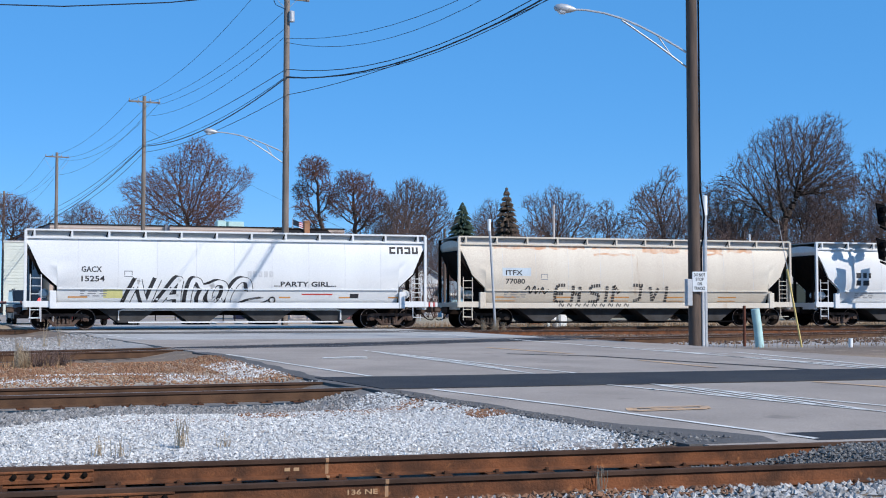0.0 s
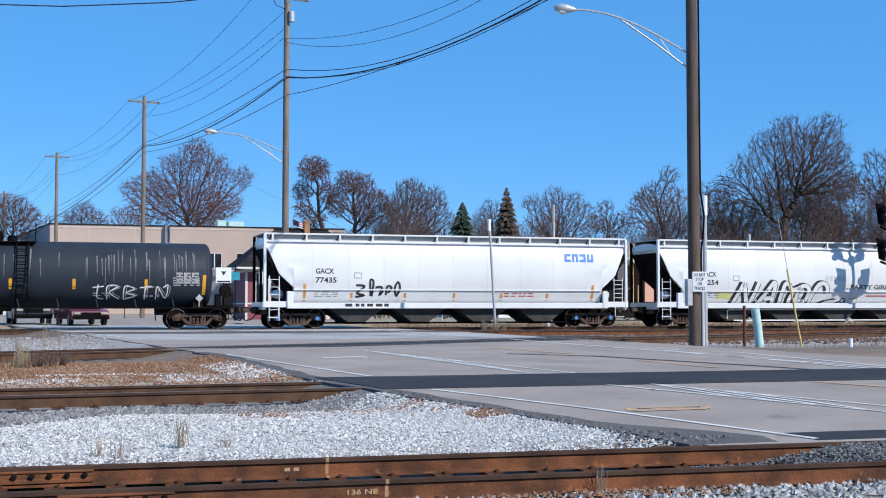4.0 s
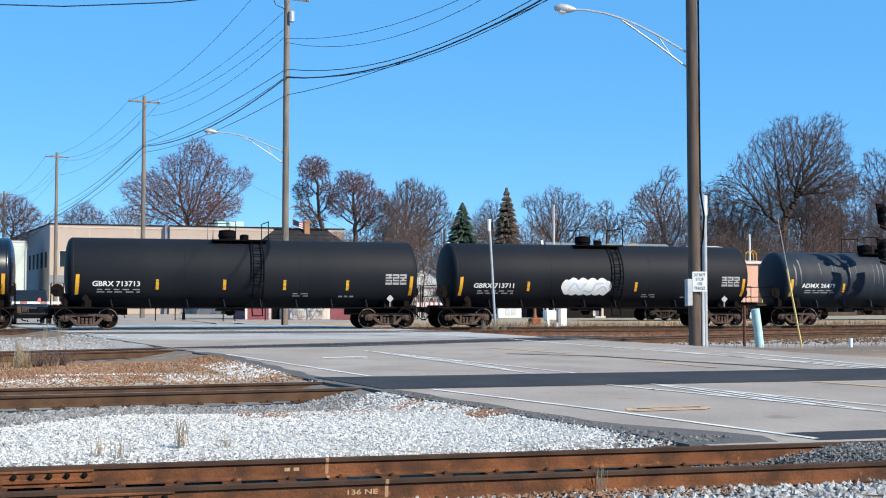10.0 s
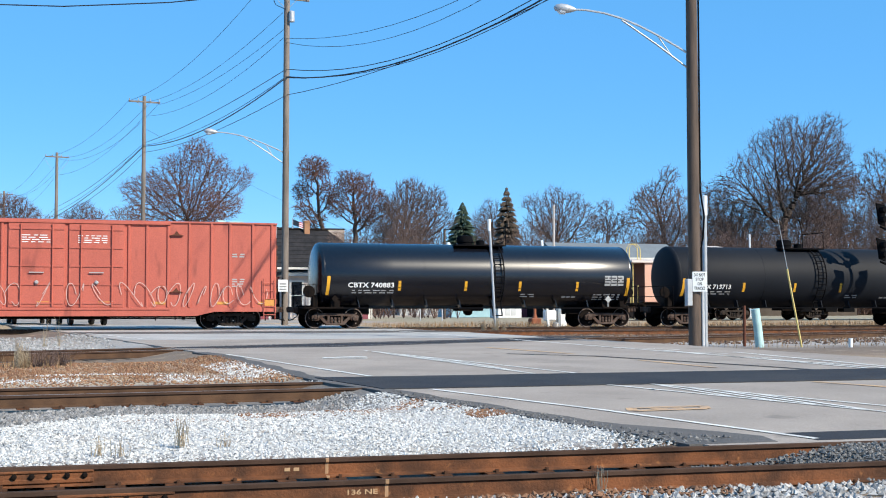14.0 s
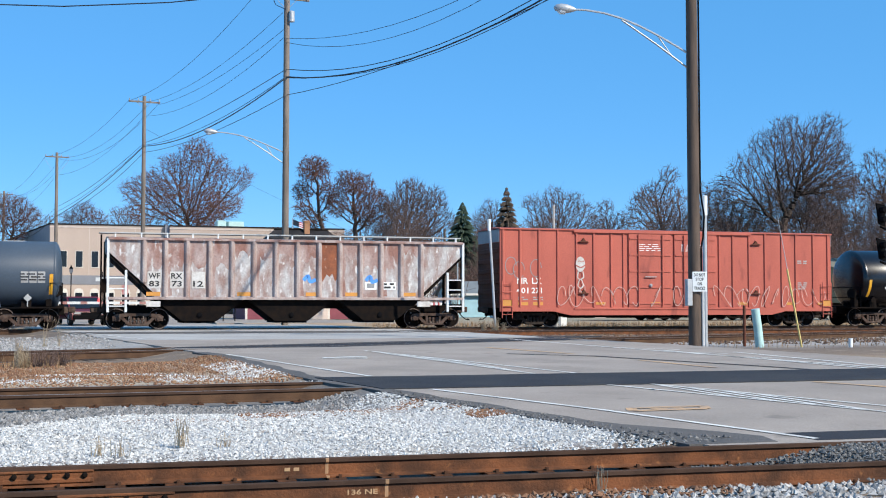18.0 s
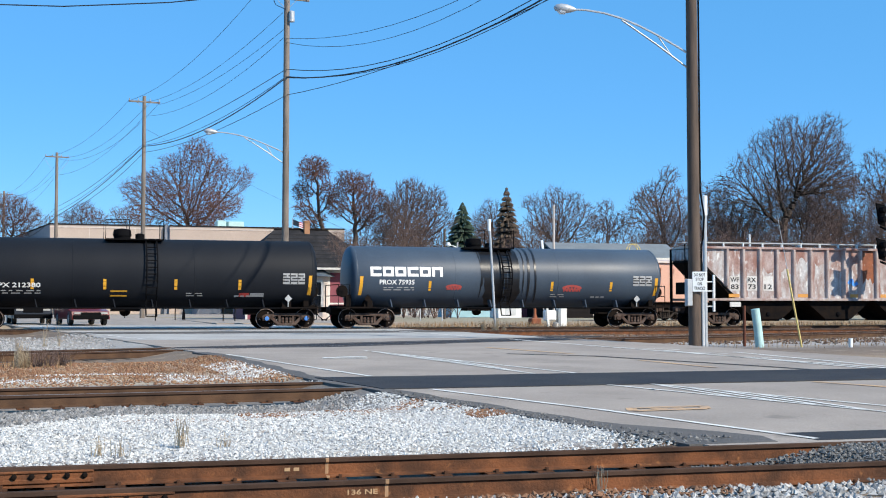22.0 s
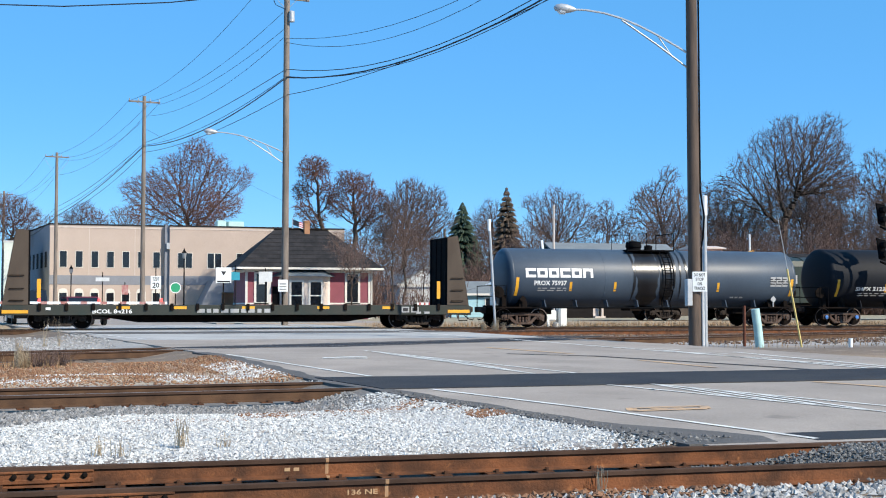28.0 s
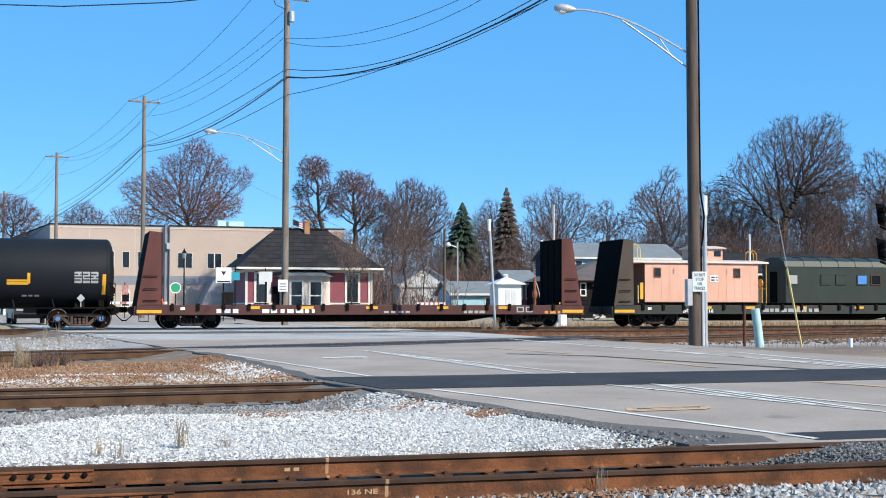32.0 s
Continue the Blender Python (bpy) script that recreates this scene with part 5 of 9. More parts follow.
t4, sd = tank_car("dark grey tank car with pale vertical streaks and outlined graffiti", -29.3, M["streak_tank"], 1.43, 2.36, "ADMX 26479", (-6.54, -4.6), (-4.15, -1.2, 1.36, 4.35), ladder_x=-0.7, num_z=1.94, tall=(-7.2, 6.8))
pale_streak = mat("pale_dried_runs", (0.17, 0.18, 0.19), 0.7, col2=(0.06, 0.065, 0.075), scale=3, fine=20, amount=0.9, streak=0.6, bump=0)
streaks = random.Random(12)
for i in range(46):
    x = (streaks.uniform(-7.0, 7.0) if i < 26 else streaks.uniform(1.9, 6.6)) + 0.0
    z0, ln = streaks.uniform(3.0, 3.45), streaks.uniform(0.5, 1.25)
    w = streaks.uniform(0.012, 0.034)
    d = streaks.uniform(-0.03, 0.03)
    n = 13
    part("dried_run", Mesh().add([v for k in range(n) for v in ((x + d * k / n - w * (1 - k / n * 0.6), sd(z0 - ln * k / (n - 1)) - 0.006, z0 - ln * k / (n - 1)), (x + d * k / n + w * (1 - k / n * 0.6), sd(z0 - ln * k / (n - 1)) - 0.006, z0 - ln * k / (n - 1)))], [(2 * q, 2 * q + 1, 2 * q + 3, 2 * q + 2) for q in range(n - 1)]), pale_streak, t4, "pale dried run down the tank side" if i == 0 else "")
for i, q in enumerate(([(0, 0.5), (0.45, 0.55)], [(0.22, 0.62), (0.18, 0.1), (0.45, 0.02)])):
    ribbon(t4, [(2.2 + a, 1.30 + b) for a, b in q], 0.05, M["white"], sd)
for i, pts in enumerate(([(0, 0), (0, 0.55), (0.45, 0.55), (0.1, 0.3), (0.5, 0)], [(0, 0), (0.05, 0.55), (0.45, 0.45), (0.1, 0.28), (0.5, 0.15), (0, 0)], [(0, 0.5), (0.5, 0.55), (0.25, 0.5), (0.2, 0)], [(0, 0), (0.05, 0.55), (0.4, 0.05), (0.5, 0.6), (0.3, 0.5)])):
    x = 2.8 + i * 0.68
    ribbon(t4, [(x + a, 1.30 + b) for a, b in pts], 0.05, M["white"], sd, label="white outlined sprayed letters")
    ribbon(t4, [(x + a + 0.1, 1.36 + b * 0.85) for a, b in pts], 0.03, M["white_dull"], sd)
small_print(t4, 5.55, 6.7, 2.24, 4, M["white_dull"], sd, 0.05, 0.05)

t5, sd = tank_car("satin black tank car with a big white painted-over patch", -46.85, M["black_tank"], 1.53, 2.46, "GBRX 713711", (-6.44, -4.45), (-3.79, 1.75, 4.79))
patch = Mesh()
cols, rows_ = 48, 9
for i in range(cols + 1):
    x = -2.08 + 2.62 * i / cols
    f = min(1.0, 8 * i / cols, 8 * (cols - i) / cols) ** 0.5
    z0 = 1.93 - f * (0.34 + 0.07 * abs(math.sin(i * 0.42)))
    z1 = 1.93 + f * (0.30 + 0.13 * abs(math.sin(i * 0.35 + 0.8)))
    for j in range(rows_):
        z = z0 + (z1 - z0) * j / (rows_ - 1)
        patch.v.append((x, sd(z) - 0.006, z))
patch.f = [(i * rows_ + j, (i + 1) * rows_ + j, (i + 1) * rows_ + j + 1, i * rows_ + j + 1) for i in range(cols) for j in range(rows_ - 1)]
patch.fm = [0] * len(patch.f)
part("graffiti", patch, M["white"], t5, "puffy white spray-paint patch")
faint_blue = mat("faint_blue_spray", (0.45, 0.60, 0.78), 0.6, bump=0)
for q in ([(-1.7, 1.75), (-1.4, 2.1), (-1.1, 1.8), (-0.8, 2.1)], [(-0.9, 1.75), (-0.5, 1.7), (-0.3, 2.05), (0.1, 2.1)], [(-0.2, 1.75), (0.1, 1.95), (0.3, 1.75)]):
    ribbon(t5, q, 0.07, faint_blue, sd, label="faint blue line on the white patch", proud=0.011)
t6, sd = tank_car("satin black tank car with white numbering", -63.95, M["black_tank"], 1.53, 2.46, "GBRX 713713", (-6.44, -4.45), (-3.79, -0.9, 1.75, 4.6), ladder_x=0.6)
t7, sd = tank_car("glossy black tank car with bright sun highlights", -81.62, M["gloss_tank"], 1.50, 2.42, "CBTX 740883", (-6.15, -4.0), (-3.8, -0.62, 2.05, 4.95), ladder_x=1.0)
small_print(t7, 5.9, 7.3, 1.58, 3, M["white_dull"], sd, 0.05, 0.06)


# -- red boxcar --
def boxcar(mid):
    c = rail_car("boxcar", "faded red boxcar with ribbed sides, plug doors and white graffiti", mid)
    h, y, z0, z1 = 8.9, -1.55, 0.92, 4.66
    part("body", B(-h, h, y, 1.55, z0, z1, c=0.03), M["red_box"], c)
    part("roof", Mesh().prism([(-1.62, z1), (0, z1 + 0.12), (1.62, z1), (1.62, z1 - 0.06), (-1.62, z1 - 0.06)], -h - 0.03, h + 0.03, "x"), M["red_box"], c)
    part("side_sill", Mesh().prism([(-h, 0.95), (h, 0.95), (h, 0.76), (6.2, 0.76), (5.4, 0.58), (-5.4, 0.58), (-6.2, 0.76), (-h, 0.76)], y - 0.06, y + 0.04), M["red_box"], c)
    xs = [-8.75, -7.9, -6.95, -6.0, -5.05, -4.15, -3.25, -2.6, 2.55, 3.3, 4.2, 5.1, 6.05, 6.85, 7.85, 8.7]
    for x in xs:
        part("side_post", Mesh().prism([(x - 0.07, y), (x - 0.035, y - 0.06), (x + 0.035, y - 0.06), (x + 0.07, y)], z0, z1 - 0.03, "z"), M["red_box"], c)
    part("door_track", Mesh().box(-5.2, 4.3, y - 0.11, y, z1 - 0.16, z1 - 0.05, c=0.01).box(-5.2, 4.3, y - 0.10, y, 0.84, 0.94, c=0.01), M["red_box"], c)
    for x0, x1 in ((-2.35, -0.08), (0.08, 2.35)):
        d = part("door", B(x0, x1, y - 0.075, y - 0.005, 0.96, z1 - 0.17, c=0.01), M["red_box"], c, "red plug door")
        for k in range(5):
            z = 1.1 + k * 0.78
            part("door_rib", B(x0 + 0.05, x1 - 0.05, y - 0.11, y - 0.075, z, z + 0.07), M["red_box"], d)
        for f in (0.22, 0.78):
            x = x0 + (x1 - x0) * f
            part("locking_bar", Mesh().tube([(x, y - 0.13, 1.0), (x, y - 0.13, z1 - 0.2)], 0.03, 6), M["red_box"], d)
        part("crank_handle", Mesh().lathe([(y - 0.2, 0.05), (y - 0.14, 0.09)], 10, "y", ((x0 + x1) / 2, 0, 2.0)).box((x0 + x1) / 2 - 0.3, (x0 + x1) / 2 + 0.3, y - 0.16, y - 0.13, 2.4, 2.44), M["white_dull"], d)
    for x in (-4.7, 4.55):
        for z in (4.05, 1.6):
            part("door_stop", Mesh().prism([(x - 0.3, z), (x + 0.3, z), (x + 0.1, z + 0.06), (x, z + 0.2), (x - 0.1, z + 0.06)], y - 0.12, y), M["rust_post"], c)
    for s in (-1, 1):
        # End panel and ribs use a darker colour than the sides for their shade.
        part("end_panel", B(min(s * h, s * (h + 0.02)), max(s * h, s * (h + 0.02)), -1.5, 1.5, z0, 4.0), M["rust_post"], c, "ribbed end, its shade put into the dark colour")
        for k in range(6):
            part("end_rib", B(min(s * h, s * (h + 0.07)), max(s * h, s * (h + 0.07)), -1.45, 1.45, 1.1 + 0.48 * k, 1.32 + 0.48 * k, c=0.02), M["rust_post"], c)
        part("end_top_panel", B(min(s * h, s * (h + 0.03)), max(s * h, s * (h + 0.03)), -1.5, 1.5, 4.02, z1 - 0.02), M["ink_grey"], c, "pale grey upper end panel")
        ladder(c, s * (h - 0.32) - 0.24, y - 0.10, 0.45, 2.2, M["red_box"], 0.5, 5)
        slab(c, s * (h - 0.32) - 0.2, s * (h - 0.32) + 0.25, 1.02, 1.30, M["orange"], flat_side(y - 0.075), "reflector")
        part("draft_sill", B(min(s * 4, s * (h + 0.1)), max(s * 4, s * (h + 0.1)), -0.35, 0.35, 0.55, 0.92), M["steel_dark"], c)
        coupler(c, s * (h + 0.1), 0.42)
        truck(c, s * (h - 1.9), "dark")
    part("centre_sill", B(-6, 6, -0.4, 0.4, 0.5, 0.92), M["steel_dark"], c)
    part("brake_rod", Mesh().tube([(-5.5, -0.9, 0.5), (5.5, -0.9, 0.46)], 0.03, 6), M["steel_dark"], c)
    sd = flat_side(y - 0.004)
    letters(c, "NR", -8.05, -7.5, 2.06, 0.40, M["white"], sd)
    letters(c, "LX", -7.3, -6.82, 2.06, 0.40, M["white"], sd)
    letters(c, "401", -8.08, -7.48, 1.62, 0.36, M["white"], sd)
    letters(c, "271", -7.33, -6.80, 1.62, 0.36, M["white"], sd)
    for x in (-8.0, -7.25):
        small_print(c, x, x + 0.5, 1.45, 2, M["white_dull"], sd, 0.05, 0.05)
        slab(c, x, x + 0.5, 1.05, 1.2, M["orange"], sd, "reflector")
    for x in (-4.05, -1.2, 1.3, 3.6, 6.3, 8.1):
        slab(c, x, x + 0.5, 1.08, 1.2, M["orange"], flat_side(y - (0.082 if -2.4 < x < 2.4 else 0.008)), "reflector")
    for x in (-1.85, 0.45):
        small_print(c, x, x + 1.2, 4.0, 4, M["white"], flat_side(y - 0.08), 0.035, 0.06)
    small_print(c, 6.95, 7.5, 3.3, 2, M["white_dull"], sd, 0.06, 0.04)
    small_print(c, 6.95, 7.5, 2.2, 4, M["white_dull"], sd, 0.05, 0.05)
    # graffiti: pale loops along the lower side, and a helmeted blob
    rng = random.Random(5)
    pale = mat("pale_spray", (0.56, 0.36, 0.32), 0.6)
    for k in range(24):
        x = -5.9 + k * 0.6
        if -2.45 < x < 2.35 and k % 2:
            continue
        face = flat_side(y - (0.118 if -2.6 < x < 2.6 else 0.066))
        tall_, lean_ = rng.uniform(0.32, 0.52), rng.uniform(-0.5, 0.5)
        q = [(x + 0.30 * math.cos(a * 0.8 + x) + 0.05 * a + lean_ * 0.2 * math.sin(a), 1.50 + tall_ * math.sin(a)) for a in [n * 0.7 for n in range(rng.choice((9, 11, 14)))]]
        ribbon(c, q, 0.03, pale, face, label="thin pale sprayed loops")
    for x, z in ((-8.35, 2.9), (-7.95, 2.7), (-7.1, 2.8)):
        ribbon(c, [(x + 0.28 * math.cos(a), z + 0.4 * math.sin(a)) for a in [k * 0.8 for k in range(8)]], 0.035, M["ink_grey"], sd)
    dome = [(-4.86 + 0.24 * math.cos(a), 3.0 + 0.36 * math.sin(a)) for a in [0.26 * n for n in range(25)]]
    part("graffiti", Mesh().add([(a, y - 0.064, b) for a, b in dome[:-1]], [tuple(range(24))]), M["rib_pale"], c, "white sprayed rounded shape")
    for q, w in ((([(-5.1, 2.95), (-4.85, 2.85), (-4.62, 2.95)]), 0.05), ([(-4.98, 3.1), (-4.9, 3.16), (-4.82, 3.1)], 0.03), ([(-4.8, 3.1), (-4.73, 3.16), (-4.67, 3.1)], 0.03)):
        ribbon(c, q, w, M["red_box"], flat_side(y - 0.06), proud=0.014)
    ribbon(c, [(-4.98, 2.66), (-5.0, 2.35), (-4.86, 2.28), (-4.7, 2.4), (-4.74, 2.66)], 0.05, M["rib_pale"], flat_side(y - 0.06), proud=0.014)
    ribbon(c, [(-4.9, 2.28), (-5.0, 2.0), (-4.86, 1.86), (-4.72, 2.0), (-4.82, 2.28)], 0.05, M["rib_pale"], flat_side(y - 0.06), proud=0.014)
    return c


boxcar(-99.95)


# -- rusty ribbed hopper --
def ribbed_hopper(mid):
    c = rail_car("hopper_car", "rust-streaked white covered hopper car with ribbed sides", mid)
    h, y = 7.95, -1.52
    P = M["rust_hop"]
    outline = [(-h, 3.86), (h, 3.86), (h, 3.35), (6.0, 1.55), (6.0, 1.36), (-6.0, 1.36), (-6.0, 1.55), (-h, 3.35)]
    part("body", Mesh().prism(outline, y + 0.05, -y - 0.05), P, c)
    xs = [-6.45 + 0.0, -5.55, -4.62, -3.65, -2.68, -1.72, -0.75, 0.22, 1.2, 2.15, 3.1, 4.05, 5.0, 5.95]
    for x in xs:
        zb = 1.38 if abs(x) < 6.0 else 1.62 + (abs(x) - 6.0) * 0.9
        part("side_rib", Mesh().prism([(x - 0.14, y + 0.06), (x - 0.085, y - 0.04), (x - 0.04, y - 0.08), (x + 0.04, y - 0.08), (x + 0.085, y - 0.04), (x + 0.14, y + 0.06)], zb, 3.84, "z"), M["rib_white"], c)
    rng = random.Random(31)
    for k, x in enumerate(xs[:-1]):
        a, b = x + 0.1, xs[k + 1] - 0.1
        worst = k == 8
        low = 2.25 if worst else rng.uniform(2.5, 3.45)
        if k in (0, 1, 2):
            low = 2.75
        edge = [(a + (b - a) * j / 6, low + rng.uniform(-0.22, 0.22)) for j in range(7)]
        part("rust_patch", Mesh().add([(px, y + 0.046, pz) for px, pz in edge] + [(b, y + 0.046, 3.84), (a, y + 0.046, 3.84)], [tuple(range(9))]), M["rust_orange"] if worst else M["rust_wash"], c, "bare orange rust" if worst else "maroon rust wash under the roof edge" if k == 0 else "")
        if not worst and k % 2:
            part("rust_patch", Mesh().add([(a, y + 0.0455, 1.45), (a + 0.2, y + 0.0455, 1.45), (a + 0.13, y + 0.0455, 2.3), (a + 0.2, y + 0.0455, 3.0), (a + 0.1, y + 0.0455, 3.5), (a, y + 0.0455, 3.6)], [(0, 1, 2, 3, 4, 5)]), M["rust_wash"], c)
    part("top_chord", Mesh().box(-h, h, y - 0.08, y + 0.06, 3.84, 3.95, c=0.01).box(-h, h, -y - 0.06, -y + 0.08, 3.84, 3.95), M["rust_wash"], c)
    part("side_sill", Mesh().box(-h, h, y - 0.08, y + 0.06, 1.28, 1.40, c=0.01).box(-h, h, -y - 0.06, -y + 0.08, 1.28, 1.40), M["rib_white"], c)
    part("roof", Mesh().prism([(-1.5, 3.95), (-0.6, 4.02), (0, 4.05), (0.6, 4.02), (1.5, 3.95), (1.5, 3.9), (-1.5, 3.9)], -h, h, "x"), M["pale_roof"], c)
    part("running_board", Mesh().box(-h - 0.35, -0.05, -1.35, -0.75, 4.13, 4.18).box(0.05, h - 0.9, -1.35, -0.75, 4.13, 4.18).box(-h - 0.3, h + 0.3, -0.3, 0.3, 4.18, 4.22), M["grey_car"], c, "grey steel roof walkway")
    for i in range(15):
        x = -h + 0.3 + (2 * h - 0.6) * i / 14
        part("walkway_bracket", B(x - 0.03, x + 0.03, -1.42, -1.3, 3.93, 4.14), M["white_car"], c)
    for s in (-1, 1):
        # Slope plate and far posts are near black: shade put into their colour.
        part("slope_plate", Mesh().prism([(s * (h - 0.05), 3.3), (s * 6.05, 1.5), (s * 6.1, 1.42), (s * h, 3.2)], -1.40, 1.40), M["steel_dark"], c, "end slope plate coloured dark for its shade")
        for x, yy in ((h, y), (h, -y), (h - 0.75, y)):
            part("end_post", B(s * x - 0.05, s * x + 0.05, yy - 0.06, yy + 0.06, 0.75, 3.9 if x == h else 2.55), M["white_car"] if yy < 0 else M["steel_dark"], c)
        rg = Mesh()
        for z in (1.0, 1.75, 2.2):
            rg.tube([(s * h, y, z), (s * (h - 0.75), y, z)], 0.03, 5)
        part("end_rungs", rg, M["white_car"], c)
        part("end_sill", B(min(s * 6.0, s * (h + 0.1)), max(s * 6.0, s * (h + 0.1)), -0.4, 0.4, 0.62, 1.05, c=0.02), M["steel_dark"], c)
        part("end_beam", B(s * h - 0.08, s * h + 0.08, -1.5, 1.5, 0.82, 1.1), M["steel_dark"], c)
        part("bolster_plate", B(min(s * 5.75, s * 6.35), max(s * 5.75, s * 6.35), y - 0.08, y - 0.02, 0.98, 1.22), M["rib_pale"], c)
        part("end_ladder", Mesh().tube([(s * (h + 0.25), -0.9, 0.9), (s * (h + 0.25), -0.9, 4.1)], 0.03, 5).tube([(s * (h + 0.25), -0.45, 0.9), (s * (h + 0.25), -0.45, 4.1)], 0.03, 5).box(s * (h + 0.1) - 0.12, s * (h + 0.1) + 0.12, -0.6, 0.6, 1.6, 2.2), M["steel_dark"], c)
        coupler(c, s * (h + 0.2), 0.45)
        truck(c, s * 6.65)
    for x in (-4.05, 0.0, 4.05):
        part("hopper_bay", Mesh().prism([(x - 1.95, 1.3), (x + 1.95, 1.3), (x + 0.75, 0.36), (x - 0.75, 0.36)], -1.3, 1.3), M["steel_dark"], c, "dark sloping discharge bay")
        part("outlet_gate", Mesh().box(x - 0.7, x + 0.7, -1.2, 1.2, 0.27, 0.36).lathe([(-1.38, 0.04), (-1.36, 0.11), (-1.3, 0.12)], 8, "y", (x, 0, 0.62)), M["black"], c)
    part("centre_sill", B(-6, 6, -0.3, 0.3, 0.9, 1.3), M["steel_dark"], c)
    sd = flat_side(y + 0.045)
    for x0, a, b in ((-6.38, "WF", "83"), (-5.42, "RX", "73"), (-4.5, "", "12")):
        slab(c, x0 + 0.08, x0 + 0.66, 1.78, 2.5, M["rib_pale"], sd, "stencil", "white number patch", proud=0.006)
        if a:
            letters(c, a, x0 + 0.12, x0 + 0.6, 2.2, 0.33, M["ink"], flat_side(y + 0.038))
        letters(c, b, x0 + 0.14, x0 + 0.58, 1.86, 0.33, M["ink"], flat_side(y + 0.038))
    for x in (-6.35, -2.45, 0.6, 2.4, 5.1):
        slab(c, x, x + 0.6, 1.45, 1.62, M["orange"], sd, "reflector")
    for x in (0.5, 3.35):
        ribbon(c, [(x, 2.15), (x + 0.2, 2.35), (x + 0.3, 2.1), (x + 0.55, 2.2)], 0.16, mat("bright_blue_spray", (0.08, 0.30, 0.75), 0.6) if x < 1 else bpy.data.materials["bright_blue_spray"], sd, label="bright blue spray mark")
    slab(c, 3.3, 3.85, 1.75, 2.1, M["white"], sd)
    slab(c, 3.4, 3.75, 1.82, 2.03, M["ink_grey"], sd, proud=0.007)
    slab(c, 4.15, 4.75, 1.75, 2.1, M["white"], sd)
    small_print(c, 4.2, 4.7, 2.05, 2, M["ink"], flat_side(y + 0.038), 0.09, 0.06)
    return c


ribbed_hopper(-118.6)


def residue(c, sd, x0, x1, r, zc):
    """A broad shiny black spill over the crown of the tank and narrow runs on both sides of it."""
    rng = random.Random(int(x1 * 10))
    wide = x1 - x0
    runs = [(x0 + wide * 0.30, wide * 0.17, 0.97), (x0 + wide * 0.60, wide * 0.10, 0.9)] + [(x0 + wide * (i + rng.uniform(0.1, 0.9)) / 11, rng.uniform(0.025, 0.075), rng.uniform(0.3, 0.9)) for i in range(11)]
    for i, (x, w, reach) in enumerate(runs):
        m, a0, a1 = 34, 2.2, math.asin(-reach)
        vs = []
        for k in range(m):
            a = a0 + (a1 - a0) * k / (m - 1)
            q = w * (1.0 + 0.12 * math.sin(k * 0.45 + i) + 0.06 * math.sin(k * 1.7)) * (1 if k < m - 6 else 0.88 - 0.13 * (k - m + 6))
            for s in (-1, 1):
                vs.append((x + s * q + 0.03 * math.sin(k * 0.25 + i), -(r + 0.007 + 0.001 * i) * math.cos(a), zc + (r + 0.007 + 0.001 * i) * math.sin(a)))
        part("spill_run", Mesh().add(vs, [(2 * k, 2 * k + 1, 2 * k + 3, 2 * k + 2) for k in range(m - 1)]), M["spill"], c, "shiny black spill run down the tank" if i == 0 else "", smooth=True)


red_scrawl = mat("red_scrawl", (0.42, 0.07, 0.06), 0.6, bump=0)
for mid, num, band, marks in ((-136.5, "PROX 75935", (-1.6, 1.5), (-3.87, -0.9, 2.16, 5.2)), (-170.9, "PROX 75937", (-1.3, 2.0), (-4.4, -2.1, 3.45))):
    c, sd = tank_car("slate blue tank car with white company mark and black spill", mid, M["blue_tank"], 1.43, 2.36, num, (-6.2, -4.55), marks, ladder_x=0.75 if mid < -150 else -0.1, num_z=2.0, truck_look="brown")
    logo(c, -6.65, -3.15, 2.36, 2.80, 6, M["white"], sd, ("right", None, None, "right", None, "bottom"))
    residue(c, sd, *band, 1.43, 2.36)
    for x, z, k in ((3.25, 1.72, 1.0), (-2.65, 1.78, 0.8)) if mid > -150 else ():
        ribbon(c, [(x + k * 0.46 * math.cos(a), z + k * (0.10 + 0.14 * math.sin(a))) for a in [3.1 - 0.52 * q for q in range(7)]], 0.11 * k, red_scrawl, sd, label="red sprayed dome shape")
        for q in range(5):
            ribbon(c, [(x + k * (0.17 * q - 0.4), z - 0.02), (x + k * (0.17 * q - 0.36), z + k * 0.16), (x + k * (0.17 * q - 0.26), z - 0.02)], 0.07 * k, red_scrawl, sd, proud=0.009)
t11, sd = tank_car("flat black tank car with yellow warning panel", -153.55, M["black_tank"], 1.52, 2.44, "SHPX 212380", (-6.0, -3.85), (-4.25, -1.3, 1.68, 4.45), ladder_x=0.7, blue=True, num_h=0.27, num_z=1.8)
slab(t11, -1.0, -0.3, 1.42, 1.68, M["yellow"], sd, "warning_panel", "yellow warning panel")
slab(t11, 4.5, 4.95, 1.42, 1.58, M["red"], sd, "stencil")
slab(t11, 5.0, 5.6, 1.42, 1.58, M["white_dull"], sd, "stencil")


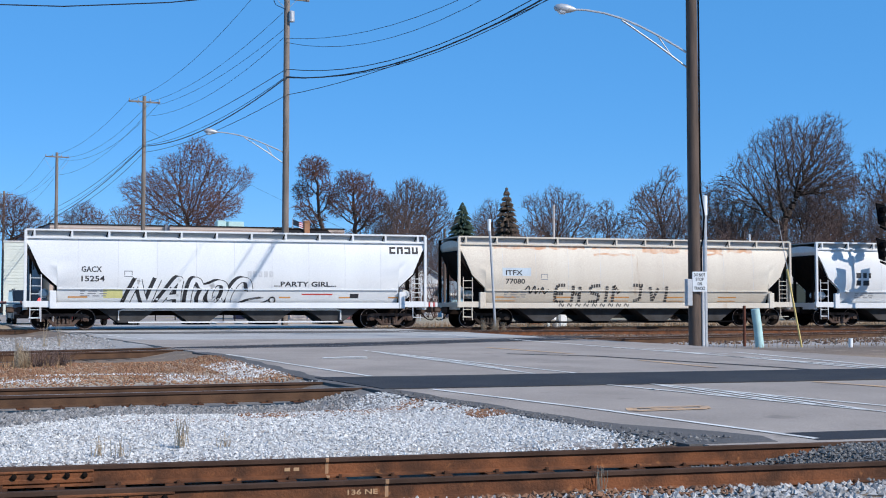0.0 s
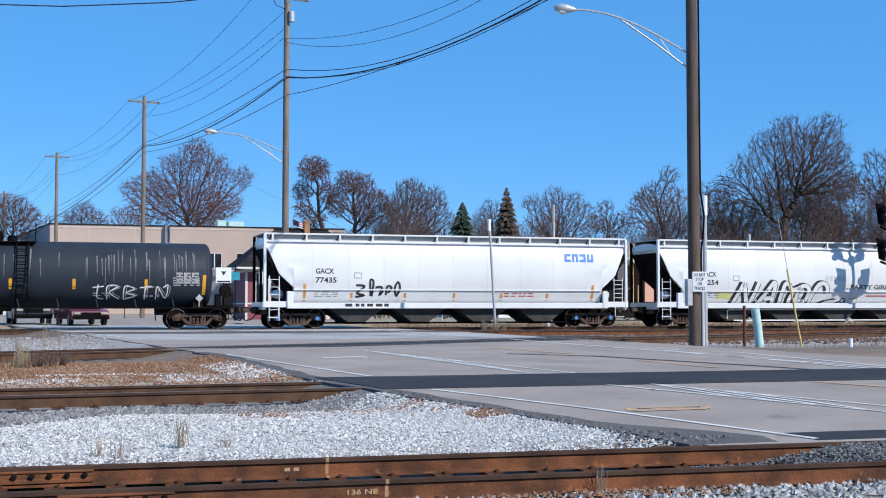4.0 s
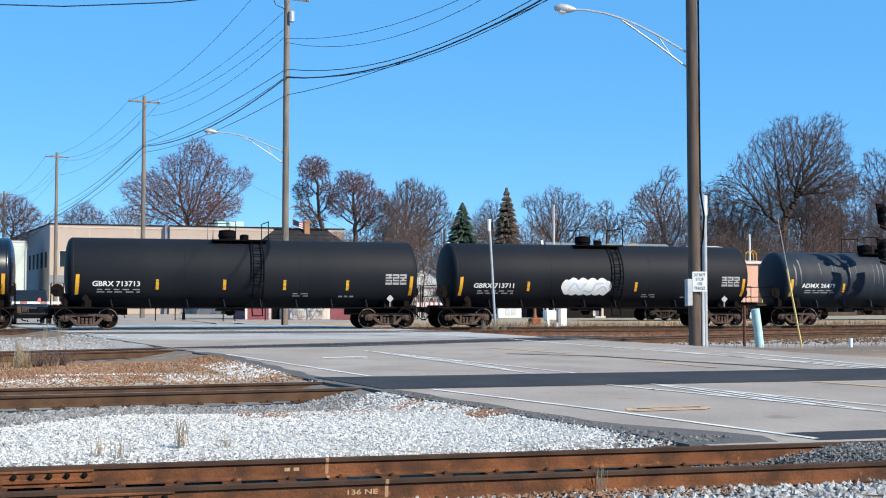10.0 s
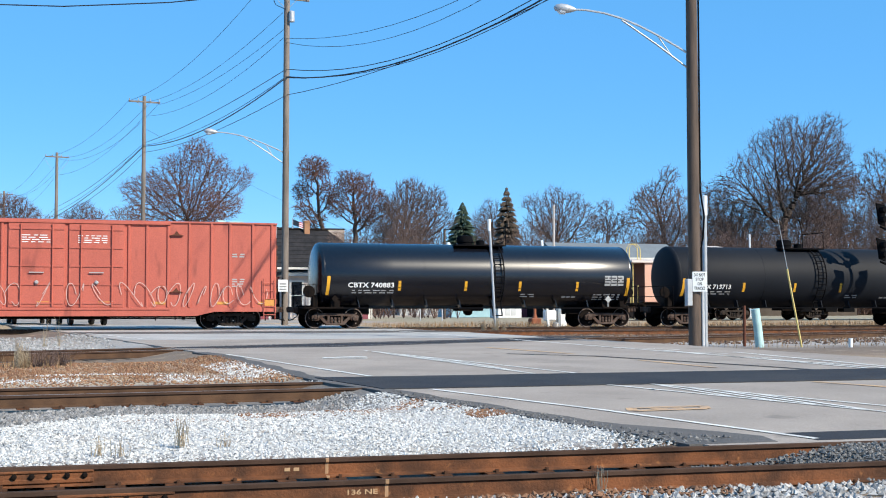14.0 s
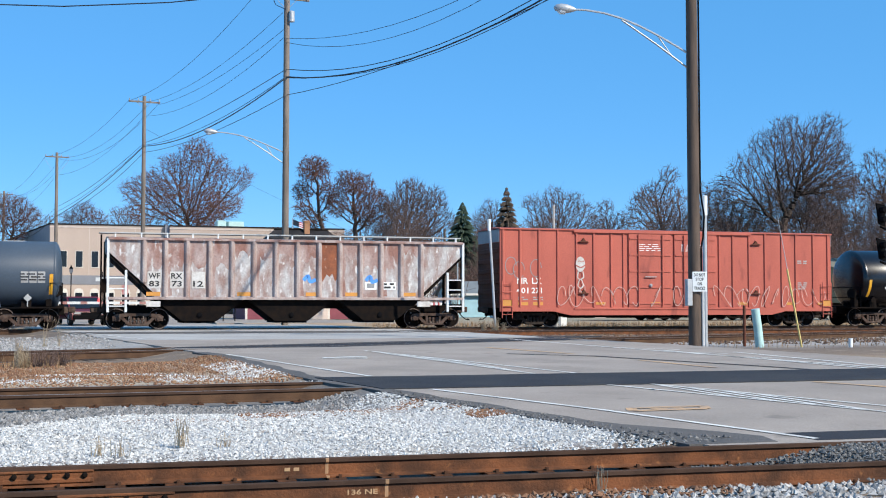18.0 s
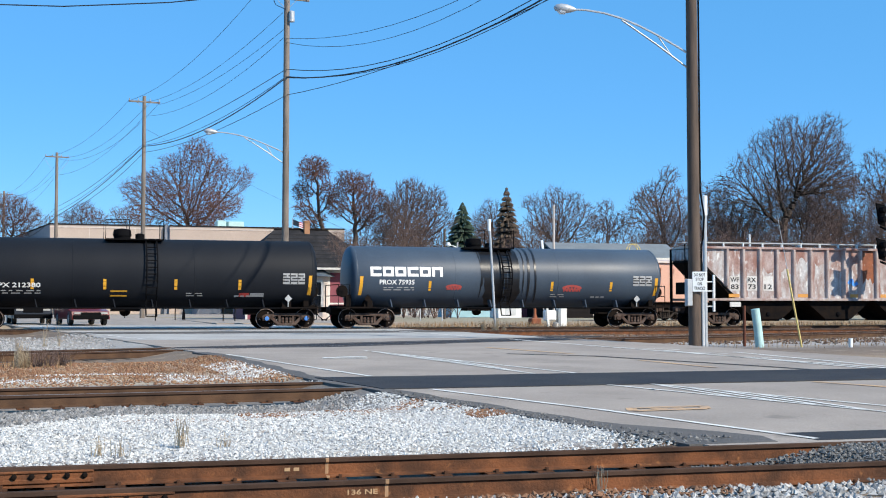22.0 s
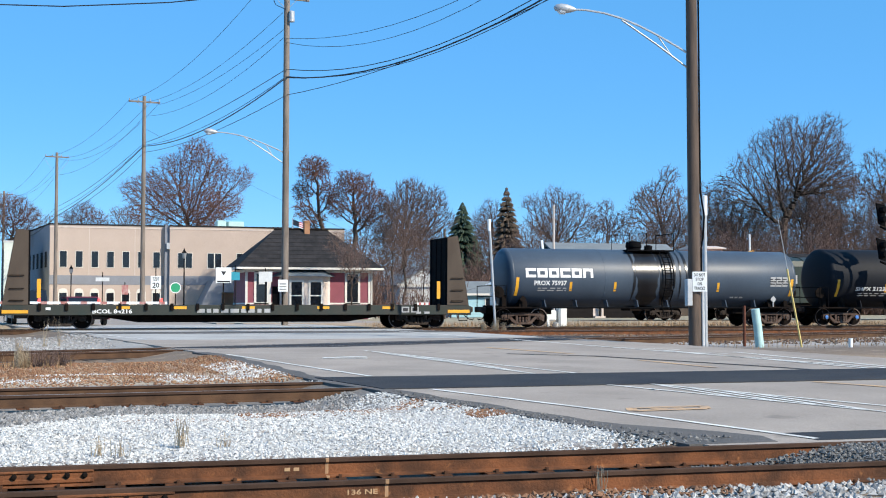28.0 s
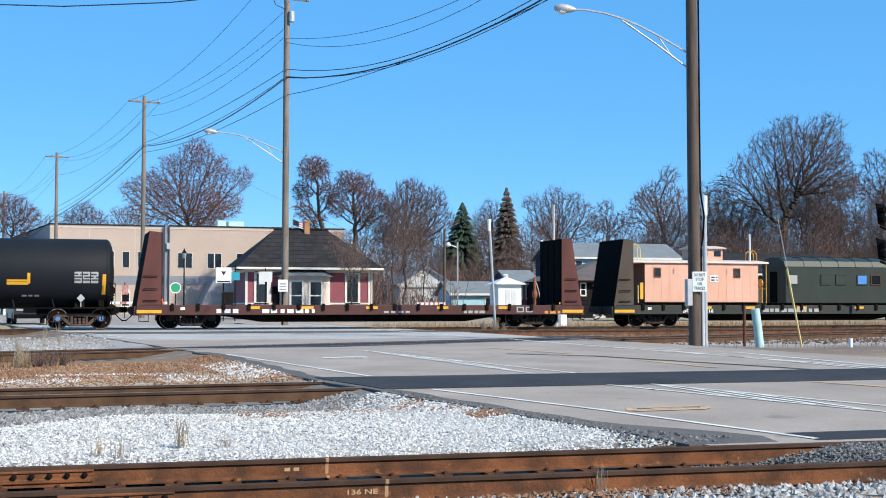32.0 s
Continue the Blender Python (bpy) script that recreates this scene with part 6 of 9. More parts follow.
# -- bulkhead flatcars --
def bulkhead_flat(label, mid, paint, bulk, half, mark_y, texts, truck_look="dark"):
    c = rail_car("bulkhead_flatcar", label, mid)
    y = -1.42
    part("deck", B(-half + 0.1, half - 0.1, -1.4, 1.4, 0.98, 1.06), M["tie"], c, "worn wooden deck")
    part("side_sill", Mesh().box(-half, half, y - 0.05, y + 0.06, 0.62, 1.04, c=0.01).box(-half, half, -y - 0.06, -y + 0.05, 0.62, 1.04, c=0.01), paint, c)
    part("centre_sill", Mesh().prism([(-half + 0.3, 0.95), (half - 0.3, 0.95), (half - 0.3, 0.62), (half - 4.0, 0.55), (half - 5.6, 0.30), (-half + 5.6, 0.30), (-half + 4.0, 0.55), (-half + 0.3, 0.62)], -0.6, 0.6), M["steel_dark"], c, "fish-bellied centre sill")
    for i in range(17):
        x = -half + 1.5 + (2 * half - 3.0) * i / 16
        part("stake_pocket", B(x - 0.07, x + 0.07, y - 0.12, y - 0.04, 0.82, 1.12, c=0.01), M["steel_dark"], c)
    for s in (-1, 1):
        x0, x1, xt = s * half, s * (half - 1.05), s * (half - 0.55)
        bk = part("bulkhead", Mesh().prism([(x0, 0.98), (x1, 0.98), (x1 + s * 0.02, 4.2), (xt + s * 0.02, 4.25)], -1.40, 1.40), bulk, c, "tall tapered end bulkhead")
        # Black sheets and ribs put the shade of the bulkhead faces into the colour.
        part("face_sheet", Mesh().prism([(x0 + s * 0.012, 1.0), (x0 + s * 0.002, 1.0), (xt + s * 0.022, 4.24), (xt + s * 0.032, 4.24)], -1.385, 1.385), M["black"], bk, "outer sheet coloured black for its shade")
        part("face_sheet", Mesh().prism([(x1 - s * 0.012, 1.0), (x1 - s * 0.002, 1.0), (x1 + s * 0.018, 4.19), (x1 + s * 0.008, 4.19)], -1.385, 1.385), M["black"], bk, "inner sheet coloured black for its shade")
        for k in range(4):
            part("bulkhead_rib", Mesh().prism([(x1, 1.0), (x1 - s * 0.05, 1.0), (x1 - s * 0.03, 4.2), (x1 + s * 0.02, 4.2)], -1.2 + 0.78 * k - 0.06, -1.2 + 0.78 * k + 0.06), M["black"], bk)
        gr = Mesh()
        for z in (1.25, 1.75, 2.3):
            w = 0.28
            xm = (x0 + x1) / 2 - s * 0.05
            gr.tube([(xm - w, -1.41, z), (xm - w, -1.47, z), (xm + w, -1.47, z), (xm + w, -1.41, z)], 0.02, 5)
        part("grab_iron", gr, M["steel_dark"], bk)
        part("reflector", B(x1 - s * 0.42 - 0.08, x1 - s * 0.42 + 0.08, -1.415, -1.402, 1.35, 2.15) if mark_y else B(x1 - s * 0.1 - 0.03, x1 - s * 0.1 + 0.03, -1.42, -1.402, 1.1, 1.2), M["yellow"], bk)
        part("corner_marker", B(min(x0, x1 + s * 0.0), max(x0, x1), y - 0.075, y - 0.05, 0.70, 0.84), M["yellow"], c, "yellow end sill stripe")
        part("end_sill", B(x0 - 0.1, x0 + 0.1, -1.4, 1.4, 0.6, 1.0), paint, c)
        part("step", Mesh().tube([(x0 - s * 0.1, y, 0.62), (x0 - s * 0.1, y, 0.35), (x0 - s * 0.5, y, 0.35), (x0 - s * 0.5, y, 0.62)], 0.022, 5), M["black"], c)
        coupler(c, s * (half + 0.05), 0.55)
        truck(c, s * (half - 2.35), truck_look)
    sd = flat_side(y - 0.055)
    for x in (-5.6, -3.2, -0.25, 3.1, 6.1):
        slab(c, x, x + 0.55, 0.88, 1.0, M["yellow"], sd, "reflector")
    for x0, x1, z, hgt, m in texts:
        small_print(c, x0, x1, z + hgt, 1, M[m], sd, hgt)
    for x in (7.0, 7.45):
        slab(c, x, x + 0.36, 0.72, 0.98, M["white_dull"], sd)
        slab(c, x + 0.06, x + 0.3, 0.77, 0.93, M["ink"], sd, proud=0.007)
    slab(c, -8.5, -8.3, 0.84, 0.95, M["white"], sd)
    return c, sd


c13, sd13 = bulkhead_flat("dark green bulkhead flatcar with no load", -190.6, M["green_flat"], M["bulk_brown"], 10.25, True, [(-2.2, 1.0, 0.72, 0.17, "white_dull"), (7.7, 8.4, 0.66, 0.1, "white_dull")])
letters(c13, "BCOL 84216", -6.6, -4.95, 0.70, 0.24, M["white"], sd13)
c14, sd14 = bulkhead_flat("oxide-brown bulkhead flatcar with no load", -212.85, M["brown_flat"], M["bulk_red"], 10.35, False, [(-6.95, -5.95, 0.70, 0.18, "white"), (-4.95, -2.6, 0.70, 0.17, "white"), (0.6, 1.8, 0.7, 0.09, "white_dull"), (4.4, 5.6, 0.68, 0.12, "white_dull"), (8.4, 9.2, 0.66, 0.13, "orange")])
t15, sd = tank_car("satin black tank car with yellow markings following the flatcars", -232.2, M["black_tank"], 1.50, 2.42, "", (-6.44, -4.45), (-3.8, -0.9, 1.75), ladder_x=0.7, blue=True)
slab(t15, 3.7, 4.55, 1.9, 2.12, M["yellow"], sd, "warning_panel", "yellow warning panel")
slab(t15, 4.52, 4.64, 1.95, 2.4, M["yellow"], sd, "reflector")


# ---- poles and wires ----
def sag_line(a, b, sag, n=14):
    a, b = Vector(a), Vector(b)
    return [a.lerp(b, i / n) + Vector((0, 0, -4 * sag * (i / n) * (1 - i / n))) for i in range(n + 1)]


def wire(a, b, sag, r=0.014, label="black overhead cable sagging between utility poles"):
    tagged(part("overhead_wire", Mesh().tube(sag_line(a, b, sag), r, 5), M["wire"], smooth=True), label, "wire", group="overhead wires")


def utility_pole(label, x, y, top, material, r0=0.19, r1=0.12, arm=True, lean=(0, 0), brace=1.1):
    z = ground_z(y) - 0.4
    p = thing("utility_pole", label, "utility pole", (x, y, z), group="utility poles along the road")
    h = top - z
    part("pole", Mesh().tube([(lean[0] * k / 5 * h, lean[1] * k / 5 * h, h * k / 5) for k in range(6)], r0, 14, r1), material, p, smooth=True)
    if arm:
        part("crossarm", Mesh().box(-1.25, 1.25, -0.14, -0.04, h - 0.55, h - 0.42, c=0.01), M["wood_pole"], p, at=pose(0, 0, 0, 0, 0, 8))
        for k in (-1.15, -0.45, 0.45, 1.15):
            part("insulator", Mesh().lathe([(h - 0.42, 0.03), (h - 0.36, 0.05), (h - 0.30, 0.03), (h - 0.26, 0.05), (h - 0.22, 0.02)], 8, "z", (k, -0.09, 0)), M["grey_car"], p)
        part("arm_brace", Mesh().tube([(-0.55 * brace, -0.09, h - 0.5), (0, -0.09, h - brace), (0.55 * brace, -0.09, h - 0.5)], 0.015, 5), M["galv"], p)
    return p, h


def lamp_arm(p, h_low, h_high, tip):
    """A galvanised truss arm from the pole to a cobra-head lamp."""
    t = Vector(tip)
    d = Vector((t.x, t.y, 0))
    up = [Vector((0, 0, h_high))] + [d * k + Vector((0, 0, h_high + (t.z - h_high) * math.sin(k * 1.57))) for k in (0.15, 0.3, 0.45, 0.6, 0.75, 0.9, 1.0)]
    low = [Vector((0, 0, h_low)), d * 0.3 + Vector((0, 0, h_low + (up[4].z - 0.05 - h_low) * 0.52)), d * 0.6 + Vector((0, 0, up[4].z - 0.05))]
    part("lamp_arm", Mesh().tube(up, 0.035, 7).tube(low, 0.03, 6).tube([up[2], low[1].lerp(low[0], 0.4)], 0.02, 5), M["galv"], p, "galvanised truss arm", smooth=True)
    u = d.normalized()
    a = math.degrees(math.atan2(u.y, u.x))
    hd = Mesh().lathe([(-0.05, 0.04), (0.05, 0.09), (0.25, 0.15), (0.45, 0.15), (0.60, 0.10), (0.66, 0.02)], 12, "x")
    part("lamp_head", hd, M["galv"], p, "grey cobra-head street lamp", at=pose(t.x, t.y, t.z, 0, -6, a), smooth=True)
    part("lamp_lens", Mesh().lathe([(0.25, 0.02), (0.28, 0.11), (0.45, 0.12), (0.56, 0.03)], 12, "x", (0, 0, -0.05)), M["sign_white"], p, at=pose(t.x, t.y, t.z - 0.03, 0, -6, a), smooth=True)


pa, ha = utility_pole("tall weathered wooden utility pole with transformer can", 12.2, 67.4, 17.9, M["wood_pole"], 0.19, 0.15, lean=(0.002, 0))
part("transformer", Mesh().lathe([(0, 0.02), (0.0, 0.16), (0.55, 0.16), (0.6, 0.05)], 14, "z", (0.25, -0.2, ha - 1.75)), M["galv"], pa, "grey transformer can", smooth=True)
lamp_arm(pa, 8.55 + 0.4, 9.15 + 0.4, (-3.55, 0.4, 10.58))
part("pole_bracket", Mesh().tube([(-0.9, -0.2, ha - 0.2), (-0.6, -0.2, ha - 0.9), (0, -0.1, ha - 1.1)], 0.02, 5), M["steel_dark"], pa)
pb, hb = utility_pole("weathered wooden utility pole with a crossarm", 7.7, 105.4, 17.95, M["wood_pole"], 0.20, 0.14)
pc, hc = utility_pole("weathered wooden utility pole with a crossarm farther down the road", 1.5, 146.1, 17.85, M["wood_pole"], 0.22, 0.15, brace=2.6)
pd, hd_ = utility_pole("distant wooden utility pole with a crossarm", -5.2, 196.3, 17.8, M["wood_pole"], 0.22, 0.15)
pp, hp = utility_pole("dark creosoted wooden pole beside the road with a street lamp", 19.75, 36.9, 15.6, M["dark_pole"], 0.20, 0.165, arm=False, lean=(-0.003, 0))
lamp_arm(pp, 8.6 + 0.6, 9.1 + 0.6, (-3.6, 1.1, 11.2))
part("cable_riser", Mesh().tube([(0.19, -0.08, 0.3), (0.2, -0.08, 3.6), (0.28, -0.05, 3.9), (0.33, -0.05, 4.6), (0.18, -0.08, 5.4), (0.16, -0.08, 15.5)], 0.03, 6), M["black"], pp, smooth=True)
part("conduit", Mesh().tube([(0.22, -0.12, 0.3), (0.22, -0.12, 2.2)], 0.05, 8), M["pale_wall"], pp)
part("meter_box", B(-0.36, -0.17, -0.2, 0.0, 1.75, 2.6, c=0.02), M["galv"], pp)
sg = part("sign_board", B(-0.23, 0.23, -0.275, -0.262, 2.2, 2.83, c=0.004), M["sign_white"], pp, "white sign with black words", at=pose(0.1, 0, 0, 0, 0, -14))
for i, w in enumerate(("DO NOT", "STOP", "ON", "TRACKS")):
    wd = {"DO NOT": 0.36, "STOP": 0.26, "ON": 0.14, "TRACKS": 0.36}[w]
    part("sign_lettering", on_side(text_mesh("sign_lettering", w, 0.14, M["ink"], wd), -wd / 2, 2.68 - i * 0.14, flat_side(-0.277), 0.002), None, sg)

tops = {"p": (19.7, 36.9), "a": (12.2, 67.4), "b": (7.7, 105.4), "c": (1.5, 146.1), "d": (-5.2, 196.3)}


def run(k0, z0, k1, z1, sag, dx0=0.0, dx1=0.0, r=0.014):
    (x0, y0), (x1, y1) = tops[k0], tops[k1]
    wire((x0 + dx0, y0 - 0.1, z0), (x1 + dx1, y1 - 0.1, z1), sag, r)


# primary lines on the crossarms
for k0, k1, dx0, dx1, z0, z1, sag in (("a", "b", -1.2, -1.15, 18.09, 17.53, 1.0), ("a", "b", -0.2, 0.4, 16.63, 17.51, 0.76), ("a", "b", 0, 1.15, 15.87, 17.29, 0.58), ("b", "c", -1.15, -1.15, 17.6, 17.39, 1.03), ("b", "c", 0.4, 1.15, 17.4, 17.37, 0.98), ("b", "c", 1.15, 0.4, 17.4, 17.1, 1.5),
                                      ("c", "d", -1.15, -1.15, 17.5, 17.4, 1.4), ("c", "d", 1.15, 1.15, 17.4, 17.3, 1.4), ("c", "d", 0.4, 0.4, 17.3, 17.2, 1.5), ("p", "a", 0.4, 0.5, 19.2, 18.0, 1.2), ("p", "a", 0.3, 0, 15.96, 15.29, 1.8), ("p", "a", 0, 0, 16.12, 15.06, 2.36)):
    run(k0, z0, k1, z1, sag, dx0, dx1, 0.013)
# secondary and telephone cables, each strung pole to pole
for heights, sags, r in (((None, 15.45, 16.31, 15.4, 14.6), (0, 1.04, 1.1, 1.2), 0.012), ((14.44, 13.65, 14.17, 11.9, 11.3), (1.83, 0.33, 0.45, 0.9), 0.020), ((14.05, 13.2, 13.92, 10.95, 10.4), (1.59, 0.83, 0.46, 0.9), 0.034), ((13.98, 13.26, 14.0, 11.4, 10.8), (1.7, 0.7, 0.5, 0.9), 0.016), ((13.36, 12.27, 13.42, 10.9, 10.3), (0.77, 0.49, 0.7, 0.9), 0.018)):
    for (k0, k1), z0, z1, sag in zip(("pa", "ab", "bc", "cd"), heights, heights[1:], sags):
        if z0 is not None:
            run(k0, z0, k1, z1, sag, 0, 0, r)
wire((-25, 49.4, 17.25), (19.75, 36.9, 14.72), 5.32, 0.02)
wire((7.7, 105.4, 15.4), (30, 118, 7.2), 0.4, 0.010)


# ---- trees ----
def limb_tube(verts, faces, pts, rad, n):
    """A bent limb with a radius of its own at every point."""
    o, k = len(verts), len(pts)
    for i in range(k):
        d = pts[min(i + 1, k - 1)] - pts[max(i - 1, 0)]
        d = d / (np.linalg.norm(d) + 1e-9)
        u = np.cross(d, (0.0, 0.0, 1.0) if abs(d[2]) < 0.9 else (1.0, 0.0, 0.0))
        u = u / (np.linalg.norm(u) + 1e-9)
        w = np.cross(d, u)
        for j in range(n):
            a = 6.2832 * j / n
            verts.append(tuple(pts[i] + (u * math.cos(a) + w * math.sin(a)) * rad[i]))
    faces += [(o + i * n + j, o + i * n + (j + 1) % n, o + (i + 1) * n + (j + 1) % n, o + (i + 1) * n + j) for i in range(k - 1) for j in range(n)]
    faces.append(tuple(o + (k - 1) * n + j for j in range(n)))


def grown_tree(seed, lobes, step, twig_of, fork=0.2, droop=0.0, twigs=8, dense=1.0, thick=1.0):
    """A bare tree whose limbs reach out to fill the rounded lobes of its crown: (x, z, radius) each, in metres."""
    rng = np.random.RandomState(seed)
    cloud = []
    for x, z, r in lobes:
        n = int(40 * dense * (r / step) ** 2.1)
        q = rng.normal(size=(n, 3))
        q = q / np.linalg.norm(q, axis=1)[:, None] * (rng.rand(n) ** 0.42)[:, None] * r * rng.uniform(0.9, 1.22, (n, 1))
        cloud.append(q + (x, rng.uniform(-0.9, 0.9) * r, z))
    cloud = np.concatenate(cloud)
    low = min(z - r for x, z, r in lobes)
    first = max(1.0, low * fork * 3)
    nodes = [np.array((0.12 * math.sin(h * 0.9 + seed) * h / first, 0.1 * math.cos(h * 1.1 + seed) * h / first, h)) for h in np.arange(0, first, step)]
    parent = list(range(-1, len(nodes) - 1))
    near_i, near_d = np.zeros(len(cloud), int), np.full(len(cloud), 1e9)

    def update(start):
        block = np.array(nodes[start:])
        d = (block ** 2).sum(1)[None] - 2 * cloud @ block.T
        k = d.argmin(1)
        d = np.sqrt(np.maximum(d[np.arange(len(cloud)), k] + (cloud ** 2).sum(1), 0))
        better = d < near_d
        near_d[better], near_i[better] = d[better], k[better] + start

    update(0)
    for _ in range(110):
        if not len(cloud):
            break
        P = np.array(nodes)
        v = cloud - P[near_i]
        v = v / (np.linalg.norm(v, axis=1)[:, None] + 1e-9)
        total = np.zeros_like(P)
        np.add.at(total, near_i, v)
        who = np.unique(near_i)
        d = total[who]
        d = d / (np.linalg.norm(d, axis=1)[:, None] + 1e-9) + rng.normal(0, 0.2, (len(who), 3)) + (0, 0, 0.08)
        fresh = P[who] + d / np.linalg.norm(d, axis=1)[:, None] * step
        gap = np.sqrt(np.maximum(((P ** 2).sum(1)[None] - 2 * fresh @ P.T).min(1) + (fresh ** 2).sum(1), 0))
        start = len(nodes)
        for k in np.flatnonzero(gap > step * 0.45):
            nodes.append(fresh[k])
            parent.append(int(who[k]))
        if len(nodes) == start:
            break
        update(start)
        keep = near_d > step * 1.35
        cloud, near_i, near_d = cloud[keep], near_i[keep], near_d[keep]
    P, N = np.array(nodes), len(nodes)
    tip = 0.024 * thick
    area, kids = np.zeros(N), [[] for _ in range(N)]
    for i in range(N - 1, -1, -1):
        if not kids[i]:
            area[i] = tip ** 2.35
        if parent[i] >= 0:
            area[parent[i]] += area[i]
            kids[parent[i]].append(i)
    rad = area ** (1 / 2.35)
    flare = 1 + 0.5 * np.exp(-P[:, 2] / 0.6)
    limb_v, limb_f, twig_v, twig_f = [], [], [], []
    todo = [(0, None)]
    while todo:
        i, back = todo.pop()
        chain = [back, i] if back is not None else [i]
        while kids[i]:
            order = sorted(kids[i], key=lambda c: -rad[c])
            todo += [(c, i) for c in order[1:]]
            i = order[0]
            chain.append(i)
        cut = next((k for k, c in enumerate(chain) if rad[c] < 0.075), len(chain))
        if cut >= 2:
            limb_tube(limb_v, limb_f, P[chain[:cut]], np.minimum(rad[chain[:cut]], rad[chain[min(1, cut - 1)]] * 1.15) * flare[chain[:cut]], 7 if rad[chain[0]] > 0.2 else 5)
        rest = chain[max(0, cut - 1):]
        if len(rest) >= 2:
            limb_tube(twig_v, twig_f, P[rest], np.minimum(rad[rest], rad[rest[1]] * 1.1), 3)
    up = np.array(parent)
    ends = np.repeat(np.flatnonzero((rad < tip * 2.3) & (up >= 0)), twigs)

    def unit(a):
        return a / (np.linalg.norm(a, axis=1)[:, None] + 1e-9)

    k = len(ends)
    q = unit(unit(P[ends] - P[up[ends]]) * 0.9 + rng.normal(0, 0.55, (k, 3)) + (0, 0, 0.12 - droop)) * (step * rng.uniform(0.9, 3.0, k))[:, None]
    u = unit(np.cross(q, rng.normal(size=(k, 3)))) * tip * 0.65
    w = unit(np.cross(q, u)) * tip * 0.65
    o = len(twig_v) + 4 * np.arange(k)
    twig_v += np.stack([P[ends] + u, P[ends] - u * 0.5 + w, P[ends] - u * 0.5 - w, P[ends] + q + (0, 0, -droop * 0.5 * step)], 1).reshape(-1, 3).tolist()
    twig_f += np.stack([o, o + 1, o + 3, o + 1, o + 2, o + 3, o + 2, o, o + 3], 1).reshape(-1, 3).tolist()
    made = []
    for name, v, f, m in (("trunk", limb_v, limb_f, M["bark"]), ("crown", twig_v, twig_f, twig_of)):
        me = bpy.data.meshes.new(name)
        me.from_pydata(v, [], f)
        me.materials.append(m)
        me.update()
        made.append(me)
    return made


def plant(meshes, x, y, scale=1.0, turn=0.0, wide=1.0, label="bare winter tree with fine brown twigs"):
    t = thing("bare_tree", label, "tree", Matrix.LocRotScale((x, y, ground_z(y) - 0.1), Euler((0, 0, radians(turn))), (scale * wide, scale * wide, scale)), group="bare trees behind the tracks")
    part("trunk", meshes[0], None, t)
    part("crown", meshes[1], None, t)


